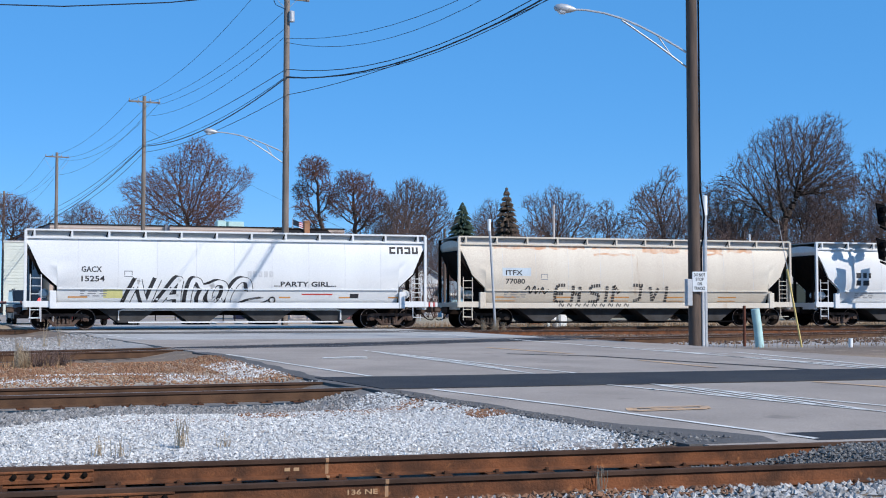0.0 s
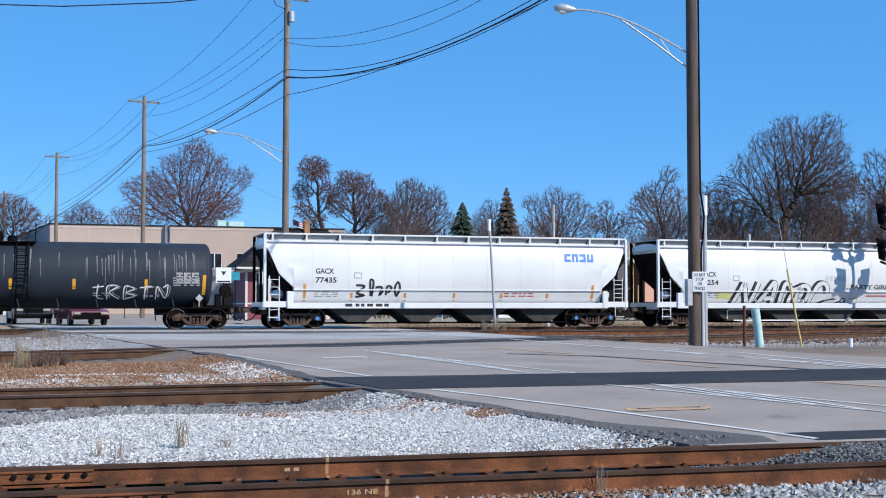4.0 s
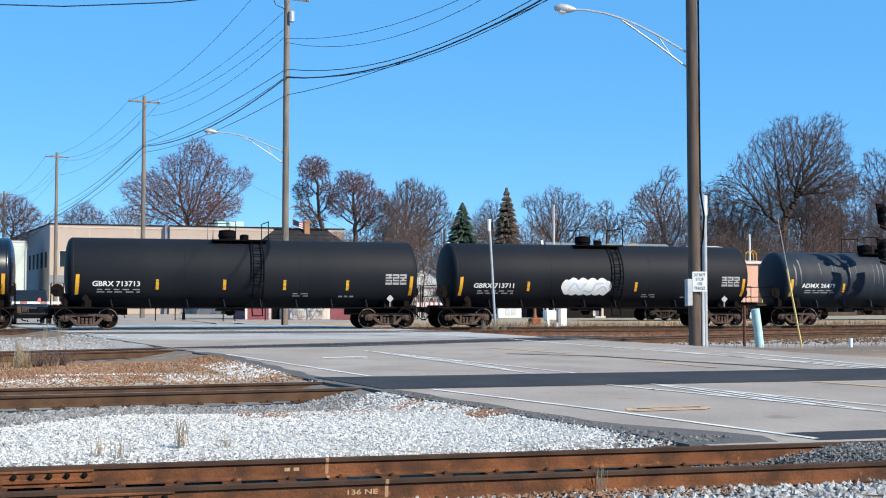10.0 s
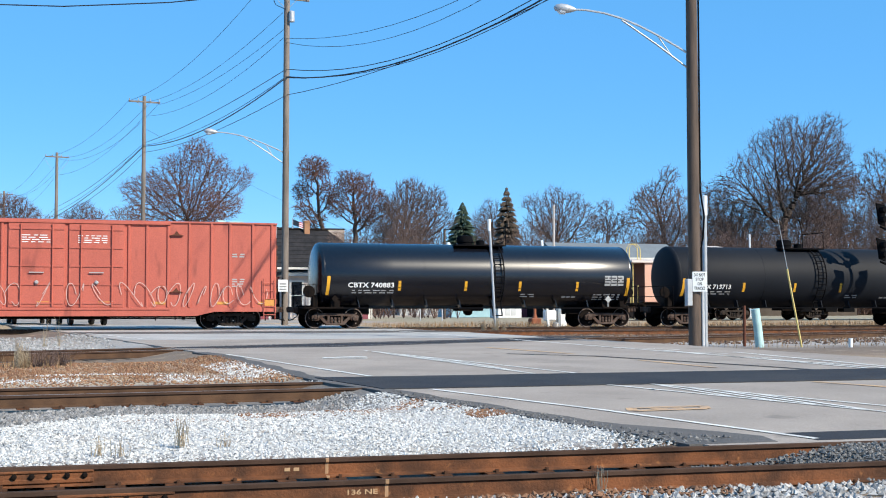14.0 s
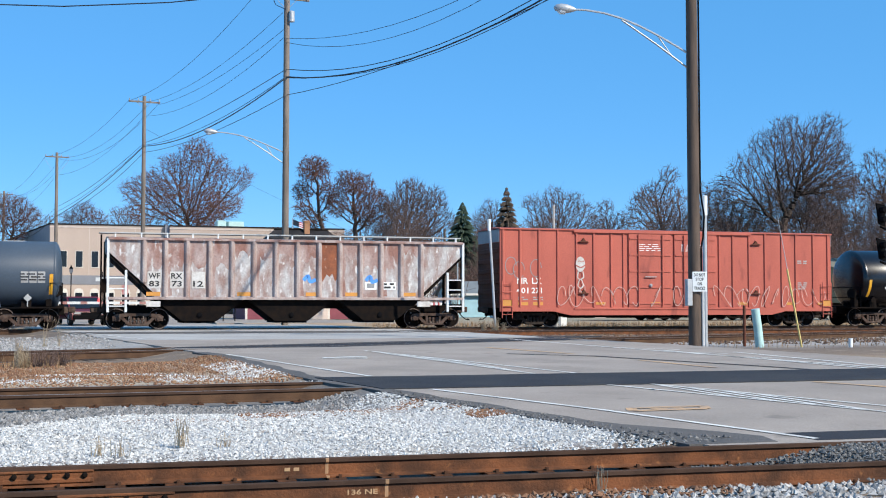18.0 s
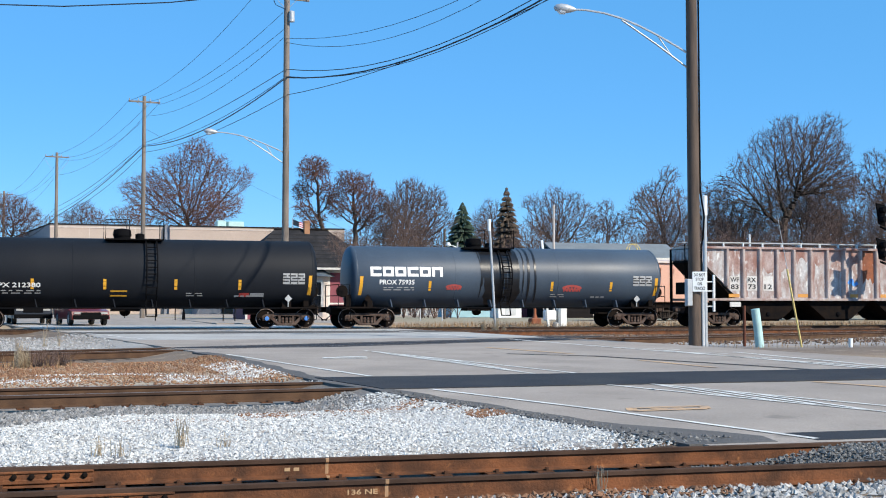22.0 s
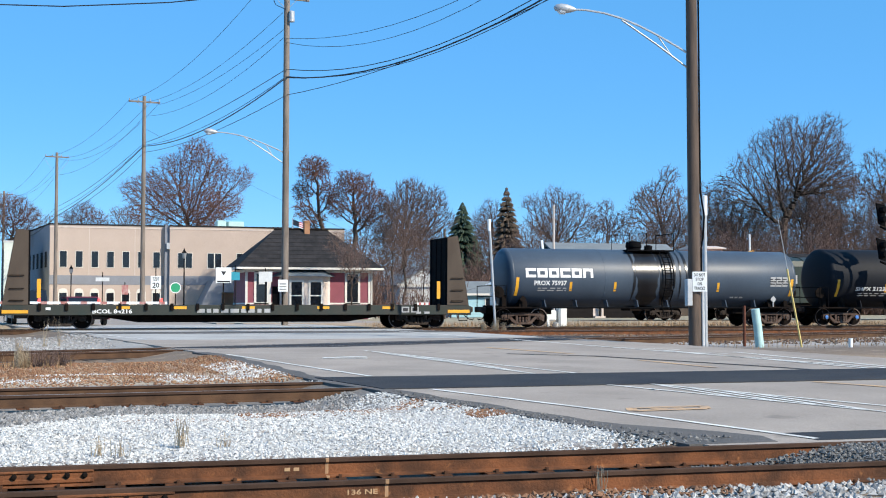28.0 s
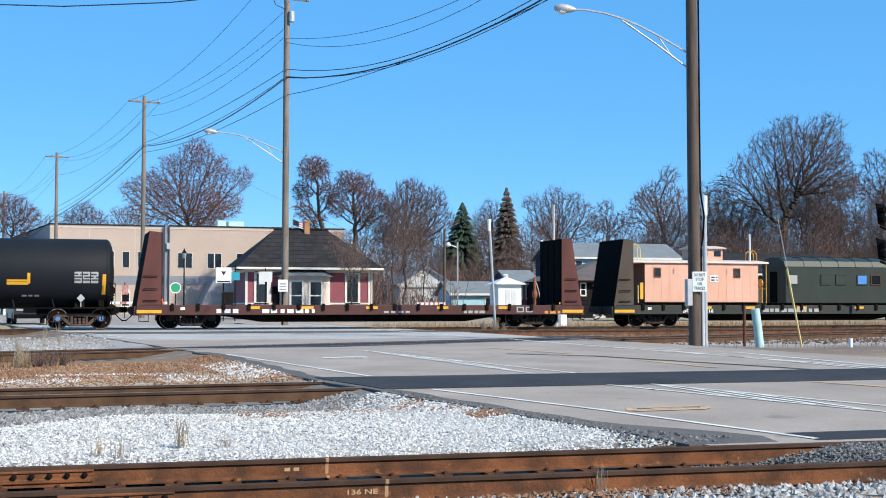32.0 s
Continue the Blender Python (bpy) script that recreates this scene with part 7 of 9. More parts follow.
# the trees that stand out one by one
TR, TO, TB = M["twig_red"], M["twig_oak"], M["twig"]
for seed, x, y, step, twig_of, droop, label, lobes in (
        (3, 20.5, 188, 0.62, TR, 0.15, "broad bare tree with a domed reddish-brown crown", ((0.4, 22.6, 2.3), (-2.2, 20.5, 2.3), (2.8, 20.3, 2.4), (7.3, 19.8, 1.7), (-5.4, 18.0, 2.4), (-8.2, 17.5, 1.6), (-3.1, 16.3, 3.3), (0.9, 15.6, 3.7), (4.9, 16.0, 2.3), (-7.0, 14.9, 2.1))),
        (5, 31.8, 147, 0.40, TR, 0.5, "crooked bare tree with drooping reddish twigs", ((-2.4, 16.8, 1.4), (-1.1, 17.0, 1.2), (-2.9, 14.4, 1.2), (-3.2, 12.1, 1.0), (-0.6, 14.1, 1.2), (-1.6, 11.2, 1.2))),
        (8, 34.3, 146.5, 0.40, TR, 0.5, "bare tree with a rounded drooping reddish crown", ((-0.5, 15.3, 1.5), (1.2, 15.0, 1.6), (2.8, 13.5, 1.3), (-1.5, 12.8, 1.4), (1.5, 12.2, 1.8), (4.4, 12.4, 1.0))),
        (13, 39.7, 144, 0.45, TB, -0.35, "upright bare tree with fanned pale twigs", ((1.4, 13.8, 2.0), (3.5, 12.9, 1.7), (-0.8, 12.1, 1.6), (1.5, 10.5, 2.8), (4.6, 10.9, 1.3), (-1.5, 9.5, 1.5))),
        (17, 64.5, 158, 0.55, TB, -0.3, "wide bare tree with pale upright branches", ((-3.8, 14.2, 1.3), (-0.1, 15.0, 1.6), (2.2, 14.4, 1.6), (4.3, 13.4, 1.3), (0.0, 12.2, 2.5), (-3.1, 11.8, 1.5), (3.6, 11.5, 1.8))),
        (19, 72.4, 160, 0.50, TB, -0.1, "small bare tree with thin pale branches", ((-0.1, 13.9, 1.3), (-1.1, 12.1, 1.3), (1.1, 11.9, 1.5))),
        (29, 78.0, 153, 0.50, TB, -0.1, "tall bare tree with layered grey-brown branches", ((-0.3, 17.9, 1.2), (-1.4, 15.5, 1.8), (-4.1, 14.1, 1.7), (1.3, 15.2, 1.7), (-1.6, 12.3, 2.4), (-5.7, 12.4, 1.4), (2.0, 12.1, 1.8))),
        (31, 84.3, 155, 0.55, TB, 0.0, "bare tree with grey-brown twigs", ((-0.3, 15.8, 1.6), (0.9, 13.6, 1.8), (-1.6, 12.4, 1.6))),
        (37, 54.6, 156, 0.55, TB, 0.0, "bare tree with brown twigs among the spruces", ((-0.1, 13.5, 1.2), (-1.4, 11.7, 1.4), (1.3, 11.6, 1.6), (0.2, 9.7, 1.9))),
        (41, -4.2, 179, 0.55, TR, 0.1, "small bare tree with a flat reddish crown", ((0.6, 13.3, 2.2), (-0.8, 13.8, 1.7), (2.4, 12.6, 1.7), (0.8, 11.1, 1.8))),
        (43, 6.4, 205, 0.55, TR, 0.1, "far bare tree with a low reddish crown", ((-0.1, 14.9, 1.9), (-1.9, 13.9, 1.7), (1.7, 13.9, 1.7))),
        (47, 11.8, 200, 0.55, TB, 0.0, "far bare tree with thin twigs", ((-0.4, 14.3, 1.7), (1.1, 13.2, 1.9))),
        (53, 81.3, 131, 0.52, TO, -0.05, "large spreading bare oak with heavy dark limbs", ((1.8, 21.2, 2.0), (6.1, 21.2, 2.2), (-1.9, 19.1, 1.9), (-4.7, 16.6, 1.8), (8.2, 19.1, 1.8), (-6.7, 14.2, 1.9), (1.4, 17.4, 3.3), (5.5, 15.9, 2.7), (-2.7, 13.7, 2.4), (8.9, 15.0, 1.8))),
        (59, 98.2, 136, 0.55, TO, 0.0, "bare oak with dark twisting limbs", ((-0.4, 18.8, 1.5), (2.3, 18.5, 2.1), (-1.8, 16.0, 1.6), (0.2, 14.6, 2.3)))):
    plant(grown_tree(seed, lobes, step * 0.72, twig_of, droop=droop, twigs=8 if twig_of is TR else 5 if twig_of is TB else 4), x, y, label=label)

# lesser trees, three kinds
SMALL = [grown_tree(67, ((0, 14.5, 2.6), (-2.4, 12.0, 2.2), (2.4, 12.4, 2.3), (0.3, 10.2, 2.8)), 0.62, TB, twigs=8, dense=0.8), grown_tree(71, ((0, 15.5, 2.0), (-1.0, 12.6, 1.9), (1.1, 12.0, 2.1), (0, 9.2, 2.2)), 0.62, TB, droop=-0.2, twigs=8, dense=0.8), grown_tree(79, ((0.2, 14.0, 2.2), (-1.8, 11.5, 2.2), (2.0, 11.0, 2.4), (-0.5, 8.6, 2.2), (1.2, 7.6, 1.8)), 0.62, TB, droop=0.1, twigs=8, dense=0.8)]
for kind, x, y, height, turn, wide in ((1, 26.6, 99, 9.0, 0, 0.8), (0, 20.24, 86.5, 6.2, 60, 0.95), (1, 29.5, 101, 8.0, 200, 0.8), (2, 31, 112, 10, 15, 1.0), (0, 78, 140, 15, 160, 0.9), (2, 70, 140, 12, 200, 1.0), (0, 88, 142, 16, 310, 1.0), (1, 93, 134, 16, 130, 0.9), (2, 100, 132, 15, 260, 1.0),
                                       (0, 57.5, 162, 13.5, 30, 0.9), (2, 47, 160, 12, 250, 0.9), (1, 43, 165, 12.5, 10, 0.9), (0, 68.5, 165, 13.5, 80, 0.9), (2, 53, 140, 10, 140, 1.0), (1, 48, 140, 10, 20, 1.0), (2, 68, 130, 9, 10, 1.0), (0, 74, 128, 9, 60, 1.1), (2, 80, 122, 9, 130, 1.1), (1, 87, 120, 10, 200, 1.1), (0, 62, 133, 8, 240, 1.1), (2, 92, 124, 11, 80, 1.1), (0, 86, 133, 15, 90, 1.2), (1, 90, 135, 16, 210, 1.2), (0, 96, 131, 15, 330, 1.2), (2, 101, 136, 17, 60, 1.2), (0, 82, 140, 14, 120, 1.2), (2, 73, 146, 13, 40, 1.2), (1, 66, 148, 12, 100, 1.2), (0, 56, 145, 11, 160, 1.2), (1, 40, 147, 11, 300, 1.1), (2, 34, 140, 9, 0, 1.2), (0, 90, 139, 19, 40, 1.0), (2, 95, 141, 18, 170, 1.1), (0, 79, 137, 14, 250, 1.1), (2, 76, 134, 12, 300, 1.1), (0, 104, 138, 18, 20, 1.1),
                                       (2, 37, 152, 13, 70, 1.0), (0, 30, 150, 11, 10, 0.9), (2, 25.5, 150, 10, 120, 0.9), (1, 45, 150, 11, 190, 1.0), (2, 60, 150, 11.5, 280, 1.0), (0, 50.5, 158, 12, 200, 0.9), (2, 71, 152, 12.5, 110, 1.0), (0, 82, 150, 14, 330, 1.0), (2, 15, 195, 15, 50, 1.1), (0, 24.5, 195, 16, 150, 1.0), (2, 27, 190, 13, 220, 1.0), (1, 1, 200, 14, 0, 1.1), (2, 84, 127, 12, 20, 1.1), (1, 97, 126, 13, 310, 1.1)):
    plant(SMALL[kind], x, y, height / 17, turn, wide)


def conifer(x, y, height, material, label, seed, wide=0.2):
    rng = random.Random(seed)
    t = thing("conifer", label, "tree", (x, y, ground_z(y) - 0.1))
    part("trunk", Mesh().tube([(0, 0, 0), (0, 0, height)], 0.2, 8, 0.02), M["bark"], t)
    ms = Mesh()
    for _ in range(1700):
        h = round(rng.random() ** 0.8 * 22 + rng.gauss(0, 0.18)) / 22 + rng.gauss(0, 0.008)
        h = min(0.995, max(0, h))
        z = height * (0.10 + 0.89 * h)
        reach = height * wide * (1 - h) ** 0.85 * rng.uniform(0.4, 1.12) + 0.15
        a = rng.uniform(0, 6.283)
        c, s = math.cos(a), math.sin(a)
        w = 0.16 + 0.22 * (1 - h)
        p0, p1 = Vector((c * reach * 0.25, s * reach * 0.25, z + reach * 0.12)), Vector((c * reach, s * reach, z - reach * 0.22))
        u = Vector((-s, c, 0)) * w
        m = p0.lerp(p1, 0.55)
        ms.add([p0, m + u + Vector((0, 0, -0.1)), p1, m - u + Vector((0, 0, -0.1)), m + Vector((0, 0, 0.14))], [(0, 1, 4), (1, 2, 4), (2, 3, 4), (3, 0, 4)])
    part("crown", ms, material, t)


conifer(49.6, 152.1, 13.9, M["needle"], "dark green spruce tree with open tiers", 4, 0.37)
conifer(54.8, 150.5, 15.8, M["needle_brown"], "browned narrow spruce tree", 8, 0.25)


# thickets and far woods
def brush(name, n, x0, x1, y0, y1, h0, h1, label, seed, material):
    rng = random.Random(seed)
    ms = Mesh()
    for _ in range(n):
        x, y = rng.uniform(x0, x1), rng.uniform(y0, y1)
        z = ground_z(y)
        h = rng.uniform(h0, h1)
        p = Vector((x, y, z))
        for k in range(rng.choice((3, 4, 5))):
            d = Vector((rng.gauss(0, 0.3), rng.gauss(0, 0.3), 1)).normalized()
            q = p + d * h * rng.uniform(0.6, 1)
            m = p.lerp(q, 0.5) + Vector((rng.gauss(0, 0.15), rng.gauss(0, 0.15), 0)) * h * 0.3
            ms.tube([p, m, q], 0.028, 3, 0.012)
            for j in range(4):
                b = p.lerp(q, rng.uniform(0.35, 0.95))
                ms.tube([b, b + Vector((rng.gauss(0, 0.3), rng.gauss(0, 0.3), rng.uniform(0.1, 0.5))) * h * 0.4], 0.016, 3, 0.008)
    ob = part(name, ms, material)
    tagged(ob, label, "brush", kind="stuff")


M["brush"] = mat("reddish_brush_stems", (0.115, 0.070, 0.056), 0.9, col2=(0.16, 0.092, 0.07), scale=0.3, fine=5, amount=0.9, bump=0)
brush("thicket", 900, 24, 70, 126, 150, 3.5, 8.0, "dense leafless reddish brush behind the houses", 3, M["brush"])
brush("thicket", 2000, 66, 112, 120, 146, 5.0, 12.0, "dense leafless woodland edge behind the display cars", 5, M["brush"])
brush("thicket", 40, 22.5, 31, 95, 104, 1.5, 3.5, "tangle of bare shrubs beside the depot", 6, M["brush"])
brush("thicket", 320, 73, 96, 118, 128, 2.5, 6.0, "tangled reddish brush under the big oak", 15, M["brush"])
brush("far_woods", 700, 0, 190, 200, 250, 7, 12.5, "distant line of leafless woods", 7, M["brush"])


def grass(name, n, region, h, label, seed, material):
    rng = np.random.RandomState(seed)
    ms = Mesh()
    for _ in range(n):
        q = region(rng.rand(), rng.rand())
        if q is None:
            continue
        z = ground_z(q[1], q[0])
        a, b, hh = rng.uniform(0, 6.28), rng.uniform(-0.35, 0.35), h * rng.uniform(0.45, 1.2)
        dx, dy = 0.008 * math.cos(a), 0.008 * math.sin(a)
        w = 1 + h * 1.5
        ms.add([(q[0] - dx * w, q[1] - dy * w, z), (q[0] + dx * w, q[1] + dy * w, z), (q[0] + b * hh * math.cos(a + 1), q[1] + b * hh * math.sin(a + 1), z + hh)], [(0, 1, 2)])
    tagged(part(name, ms, material), label, "grass", kind="stuff")


grass("dry_grass", 9000, rect(17, 62, 61.5, 70), 0.30, "dry straw-coloured grass bank beyond the main track", 1, M["straw"])
grass("dry_grass", 7000, rect(-3.5, 4.3, 24.8, 32, lambda x, y: off_road(x, y) and noise.noise((x * 0.6, y * 0.5, 5)) > -0.1), 0.07, "flattened brown grass between the tracks", 2, M["leaf_litter"])
grass("dry_grass", 160, rect(-1.4, 0.7, 29.2, 31.0), 0.26, "tall dry weeds along the rails", 3, M["straw"])
brush_low = [(-0.05, 29.9), (0.2, 30.1), (0.45, 30.3)]
for k, (bx, by) in enumerate(brush_low):
    bush = Mesh()
    rb = random.Random(60 + k)
    for _ in range(70):
        p = Vector((bx + rb.gauss(0, 0.06), by + rb.gauss(0, 0.06), ground_z(by)))
        bush.tube([p, p + Vector((rb.gauss(0, 0.16), rb.gauss(0, 0.16), rb.uniform(0.15, 0.42)))], 0.006, 3, 0.003)
    tagged(part("dead_bush", bush, M["twig"]), "small dead brown bush by the slanting rails", "bush", group="dead bushes by the rails")
grass("dry_grass", 2500, rect(20.5, 50, 36.5, 50), 0.2, "thin dry weeds in the side tracks", 4, M["straw"])


def weed(x, y, h, n, seed):
    rng = random.Random(seed)
    z = ground_z(y)
    ms = Mesh()
    for _ in range(n):
        a, r = rng.uniform(0, 6.28), rng.uniform(0, 0.10)
        p = Vector((x + r * math.cos(a), y + r * math.sin(a), z))
        q = p + Vector((rng.gauss(0, 0.09), rng.gauss(0, 0.09), rng.uniform(0.5, 1.1))) * h
        ms.tube([p, p.lerp(q, 0.6) + Vector((rng.gauss(0, 0.015), 0, 0)), q], 0.0045, 3, 0.002)
    tagged(part("weed_clump", ms, M["straw_pale"]), "small tuft of dry straw weeds in the gravel", "weed", group="weeds in the gravel")


for i, a in enumerate(((1.5, 14.5, 0.34, 26), (0.6, 13.95, 0.2, 18), (0.8, 13.85, 0.2, 14), (1.95, 14.4, 0.15, 14), (-0.42, 29.6, 0.58, 110), (-0.28, 29.8, 0.4, 60), (0.15, 43, 0.9, 14), (0.6, 43.5, 0.9, 12), (18.9, 53.3, 0.7, 120), (19.3, 53.4, 0.5, 90), (18.3, 53.2, 0.6, 120), (18.7, 53.0, 0.5, 90), (4.9, 11.0, 0.25, 14))):
    weed(*a, 30 + i)


# ---- office building beyond the road ----
def window(parent, x, y, z0, z1, w, frame=0.06, material=None):
    """A window unit proud of a wall that faces -y."""
    f = part("window", Mesh().box(x - w / 2 - frame, x + w / 2 + frame, y - 0.05, y + 0.1, z0 - frame, z0).box(x - w / 2 - frame, x + w / 2 + frame, y - 0.05, y + 0.1, z1, z1 + frame).box(x - w / 2 - frame, x - w / 2, y - 0.05, y + 0.1, z0, z1).box(x + w / 2, x + w / 2 + frame, y - 0.05, y + 0.1, z0, z1), material or M["trim"], parent)
    part("pane", B(x - w / 2, x + w / 2, y - 0.02, y + 0.02, z0, z1), M["glass"], f)
    return f


def office_building():
    o = thing("office_building", "two-storey beige office building with a grey band and flat roof", "building", pose(1.0, 161.9, 0.3, 0, 0, 2.0))
    H = 10.75
    part("wall", Mesh().prism([(0, 0), (14, 0), (14, 40), (-4.3, 40)], 0, H, "z"), M["stucco"], o, "beige panelled wall")
    part("wall", B(14.0, 36, -0.9, 26, 0, H - 0.05), M["stucco"], o, "beige panelled wall")
    # Dark grey column standing for the shaded side of the projecting wing.
    part("pilaster", B(13.45, 14.15, -0.55, 0.02, 0, H + 0.1), M["band"], o, "column coloured dark for the shaded wall step")
    for x0, x1, y in ((-0.06, 14.0, -0.06), (13.95, 36.1, -0.96)):
        part("parapet_cap", B(x0, x1, y, y + 0.4, H - 0.05, H + 0.12), M["shingle"], o)
        part("cornice", B(x0, x1, y + 0.01, y + 0.1, H - 0.38, H - 0.22), M["pale_roof"], o)
        part("wall_band", B(x0 + 0.02, x1 - 0.04, y + 0.02, y + 0.3, 3.55, 4.65), M["band"], o, "slate grey wall band")
    part("parapet_cap", Mesh().prism([(-0.08, 0), (0.3, 0), (-4.0, 40), (-4.38, 40)], H - 0.05, H + 0.12, "z"), M["shingle"], o)
    # Full-height grey panel over the beige side, its shade put into the colour.
    part("wall_band", Mesh().prism([(-0.05, 0.02), (0.1, 0.02), (-4.2, 39.9), (-4.35, 39.9)], 0, H - 0.06, "z"), M["band"], o, "side wall coloured grey for its shade")
    # Side windows are matt dark panels, so that they mirror no sky.
    for i in range(11):
        ya = 2 + i * 3.4
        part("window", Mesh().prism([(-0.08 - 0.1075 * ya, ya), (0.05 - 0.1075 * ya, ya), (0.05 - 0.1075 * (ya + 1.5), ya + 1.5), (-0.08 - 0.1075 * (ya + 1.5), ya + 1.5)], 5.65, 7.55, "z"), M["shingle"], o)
    for k in range(7):
        x = 1.55 + k * 1.83
        window(o, x, 0, 5.65, 7.55, 0.78)
    for k in range(7):
        x = 1.55 + k * 1.83
        w = window(o, x, 0, 1.0, 2.55, 0.85, 0.12)
        part("window_arch", Mesh().prism([(x - 0.55, 2.66), (x + 0.55, 2.66), (x + 0.45, 2.95), (x + 0.2, 3.08), (x - 0.2, 3.08), (x - 0.45, 2.95)], -0.05, 0.02), M["trim"], w)
    for k in (15.4, 16.3, 19.0, 19.9, 22.6, 23.5):
        window(o, k, -0.9, 5.65, 7.45, 0.78)
    part("panel_joint", Mesh().box(4.5, 4.56, -0.008, 0.02, 4.7, H - 0.4).box(9.9, 9.96, -0.008, 0.02, 4.7, H - 0.4), M["pale_roof"], o)
    # entrance canopy with a sloped grey side
    part("canopy", Mesh().prism([(16.6, 0.0), (18.6, 4.0), (23.6, 4.0), (23.6, 2.6), (19.6, 2.6), (19.6, 0.0)], -5.5, -0.9), M["band"], o, "grey entrance canopy")
    part("roof_unit", Mesh().box(20.6, 21.7, 4, 6, H, H + 1.15, c=0.05).box(22.0, 24.0, 4, 6, H, H + 1.05, c=0.05), M["teal_post"], o, "pale rooftop air unit")
    part("wall_lamp", B(13.6, 14.0, -0.95, -0.55, 7.9, 8.7, c=0.05), M["galv"], o)
    return o


office_building()


# ---- depot ----
def depot():
    d = thing("depot", "small barn-red railway depot with a dark hipped roof", "building", (12.9, 89.6, 0.28))
    part("wall", B(0.75, 9.6, 0.9, 6.8, 0, 3.5), M["depot_red"], d, "barn red siding")
    part("wall_base", B(0.72, 9.63, 0.87, 6.83, 0, 1.05), M["depot_red"], d)
    for z0, z1, m in ((1.05, 1.16, "trim"), (3.3, 3.52, "trim")):
        part("trim_board", B(0.70, 9.65, 0.85, 6.85, z0, z1), M[m], d)
    for x in (0.70, 2.35, 6.55, 9.5):
        part("corner_board", B(x, x + 0.16, 0.84, 0.95, 0, 3.4), M["trim"], d)
    e = 3.62
    part("roof", Mesh().add([(0, 0, e), (10.4, 0, e), (10.4, 7.7, e), (0, 7.7, e), (3.3, 3.85, 6.5), (7.1, 3.85, 6.5)], [(0, 1, 5, 4), (1, 2, 5), (2, 3, 4, 5), (3, 0, 4), (3, 2, 1, 0)]), M["shingle"], d, "dark shingled hipped roof")
    for k in range(9):
        z, f = e + 0.3 * k + 0.05, (0.3 * k + 0.05) / 2.88
        part("shingle_course", B(3.3 * f, 10.4 - 3.3 * f, 3.85 * f - 0.02, 3.85 * f + 0.10, z, z + 0.03), M["shingle"], d)
    part("eave_fascia", Mesh().box(0, 10.4, -0.04, 0.03, e - 0.14, e + 0.01).box(-0.03, 0.04, 0, 7.7, e - 0.14, e + 0.01).box(10.36, 10.43, 0, 7.7, e - 0.14, e + 0.01), M["trim"], d)
    part("roof_ridge", B(3.2, 7.2, 3.75, 3.95, 6.46, 6.54), M["steel_dark"], d)
    part("chimney", Mesh().box(5.35, 5.75, 3.4, 3.9, 6.0, 7.15, c=0.02).box(5.31, 5.79, 3.36, 3.94, 7.02, 7.1), M["brick"], d, "orange brick chimney")
    # bay with its own roof
    part("bay", Mesh().prism([(3.1, 0.9), (3.7, 0.0), (6.0, 0.0), (6.6, 0.9)], 0, 3.0, "z"), M["pale_roof"], d, "cream bay with windows")
    part("bay_roof", Mesh().add([(2.6, 0.9, 3.0), (3.4, -0.5, 3.0), (6.3, -0.5, 3.0), (7.1, 0.9, 3.0), (3.5, 0.9, 3.55), (6.2, 0.9, 3.55)], [(0, 1, 2, 3), (0, 1, 4), (1, 2, 5, 4), (2, 3, 5), (0, 4, 5, 3)]), M["grey_roof"], d)
    for x in (4.15, 5.5):
        w = window(d, x, 0.0, 0.75, 2.6, 0.75, 0.14)
        part("glazing_bar", B(x - 0.38, x + 0.38, -0.04, 0.0, 1.62, 1.70), M["trim"], w)
    for x, ww in ((1.85, 0.75), (8.35, 0.8)):
        window(d, x, 0.9, 1.2, 3.2, ww, 0.16)
    part("door", B(2.6, 3.1, 0.84, 0.9, 0, 2.3), M["black"], d)
    part("notice", B(1.65, 2.1, 0.82, 0.86, 2.45, 3.15), M["pale_wall"], d)
    part("downpipe", Mesh().tube([(9.75, 0.85, 0), (9.75, 0.85, 3.5)], 0.05, 6), M["trim"], d)
    return d


depot()


def flag():
    z = ground_z(99)
    f = thing("flagpole", "white flagpole with a small striped flag behind the depot", "flagpole", (18.5, 99, z))
    part("pole", Mesh().tube([(0, 0, 0), (0, 0, 7.75)], 0.05, 8, 0.03), M["galv"], f)
    cloth = part("flag", Mesh().prism([(0.04, 7.65), (0.5, 7.45), (0.5, 7.05), (0.04, 7.2)], -0.012, 0.012), M["car_dark"], f, "dark blue corner of the flag")
    for k in range(6):
        part("stripe", Mesh().prism([(0.5, 7.40 - k * 0.08), (1.15, 7.2 - k * 0.08), (1.15, 7.27 - k * 0.08), (0.5, 7.47 - k * 0.08)], -0.01, 0.01), M["red"] if k % 2 == 0 else M["sign_white"], cloth)


flag()


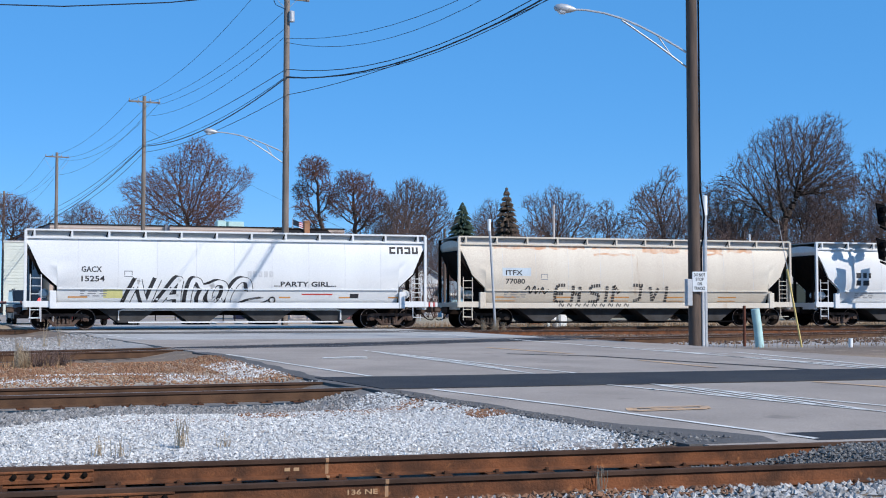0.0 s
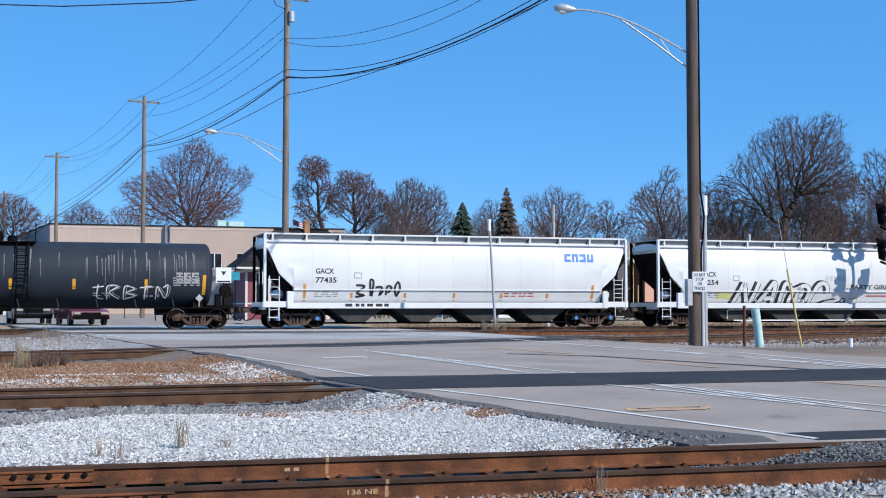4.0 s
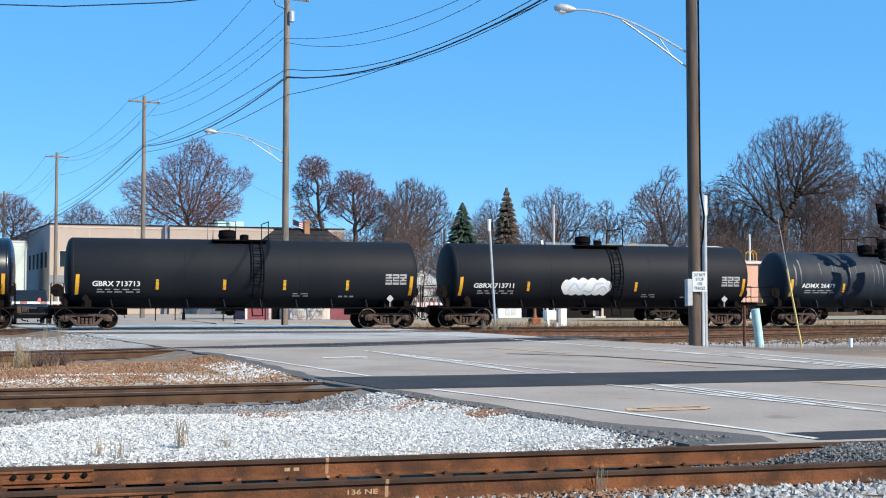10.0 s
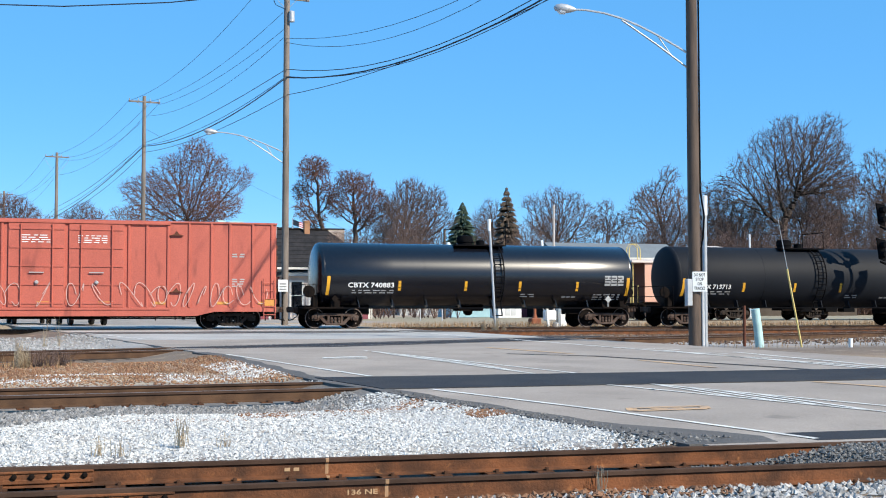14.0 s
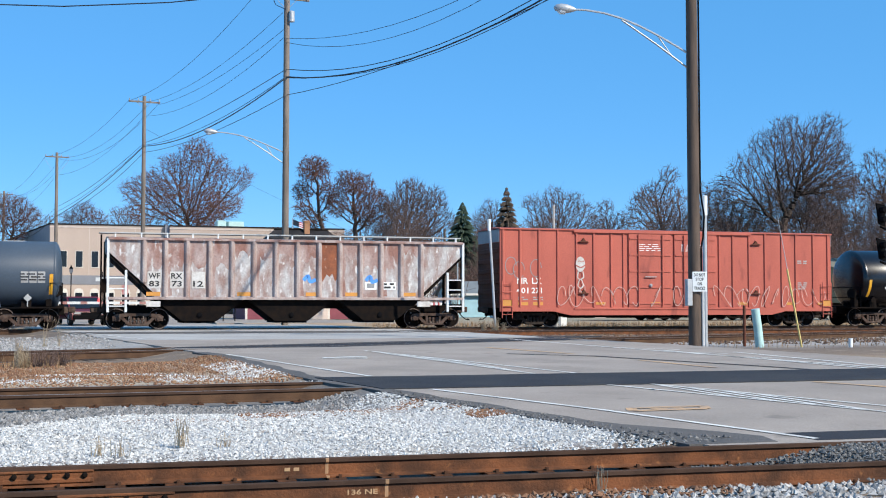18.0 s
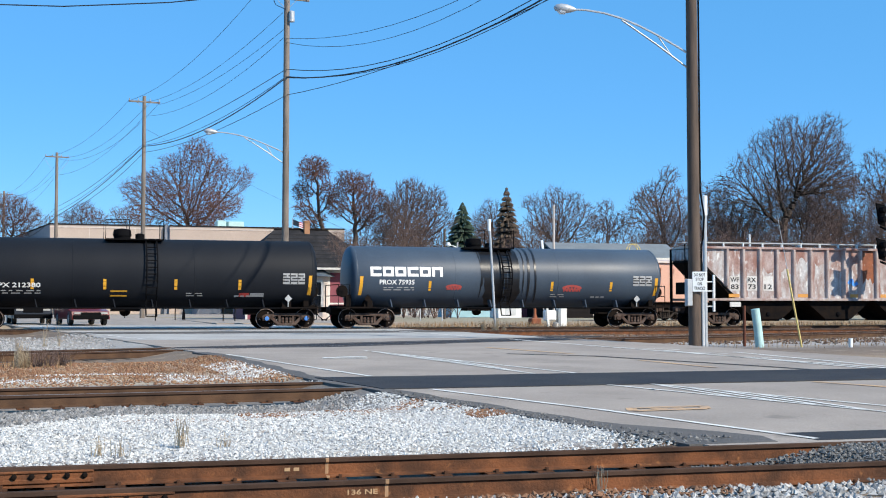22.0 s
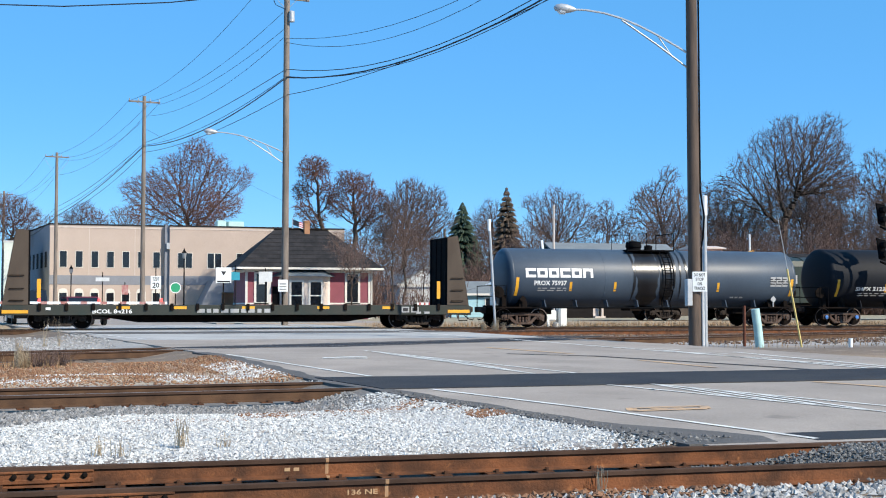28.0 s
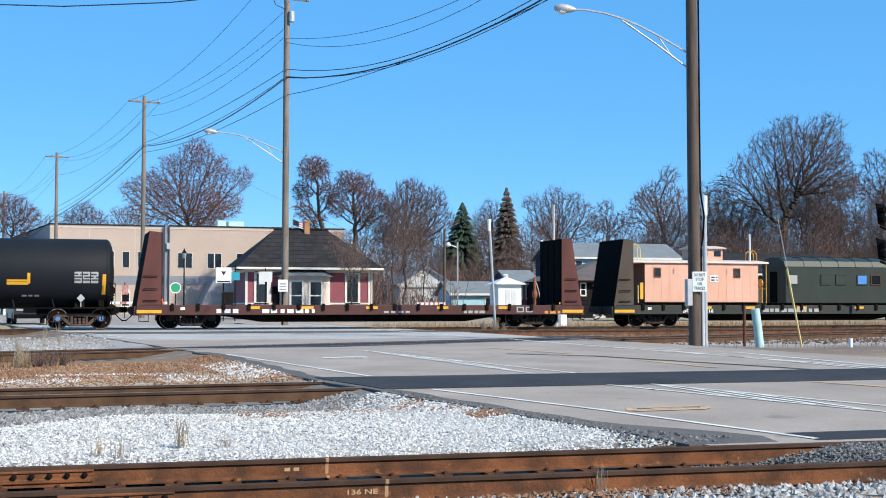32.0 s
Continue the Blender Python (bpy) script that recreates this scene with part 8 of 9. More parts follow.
# ---- display cars ----
def caboose():
    c = thing("caboose", "faded salmon-pink caboose with a cupola on display", "caboose", (37.6, 78.4, rail_z(78.4)))
    L = 8.35
    part("body", B(0, L, -1.4, 1.4, 1.2, 3.85, c=0.02), M["caboose"], c)
    for i in range(14):
        part("plank", B(0.004 + i * L / 14, (i + 1) * L / 14 - 0.004, -1.406, -1.40, 1.25, 3.7), M["caboose"], c)
    part("roof", Mesh().prism([(-1.55, 3.78), (-1.5, 3.9), (0, 4.05), (1.5, 3.9), (1.55, 3.78)], -0.95, L + 0.75, "x"), M["pale_roof"], c)
    part("cupola", B(4.05, 5.85, -1.15, 1.15, 3.9, 4.85, c=0.02), M["caboose"], c)
    part("cupola_roof", Mesh().prism([(-1.3, 4.82), (0, 5.0), (1.3, 4.82), (1.3, 4.75), (-1.3, 4.75)], 3.85, 6.05, "x"), M["pale_roof"], c)
    for x in (4.45, 5.45):
        part("cupola_window", B(x - 0.25, x + 0.25, -1.17, -1.14, 4.25, 4.62), M["glass"], c)
    for x in (0.9, 6.75):
        window(c, x, -1.41, 2.9, 3.4, 0.36, 0.06, M["rust_post"])
    slab(c, 4.75, 5.35, 2.55, 2.98, M["sign_white"], flat_side(-1.42), "herald", "white square herald")
    small_print(c, 4.82, 5.3, 2.9, 2, M["ink"], flat_side(-1.426), 0.1, 0.08)
    for x in (2.1, 3.6, 6.0):
        part("grab_iron", Mesh().tube([(x, -1.42, 3.1), (x, -1.47, 3.1), (x, -1.47, 3.4), (x, -1.42, 3.4)], 0.02, 5), M["caboose"], c)
    part("underframe", B(0, L, -1.2, 1.2, 0.85, 1.2), M["steel_dark"], c)
    part("end_platform", B(-0.85, 0, -1.3, 1.3, 1.05, 1.15), M["steel_dark"], c)
    # Thin dark panel over the salmon end, carrying the shade of that side.
    part("end_wall", B(-0.012, -0.002, -1.38, 1.38, 1.22, 3.75), M["rust_post"], c, "maroon end wall darkened for its shade")
    part("end_railing", Mesh().tube([(-0.8, -1.3, 1.15), (-0.8, -1.3, 3.8)], 0.035, 5).tube([(-0.8, -0.95, 1.15), (-0.8, -0.95, 3.8)], 0.035, 5).tube([(-0.8, -1.3, 2.1), (-0.8, 1.3, 2.1)], 0.03, 5).tube([(-0.45, -1.32, 1.15), (-0.45, -1.32, 2.3)], 0.03, 5), M["guard_yellow"], c, "pale yellow end railings")
    for yy in (-1.0, -0.6):
        part("roof_ladder", Mesh().tube([(-0.95, yy, 3.6), (-0.9, yy, 4.75), (-0.7, yy, 5.0), (-0.4, yy, 5.0), (-0.15, yy, 4.75), (-0.1, yy, 3.9)], 0.035, 6), M["guard_yellow"], c, "pale yellow curved roof ladder rail")
    part("end_platform", B(L, L + 0.7, -1.3, 1.3, 1.05, 1.15), M["steel_dark"], c)
    part("end_railing", Mesh().tube([(L + 0.68, -1.3, 1.15), (L + 0.68, -1.3, 3.8)], 0.03, 5).tube([(L + 0.68, -1.3, 2.1), (L + 0.68, 1.3, 2.1)], 0.03, 5).tube([(L + 0.35, -1.32, 1.15), (L + 0.35, -1.32, 2.2)], 0.03, 5), M["yellow"], c, "yellow end railings")
    part("brake_wheel", Mesh().lathe([(L + 0.6, 0.05), (L + 0.6, 0.26), (L + 0.66, 0.26), (L + 0.66, 0.05)], 14, "x", (0, -0.7, 2.5)), M["yellow"], c)
    part("roof_ladder", Mesh().tube([(L - 0.3, -0.7, 3.9), (L - 0.25, -0.7, 4.55), (L + 0.05, -0.7, 4.7), (L + 0.3, -0.7, 4.5), (L + 0.35, -0.7, 3.9)], 0.03, 6).tube([(L - 0.3, -0.3, 3.9), (L - 0.25, -0.3, 4.55), (L + 0.05, -0.3, 4.7), (L + 0.3, -0.3, 4.5), (L + 0.35, -0.3, 3.9)], 0.03, 6), M["yellow"], c, "yellow curved roof ladder rails")
    for x in (1.6, L - 1.6):
        t = part("truck", BOLSTER, None, c, at=(x, 0, 0.0))
        for s in (-1, 1):
            part("side_frame", SIDE_FRAME["dark"], None, t, at=pose(0, s * 1.02, 0, 0, 0, 0 if s < 0 else 180))
        for dx in (-0.89, 0.89):
            part("wheelset", WHEELSET, None, t, at=(dx, 0, WHEEL_R))


def coach():
    c = thing("passenger_coach", "dark green old passenger coach on display with boarded windows", "railway coach", (48.0, 78.4, rail_z(78.4)))
    L = 22.0
    part("body", B(0.0, L, -1.48, 1.48, 1.15, 3.7, c=0.03), M["pullman"], c)
    part("roof", Mesh().prism([(-1.52, 3.62), (-1.35, 4.0), (-0.8, 4.22), (0, 4.3), (0.8, 4.22), (1.35, 4.0), (1.52, 3.62)], -0.05, L, "x"), M["pullman"], c, smooth=True)
    for i in range(12):
        x = 0.1 + i * 1.35
        part("roof_rib", Mesh().prism([(-1.55, 3.62), (-1.38, 4.03), (-0.82, 4.26), (0, 4.34), (0, 4.28), (-0.8, 4.2), (-1.33, 3.98), (-1.5, 3.62)], x, x + 0.06, "x"), M["pullman"], c)
    for i, x in enumerate((0.55, 3.1, 4.3, 6.0, 7.1, 8.7, 10.2)):
        f = window(c, x, -1.48, 2.45, 3.05, 0.7, 0.06, M["pullman"] if i not in (4,) else M["rust_post"])
        if i in (0, 1, 2, 5, 6):
            part("board", B(x - 0.34, x + 0.34, -1.53, -1.50, 2.46, 3.04), M["pullman"] if i else M["white_dull"], f)
        if i == 3:
            part("board", B(x - 0.34, x + 0.34, -1.53, -1.50, 2.46, 3.04), M["blue_logo"], f)
    part("underframe", B(0.2, L, -1.3, 1.3, 0.85, 1.15), M["steel_dark"], c)
    part("end_door", B(-0.06, 0.02, -0.4, 0.4, 1.2, 3.3), M["black"], c)
    for x in (1.2, 3.2, 4.6):
        part("underbody_box", B(x, x + 0.9, -1.35, -0.6, 0.55, 0.9, c=0.03), M["black"], c)
    for x in (2.4, 19.5):
        t = part("truck", BOLSTER, None, c, at=(x, 0, 0.0))
        for s in (-1, 1):
            part("side_frame", SIDE_FRAME["dark"], None, t, at=pose(0, s * 1.02, 0, 0, 0, 0 if s < 0 else 180))
        for dx in (-0.89, 0.89):
            part("wheelset", WHEELSET, None, t, at=(dx, 0, WHEEL_R))


caboose()
coach()


# ---- houses and sheds beyond ----
def gable_house(name, label, x, y, w, d, eave, ridge, wall, roof, category="house", front_gable=False, windows=()):
    z = ground_z(y)
    h = thing(name, label, category, (x, y, z))
    part("wall", B(0, w, 0, d, 0, eave), wall, h)
    o = 0.35
    if front_gable:
        part("gable", Mesh().prism([(0, eave), (w, eave), (w / 2, ridge)], 0.0, d), wall, h)
        part("roof", Mesh().prism([(-o, eave - 0.15), (w / 2, ridge + 0.1), (w + o, eave - 0.15), (w + o, eave - 0.3), (w / 2, ridge - 0.06), (-o, eave - 0.3)], -o, d + o), roof, h)
    else:
        part("roof", Mesh().prism([(-o, eave - 0.1), (d / 2, ridge), (d + o, eave - 0.1), (d + o, eave - 0.25), (d / 2, ridge - 0.16), (-o, eave - 0.25)], -o, w + o, "x"), roof, h)
        part("gable", Mesh().prism([(0, eave), (d, eave), (d / 2, ridge - 0.2)], 0.0, w, "x"), wall, h)
    part("fascia", B(-o, w + o, -o - 0.04, -o, eave - 0.25, eave - 0.08), M["trim"], h)
    for a in windows:
        window(h, a[0], 0, a[1], a[2], a[3], 0.08)
    return h


gable_house("shed", "light blue shed with a grey gabled roof", 33.2, 104.8, 5.0, 4.0, 2.1, 3.1, M["light_blue"], M["grey_roof"], "shed", windows=((3.4, 0.9, 1.6, 0.7),))
gable_house("house", "white gabled house half hidden by brush", 35.0, 128, 5.5, 8, 3.3, 5.0, M["pale_wall"], M["grey_roof"], front_gable=True)
blue_house = gable_house("house", "two-storey light blue house with a grey roof and white trim", 44.03, 107, 11.6, 6.0, 5.4, 6.75, M["light_blue"], M["grey_roof"], windows=((1.75, 3.9, 5.0, 0.55), (5.0, 3.9, 5.0, 0.55)))
# Dark overlay on the light blue gable end: its shade put into the colour.
part("end_wall", Mesh().prism([(0, 0), (6, 0), (6, 5.35), (3, 6.5), (0, 5.35)], -0.03, -0.004, "x"), mat("shaded_gable_siding", (0.028, 0.038, 0.055), 0.8, spec=0.2, scale=1.5), blue_house, "gable end coloured dark for its shade")
gable_house("house", "small red house with white windows", 38.3, 104, 2.3, 5, 3.0, 4.1, M["depot_red"], M["grey_roof"], windows=((0.75, 1.6, 2.6, 0.4), (1.65, 1.6, 2.6, 0.6)))


def bungalow():
    """A dark low house with a hipped brown roof and a small porch."""
    dark = mat("black_stained_siding", (0.016, 0.014, 0.014), 0.9, spec=0.1, scale=2)
    roof_of = mat("brown_grey_shingles", (0.11, 0.092, 0.085), 0.9, col2=(0.075, 0.063, 0.06), scale=1.5, fine=9, amount=0.8, bump=0.6)
    h = thing("house", "low black-sided house with a hipped brown shingle roof", "house", (39.72, 97, ground_z(97)))
    part("wall", B(0, 10.5, 0, 8, 0, 3.05), dark, h)
    e = 3.02
    part("roof", Mesh().add([(-0.3, -0.6, e), (10.8, -0.6, e), (10.8, 8.6, e), (-0.3, 8.6, e), (5.6, 4, 4.95), (6.0, 4, 4.95)], [(0, 1, 5, 4), (1, 2, 5), (2, 3, 4, 5), (3, 0, 4), (3, 2, 1, 0)]), roof_of, h, "brown shingled hip roof")
    part("eave_fascia", B(-0.3, 10.8, -0.64, -0.6, e - 0.16, e), M["steel_dark"], h)
    for i in range(9):
        part("siding_board", B(0.0, 10.5, -0.03, 0.0, 0.1 + i * 0.33, 0.4 + i * 0.33), dark, h)
    for x, w in ((0.88, 0.5), (2.14, 0.36)):
        f = window(h, x, -0.03, 1.85, 2.75, w, 0.1)
        part("glazing_bar", Mesh().box(x - w / 2, x + w / 2, -0.08, -0.04, 2.27, 2.33), M["trim"], f)
    pt = part("porch", B(3.0, 3.9, -0.5, -0.02, 0, 0.15), M["pale_roof"], h)
    part("porch_post", B(3.55, 3.72, -0.5, -0.34, 0.15, 2.9), M["pale_roof"], pt)
    part("porch_wall", B(3.0, 3.5, -0.05, -0.034, 0.15, 2.7), M["pale_roof"], pt)


bungalow()


def block_building():
    b = thing("block_building", "pale grey-green painted concrete block building", "building", (-3.9, 150.0, ground_z(150)))
    paint = mat("pale_green_block_paint", (0.62, 0.65, 0.58), 0.85, col2=(0.54, 0.57, 0.51), scale=1, fine=12, amount=0.7)
    part("wall", B(0, 2.25, 0, 20, 0, 8.0), paint, b)
    part("parapet_cap", B(-0.08, 2.33, -0.08, 20, 8.0, 8.15), M["trim"], b)
    for i in range(24):
        part("block_course", B(0.02, 2.23, -0.03, 0.0, 0.15 + i * 0.32, 0.42 + i * 0.32, c=0.01), paint, b)


block_building()


def switch_stand():
    z = ground_z(70)
    s = thing("switch_stand", "rusty orange switch stand on a short base", "switch stand", (27.2, 70.0, z))
    part("base", B(-0.3, 0.3, -0.3, 0.3, 0, 0.35, c=0.04), M["rust_orange"], s)
    part("post", Mesh().lathe([(0.35, 0.16), (0.6, 0.09), (1.5, 0.08), (1.6, 0.16), (1.8, 0.17), (2.0, 0.09), (2.6, 0.09), (2.75, 0.02)], 10, "z"), M["rust_orange"], s, smooth=True)
    part("lever", Mesh().tube([(0.1, 0, 2.4), (0.75, 0, 0.15)], 0.035, 6), M["galv"], s)


switch_stand()
gable_house("restaurant", "low restaurant with a dark shingled roof behind the coaches", 52.0, 112, 26, 12, 4.2, 6.4, M["bulk_brown"], M["shingle"], "building")


def signal_hut():
    z = ground_z(98.7)
    h = thing("signal_hut", "small white hut with a pyramid roof", "hut", (35.02, 98.2, z))
    part("wall", B(0, 2.0, 0, 2.0, 0, 2.7, c=0.03), M["sign_white"], h)
    part("roof", Mesh().add([(-0.35, -0.35, 2.7), (2.35, -0.35, 2.7), (2.35, 2.35, 2.7), (-0.35, 2.35, 2.7), (0.8, 0.8, 3.25), (1.2, 0.8, 3.25), (1.2, 1.2, 3.25), (0.8, 1.2, 3.25)], [(0, 1, 5, 4), (1, 2, 6, 5), (2, 3, 7, 6), (3, 0, 4, 7), (4, 5, 6, 7), (3, 2, 1, 0)]), M["sign_white"], h)
    part("roof_vent", Mesh().lathe([(3.2, 0.2), (3.4, 0.2), (3.45, 0.3), (3.55, 0.05)], 10, "z", (1, 1, 0)), M["sign_white"], h)
    part("panel", Mesh().box(0.6, 1.0, -0.03, 0.0, 0.2, 2.3).box(1.1, 1.5, -0.03, 0.0, 0.2, 2.3), M["pale_wall"], h)


signal_hut()


# ---- posts, signs, street furniture ----
def plain_post(name, label, category, x, y, h, r, material, lean=(0, 0), collar=None, z0=None):
    z = ground_z(y) if z0 is None else z0
    p = thing(name, label, category, (x, y, z))
    part("post", Mesh().tube([(0, 0, -0.2), (lean[0] * 0.5, lean[1] * 0.5, h * 0.5), (lean[0], lean[1], h)], r, 10), material, p, smooth=True)
    if collar:
        part("collar", Mesh().lathe([(h - collar, r * 1.3), (h, r * 1.3), (h + 0.02, r * 0.6)], 10, "z", (lean[0], lean[1], 0)), M["sign_white"], p, smooth=True)
    return p


plain_post("signal_post", "slim grey steel post with a white top", "post", 18.9, 53.3, 5.0, 0.055, M["galv"], (-0.3, 0), 0.5)
plain_post("steel_post", "grey galvanised post beside the wooden pole", "post", 21.1, 38.7, 5.0, 0.075, M["galv"], (0, 0), 0.65)
plain_post("rusty_post", "short rusty steel post", "post", 22.5, 38.6, 1.35, 0.05, M["rust_post"])
plain_post("marker_post", "leaning pale teal marker post", "post", 22.5, 37.6, 1.25, 0.14, M["teal_post"], (-0.18, 0))
plain_post("bollard", "small white plastic marker", "post", 25.3, 36.7, 0.3, 0.07, M["sign_white"])
gw = thing("guy_wire", "guy wire with a yellow plastic guard", "guy wire", (23.6, 36.9, ground_z(36.9)))
part("cable", Mesh().tube([(0, 0, 0), (-0.85, 0, 4.3)], 0.012, 5), M["galv"], gw)
part("guard", Mesh().tube([(0, 0, 0.02), (-0.51, 0, 2.55)], 0.032, 7), M["guard_yellow"], gw, "pale yellow plastic guy guard")
plain_post("light_pole", "grey wooden lamp pole behind the tracks", "lamp post", 28.1, 90.4, 6.6, 0.09, M["dark_pole"])
lp = plain_post("street_lamp", "far street lamp on a grey pole", "street lamp", 30.9, 96, 5.9, 0.06, M["galv"])
part("lamp_head", Mesh().tube([(0, 0, 5.5), (-0.6, 0, 5.7)], 0.03, 5).lathe([(5.55, 0.05), (5.65, 0.2), (5.85, 0.15), (5.9, 0.03)], 10, "z", (-0.75, 0, 0)), M["sign_white"], lp)
plain_post("white_pole", "thin white pole behind the display cars", "pole", 53.0, 90, 6.6, 0.07, M["sign_white"])
plain_post("white_pole", "thin pale wooden pole beside the blue house", "pole", 36.5, 90, 8.5, 0.08, M["pale_roof"])


def lantern(x, y, h):
    z = ground_z(y)
    p = thing("street_lantern", "black post-top street lantern", "street lamp", (x, y, z), group="black street lanterns")
    part("post", Mesh().lathe([(0, 0.12), (0.5, 0.09), (0.6, 0.05), (h - 0.75, 0.04), (h - 0.7, 0.08)], 10, "z"), M["black"], p, smooth=True)
    part("lantern", Mesh().lathe([(h - 0.7, 0.07), (h - 0.64, 0.12), (h - 0.32, 0.16)], 8, "z"), M["ink_grey"], p, "grey glass lantern body")
    part("cap", Mesh().lathe([(h - 0.32, 0.19), (h - 0.16, 0.07), (h, 0.015)], 8, "z"), M["black"], p)


lantern(9.35, 90, 4.9)
lantern(2.4, 112, 4.35)


def sign(label, x, y, z, w, h, material, post_h, words=(), round_=False, post_of="steel_dark"):
    zz = ground_z(y)
    s = thing("road_sign", label, "sign", (x, y, zz))
    part("post", Mesh().tube([(0, 0.05, 0), (0, 0.05, post_h)], 0.035, 6), M[post_of], s)
    if round_:
        b = part("sign_board", Mesh().lathe([(-0.01, w / 2), (0.01, w / 2)], 20, "y", (0, 0, z - zz)), material, s)
        part("sign_border", Mesh().lathe([(-0.014, w / 2), (-0.016, w / 2), (-0.016, w / 2 - 0.06), (-0.014, w / 2 - 0.06)], 20, "y", (0, 0, z - zz), caps=False), M["sign_white"], b)
    else:
        b = part("sign_board", B(-w / 2, w / 2, -0.01, 0.01, z - zz - h / 2, z - zz + h / 2), material, s)
    for body, dx, dz, size, wd, m in words:
        part("sign_lettering", on_side(text_mesh("sign_lettering", body, size, M[m], wd), dx, z - zz + dz, flat_side(-0.014), 0.003), None, b)
    return s, b


sign("white speed limit sign reading 20", 7.2, 86.8, 2.75, 0.66, 0.86, M["sign_white"], 3.6, (("20", -0.22, -0.34, 0.46, 0.44, "ink"), ("SPEED", -0.22, 0.25, 0.13, 0.44, "ink"), ("LIMIT", -0.19, 0.11, 0.13, 0.38, "ink")))
s2, b2 = sign("white square road sign with a black symbol", 10.75, 80.4, 3.1, 0.95, 0.95, M["sign_white"], 3.4)
part("symbol", Mesh().prism([(-0.16, 3.1), (0.16, 3.1), (0, 2.84)], -0.016, -0.012).box(-0.4, 0.4, -0.016, -0.012, 2.42, 2.52), M["ink"], b2)
sign("teal green street-side sign", 11.5, 80.6, 3.05, 0.55, 0.5, M["sign_teal"], 3.5)
sign("round green sign on a lamp post", 8.75, 89.7, 2.45, 0.75, 0.75, M["sign_green"], 2.6, round_=True)
s5, b5 = sign("white sign on the wooden pole", 12.05, 67.1, 2.25, 0.5, 0.62, M["sign_white"], 2.6)
for k in range(3):
    part("sign_lettering", B(-0.18, 0.18, -0.015, -0.011, 1.98 + k * 0.14, 2.05 + k * 0.14), M["ink_grey"], b5)
sign("blank pale back of a road sign", 13.61, 82, 3.06, 0.85, 0.65, M["pale_wall"], 3.36)
sign("small faded red road sign", 6.27, 104, 2.49, 0.5, 0.75, M["red_faded"], 2.79)
sg2, bb2 = sign("grey street name sign", 4.4, 100, 3.2, 1.0, 0.28, M["pale_wall"], 3.5)


# crossing signals and gates
def crossing_signal(x, y, label, turn=0, arm=None, tall=4.2, heads=True):
    z = ground_z(y)
    c = thing("crossing_signal", label, "railway signal", pose(x, y, z, 0, 0, turn), group="railway crossing signals")
    part("mast", Mesh().tube([(0, 0, 0), (0, 0, tall)], 0.065, 8), M["galv"], c, smooth=True)
    part("base", Mesh().lathe([(0, 0.25), (0.25, 0.22), (0.3, 0.1)], 10, "z"), M["galv"], c)
    if heads:
        for s in (-1, 1):
            part("light_head", Mesh().lathe([(-0.05, 0.30), (-0.03, 0.31), (0.02, 0.31), (0.05, 0.15)], 16, "y", (s * 0.38, -0.1, tall * 0.66)).lathe([(-0.35, 0.16), (-0.05, 0.15)], 12, "y", (s * 0.38, -0.1, tall * 0.66 + 0.03)), M["black"], c)
            part("lamp", Mesh().lathe([(-0.075, 0.1), (-0.07, 0.12)], 12, "y", (s * 0.38, -0.1, tall * 0.66)), M["red"], c)
        for a in (35, -35):
            part("crossbuck_blade", B(-0.5, 0.5, -0.02, 0.0, -0.10, 0.10), M["sign_white"], c, at=pose(0, -0.1 - 0.012 * (a > 0), tall - 0.3, 0, a, 0))
    if arm:
        g = part("gate_arm", B(0, arm[0], -0.03, 0.03, -0.06, 0.06), M["sign_white"], c, "white and red striped gate arm", at=pose(0, -0.2, arm[1], 0, arm[2], 0))
        n = int(abs(arm[0]) / 0.9)
        for k in range(n):
            x0 = 0.5 + k * 0.9
            part("stripe", B(x0, x0 + 0.30, -0.034, 0.034, -0.062, 0.062), M["red_faded"], g)
        for k in (0.35, 0.65, 0.97):
            part("gate_lamp", Mesh().lathe([(0.06, 0.07), (0.2, 0.06), (0.22, 0.02)], 8, "z", (arm[0] * k, 0, 0)), M["red_lamp"], g)
    return c


crossing_signal(-3.2, 63.6, "crossing gate with its striped arm lowered across the far lanes", arm=(9.0, 1.34, 0), tall=4.0)
xs2 = crossing_signal(27.13, 66.5, "crossing signal with a white crossbuck and dark flashers", tall=3.3)
part("gate_mechanism", Mesh().box(-0.75, -0.1, -0.25, 0.25, 0.35, 0.95, c=0.08).box(0.05, 0.5, -0.3, 0.2, 0, 1.15, c=0.08), M["sign_white"], xs2, "white gate mechanism housing")
part_g = thing("gate_arm", "raised white crossing gate arm leaning on its mast", "gate arm", pose(26.45, 66.0, ground_z(66.0), 0, -4.5, 0))
part("arm", B(-0.06, 0.06, -0.05, 0.05, 0, 4.8), M["sign_white"], part_g)


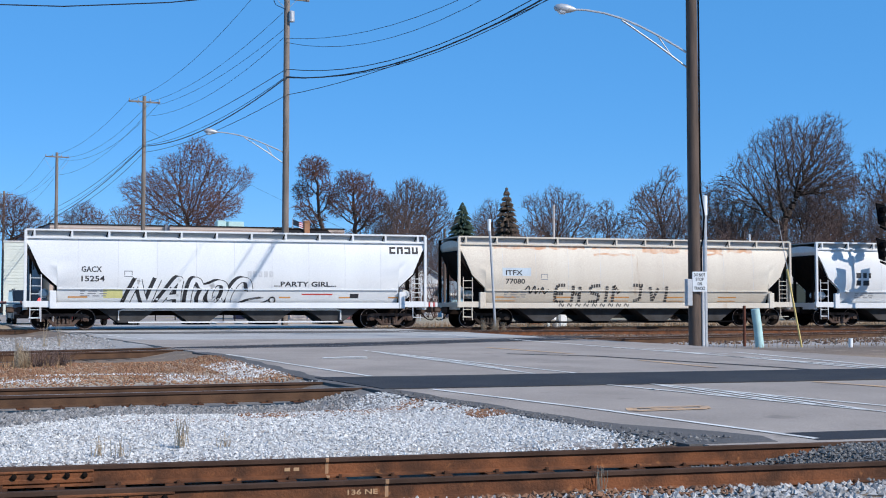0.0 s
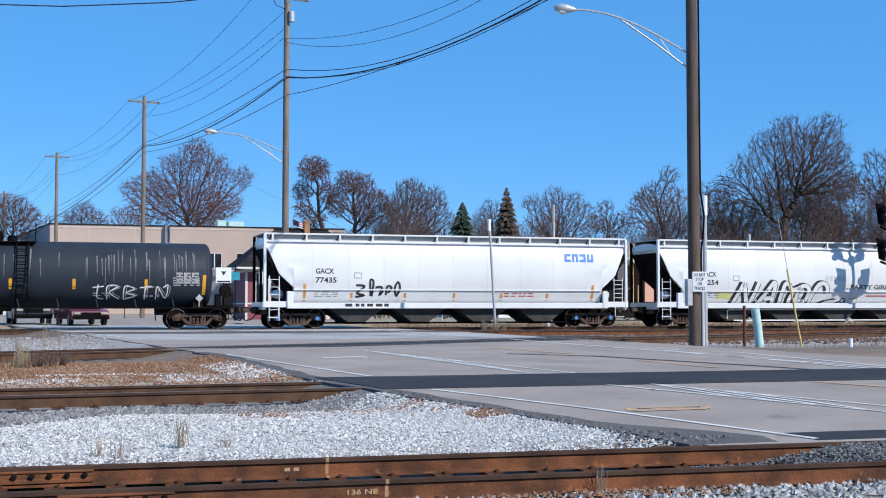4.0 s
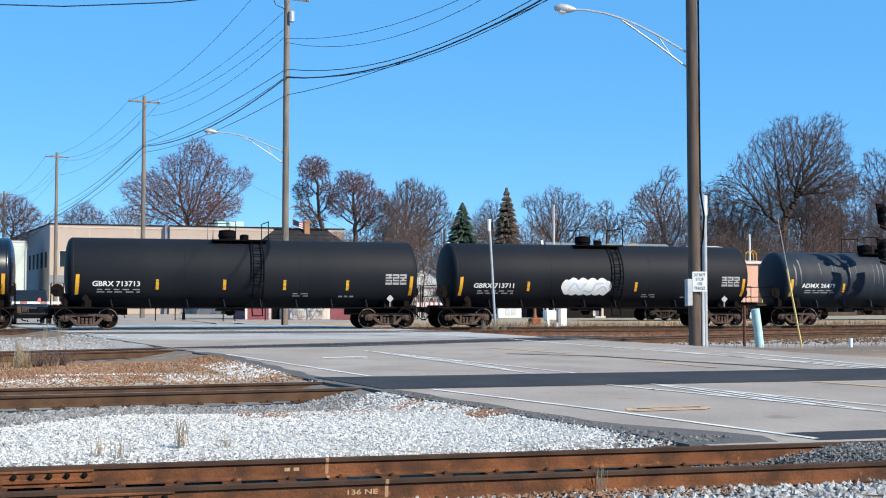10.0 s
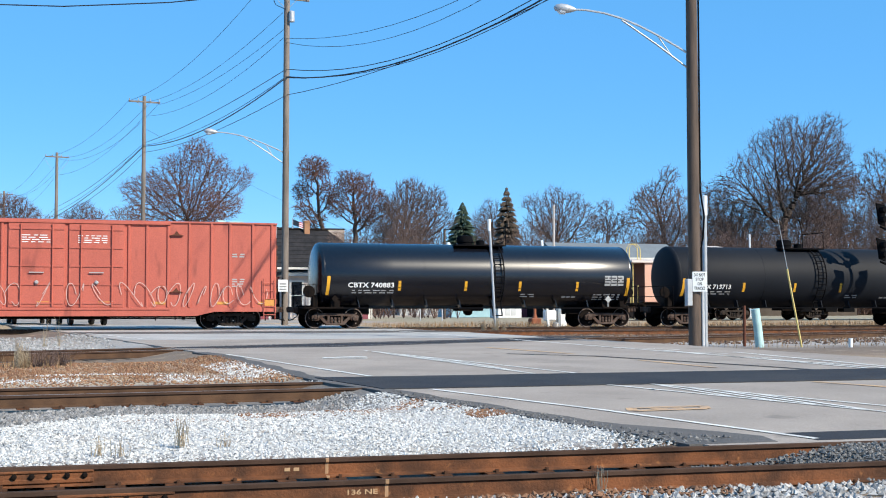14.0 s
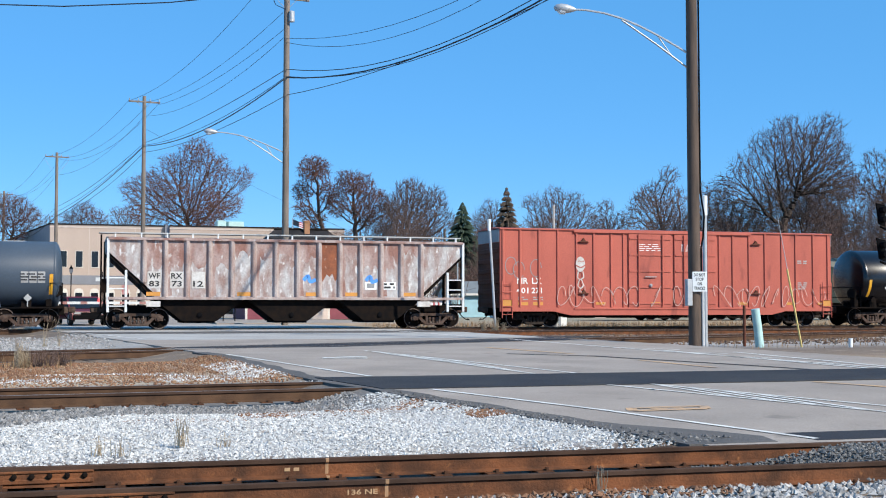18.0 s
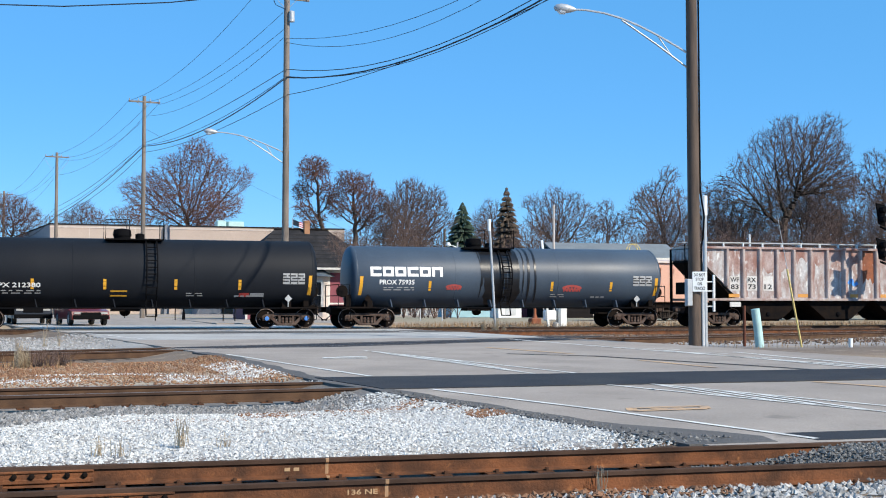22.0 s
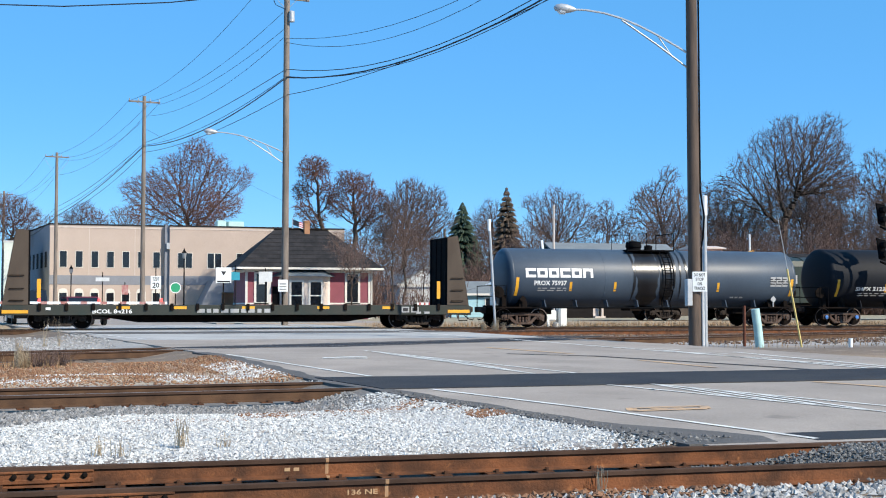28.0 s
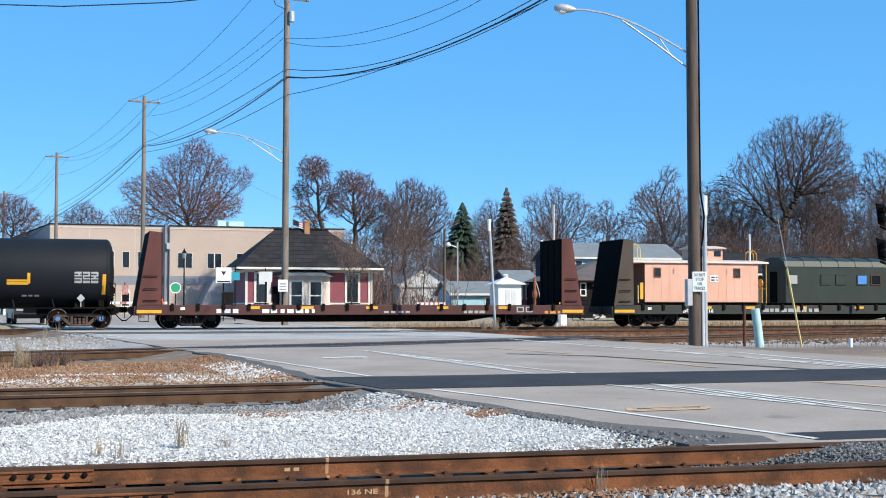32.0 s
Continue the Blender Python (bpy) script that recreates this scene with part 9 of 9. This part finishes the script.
def signal_mast(x, y):
    """Crossing flashers at the edge of the view: two pairs of hooded lamps with dark backplates on a mast."""
    z = ground_z(y)
    c = thing("crossing_flasher", "black crossing flashers with two pairs of hooded lamps", "railway signal", (x, y, z))
    part("mast", Mesh().tube([(0, 0, 0), (0, 0, 6.6)], 0.07, 8), M["galv"], c)
    part("mast_base", Mesh().lathe([(0, 0.3), (0.3, 0.26), (0.4, 0.1)], 10, "z"), M["galv"], c)
    part("junction_box", B(-0.22, 0.22, -0.16, 0.16, 2.9, 3.5, c=0.03), M["black"], c)
    for h in (5.75, 4.0):
        part("crossarm", Mesh().tube([(-0.75, 0, h - 0.55), (-0.3, 0, h - 0.72), (0.3, 0, h - 0.72), (0.75, 0, h - 0.55)], 0.06, 7).lathe([(h - 0.85, 0.16), (h - 0.55, 0.18)], 10, "z"), M["black"], c)
        for s in (-1, 1):
            b = part("backplate", Mesh().prism([(s * 0.46, h - 0.55), (s * 0.84, h - 0.42), (s * 0.98, h + 0.62), (s * 0.46, h + 0.52)], -0.03, 0.03), M["black"], c)
            for dz in (-0.2, 0.28):
                part("hood", Mesh().lathe([(-0.36, 0.16), (-0.34, 0.17), (-0.02, 0.17), (0, 0.05)], 12, "y", (s * 0.68, -0.03, h + dz)), M["black"], b)
                part("lens", Mesh().lathe([(-0.06, 0.04), (-0.05, 0.13), (-0.03, 0.14)], 12, "y", (s * 0.68, -0.03, h + dz)), M["red"], b)


signal_mast(40.75, 55.42)


# barrier, parked cars and clutter beyond the train
bar = thing("striped_barrier", "red and white striped road barrier", "barrier", (23.6, 82, ground_z(82)))
for k in range(12):
    part("stripe", B(k * 0.16, k * 0.16 + 0.09, -0.02, 0.02, 0.85, 1.2), M["red"] if k % 2 else M["sign_white"], bar)
part("rail", B(0, 1.95, 0.02, 0.05, 0.85, 1.2), M["sign_white"], bar)
for x in (0.2, 1.7):
    part("leg", B(x, x + 0.06, -0.02, 0.06, 0, 0.9), M["galv"], bar)


def vehicle(label, x, y, turn, paint, tall=1.5, length=4.6, width=1.85, suv=False):
    z = rail_z(y) if y < 110 else ground_z(y)
    v = thing("parked_car", label, "car", pose(x, y, z, 0, 0, turn), group="cars waiting at the crossing")
    hl, hw = length / 2, width / 2
    bh = tall * 0.56
    body = [(-hl, 0.32), (-hl, bh * 0.95), (-hl + 0.15, bh), (hl - 0.9, bh), (hl - 0.1, bh * 0.86), (hl, bh * 0.6), (hl, 0.3)]
    part("body", Mesh().prism(body, -hw, hw), paint, v, smooth=True)
    cab = [(-hl + (0.1 if suv else 0.55), bh), (-hl + (0.3 if suv else 1.1), tall), (hl - 2.1, tall), (hl - 1.25, bh)]
    part("cabin", Mesh().prism(cab, -hw + 0.12, hw - 0.12), paint, v, smooth=True)
    g = [(-hl + (0.28 if suv else 0.85), bh + 0.05), (-hl + (0.4 if suv else 1.2), tall - 0.1), (hl - 2.15, tall - 0.1), (hl - 1.45, bh + 0.05)]
    part("side_glass", Mesh().prism(g, -hw + 0.10, hw - 0.10), M["glass"], v)
    part("windscreen", Mesh().prism([(hl - 2.05, tall - 0.08), (hl - 1.3, bh + 0.03), (hl - 1.24, bh + 0.03), (hl - 2.0, tall - 0.06)], -hw + 0.2, hw - 0.2), M["glass"], v)
    for sx in (-1, 1):
        for sy in (-1, 1):
            w = part("wheel", Mesh().lathe([(-0.1, 0.15), (-0.11, 0.31), (-0.08, 0.33), (0.08, 0.33), (0.11, 0.31), (0.1, 0.15)], 16, "y"), M["tyre"], v, at=(sx * (hl - 0.85), sy * (hw - 0.1), 0.33))
            part("hub", Mesh().lathe([(-0.115, 0.05), (-0.112, 0.2), (0.112, 0.2), (0.115, 0.05)], 12, "y"), M["ink_grey"], w)
    for sy in (-1, 1):
        part("headlight", B(hl - 0.06, hl + 0.01, sy * (hw - 0.32) - 0.2, sy * (hw - 0.32) + 0.2, bh * 0.70, bh * 0.82), M["white_dull"], v)
        part("tail_light", B(-hl - 0.01, -hl + 0.05, sy * (hw - 0.2) - 0.14, sy * (hw - 0.2) + 0.14, bh * 0.7, bh * 0.9), M["red"], v)
    part("bumper", B(hl - 0.05, hl + 0.06, -hw + 0.05, hw - 0.05, 0.32, 0.52, c=0.02), M["black"], v)
    part("grille", B(hl - 0.02, hl + 0.02, -0.5, 0.5, bh * 0.6, bh * 0.8), M["black"], v)
    if suv:
        part("roof_rack", Mesh().tube([(-hl + 0.6, -hw + 0.25, tall + 0.06), (hl - 2.3, -hw + 0.25, tall + 0.06)], 0.025, 5).tube([(-hl + 0.6, hw - 0.25, tall + 0.06), (hl - 2.3, hw - 0.25, tall + 0.06)], 0.025, 5), M["black"], v)
    return v


vehicle("dark red car waiting behind the lowered crossing gate", 2.0, 69.0, -80, M["car_red"], 1.45)
vehicle("dark blue sport utility vehicle waiting at the crossing", -0.6, 73.5, -84, M["car_dark"], 1.8, 4.8, 1.95, True)
vehicle("dark car waiting behind others", -3.6, 70.5, -82, M["car_dark"], 1.5)
vehicle("black car in the queue at the crossing", -6.4, 72.0, -82, M["car_dark"], 1.5)

# pavement beside the depot and the far street
tagged(part("pavement", Mesh().box(9.0, 19.5, 70, 112, 0.05, ground_z(85) + 0.03), M["asphalt"]), "pale concrete forecourt beside the depot", "pavement", kind="structure")
tagged(part("street", Mesh().box(-80, 60, 112, 150, 0.05, ground_z(112) + 0.03), M["asphalt"]), "cross street in front of the office building", "street", kind="structure")


# ---- what moves ----
def motions():
    for c, mid in CARS:
        walk(c, [(t, pose(mid + travel(t), TRAIN_Y, RAIL_TOP)) for t in range(0, 33, 4)])
    spin = [(k / 10, math.degrees(travel(k / 10) / WHEEL_R)) for k in range(321)]
    for w, dx in WHEELSETS:
        walk(w, [(t, pose(dx, 0, WHEEL_R, 0, a % 360, 0)) for t, a in spin])


motions()
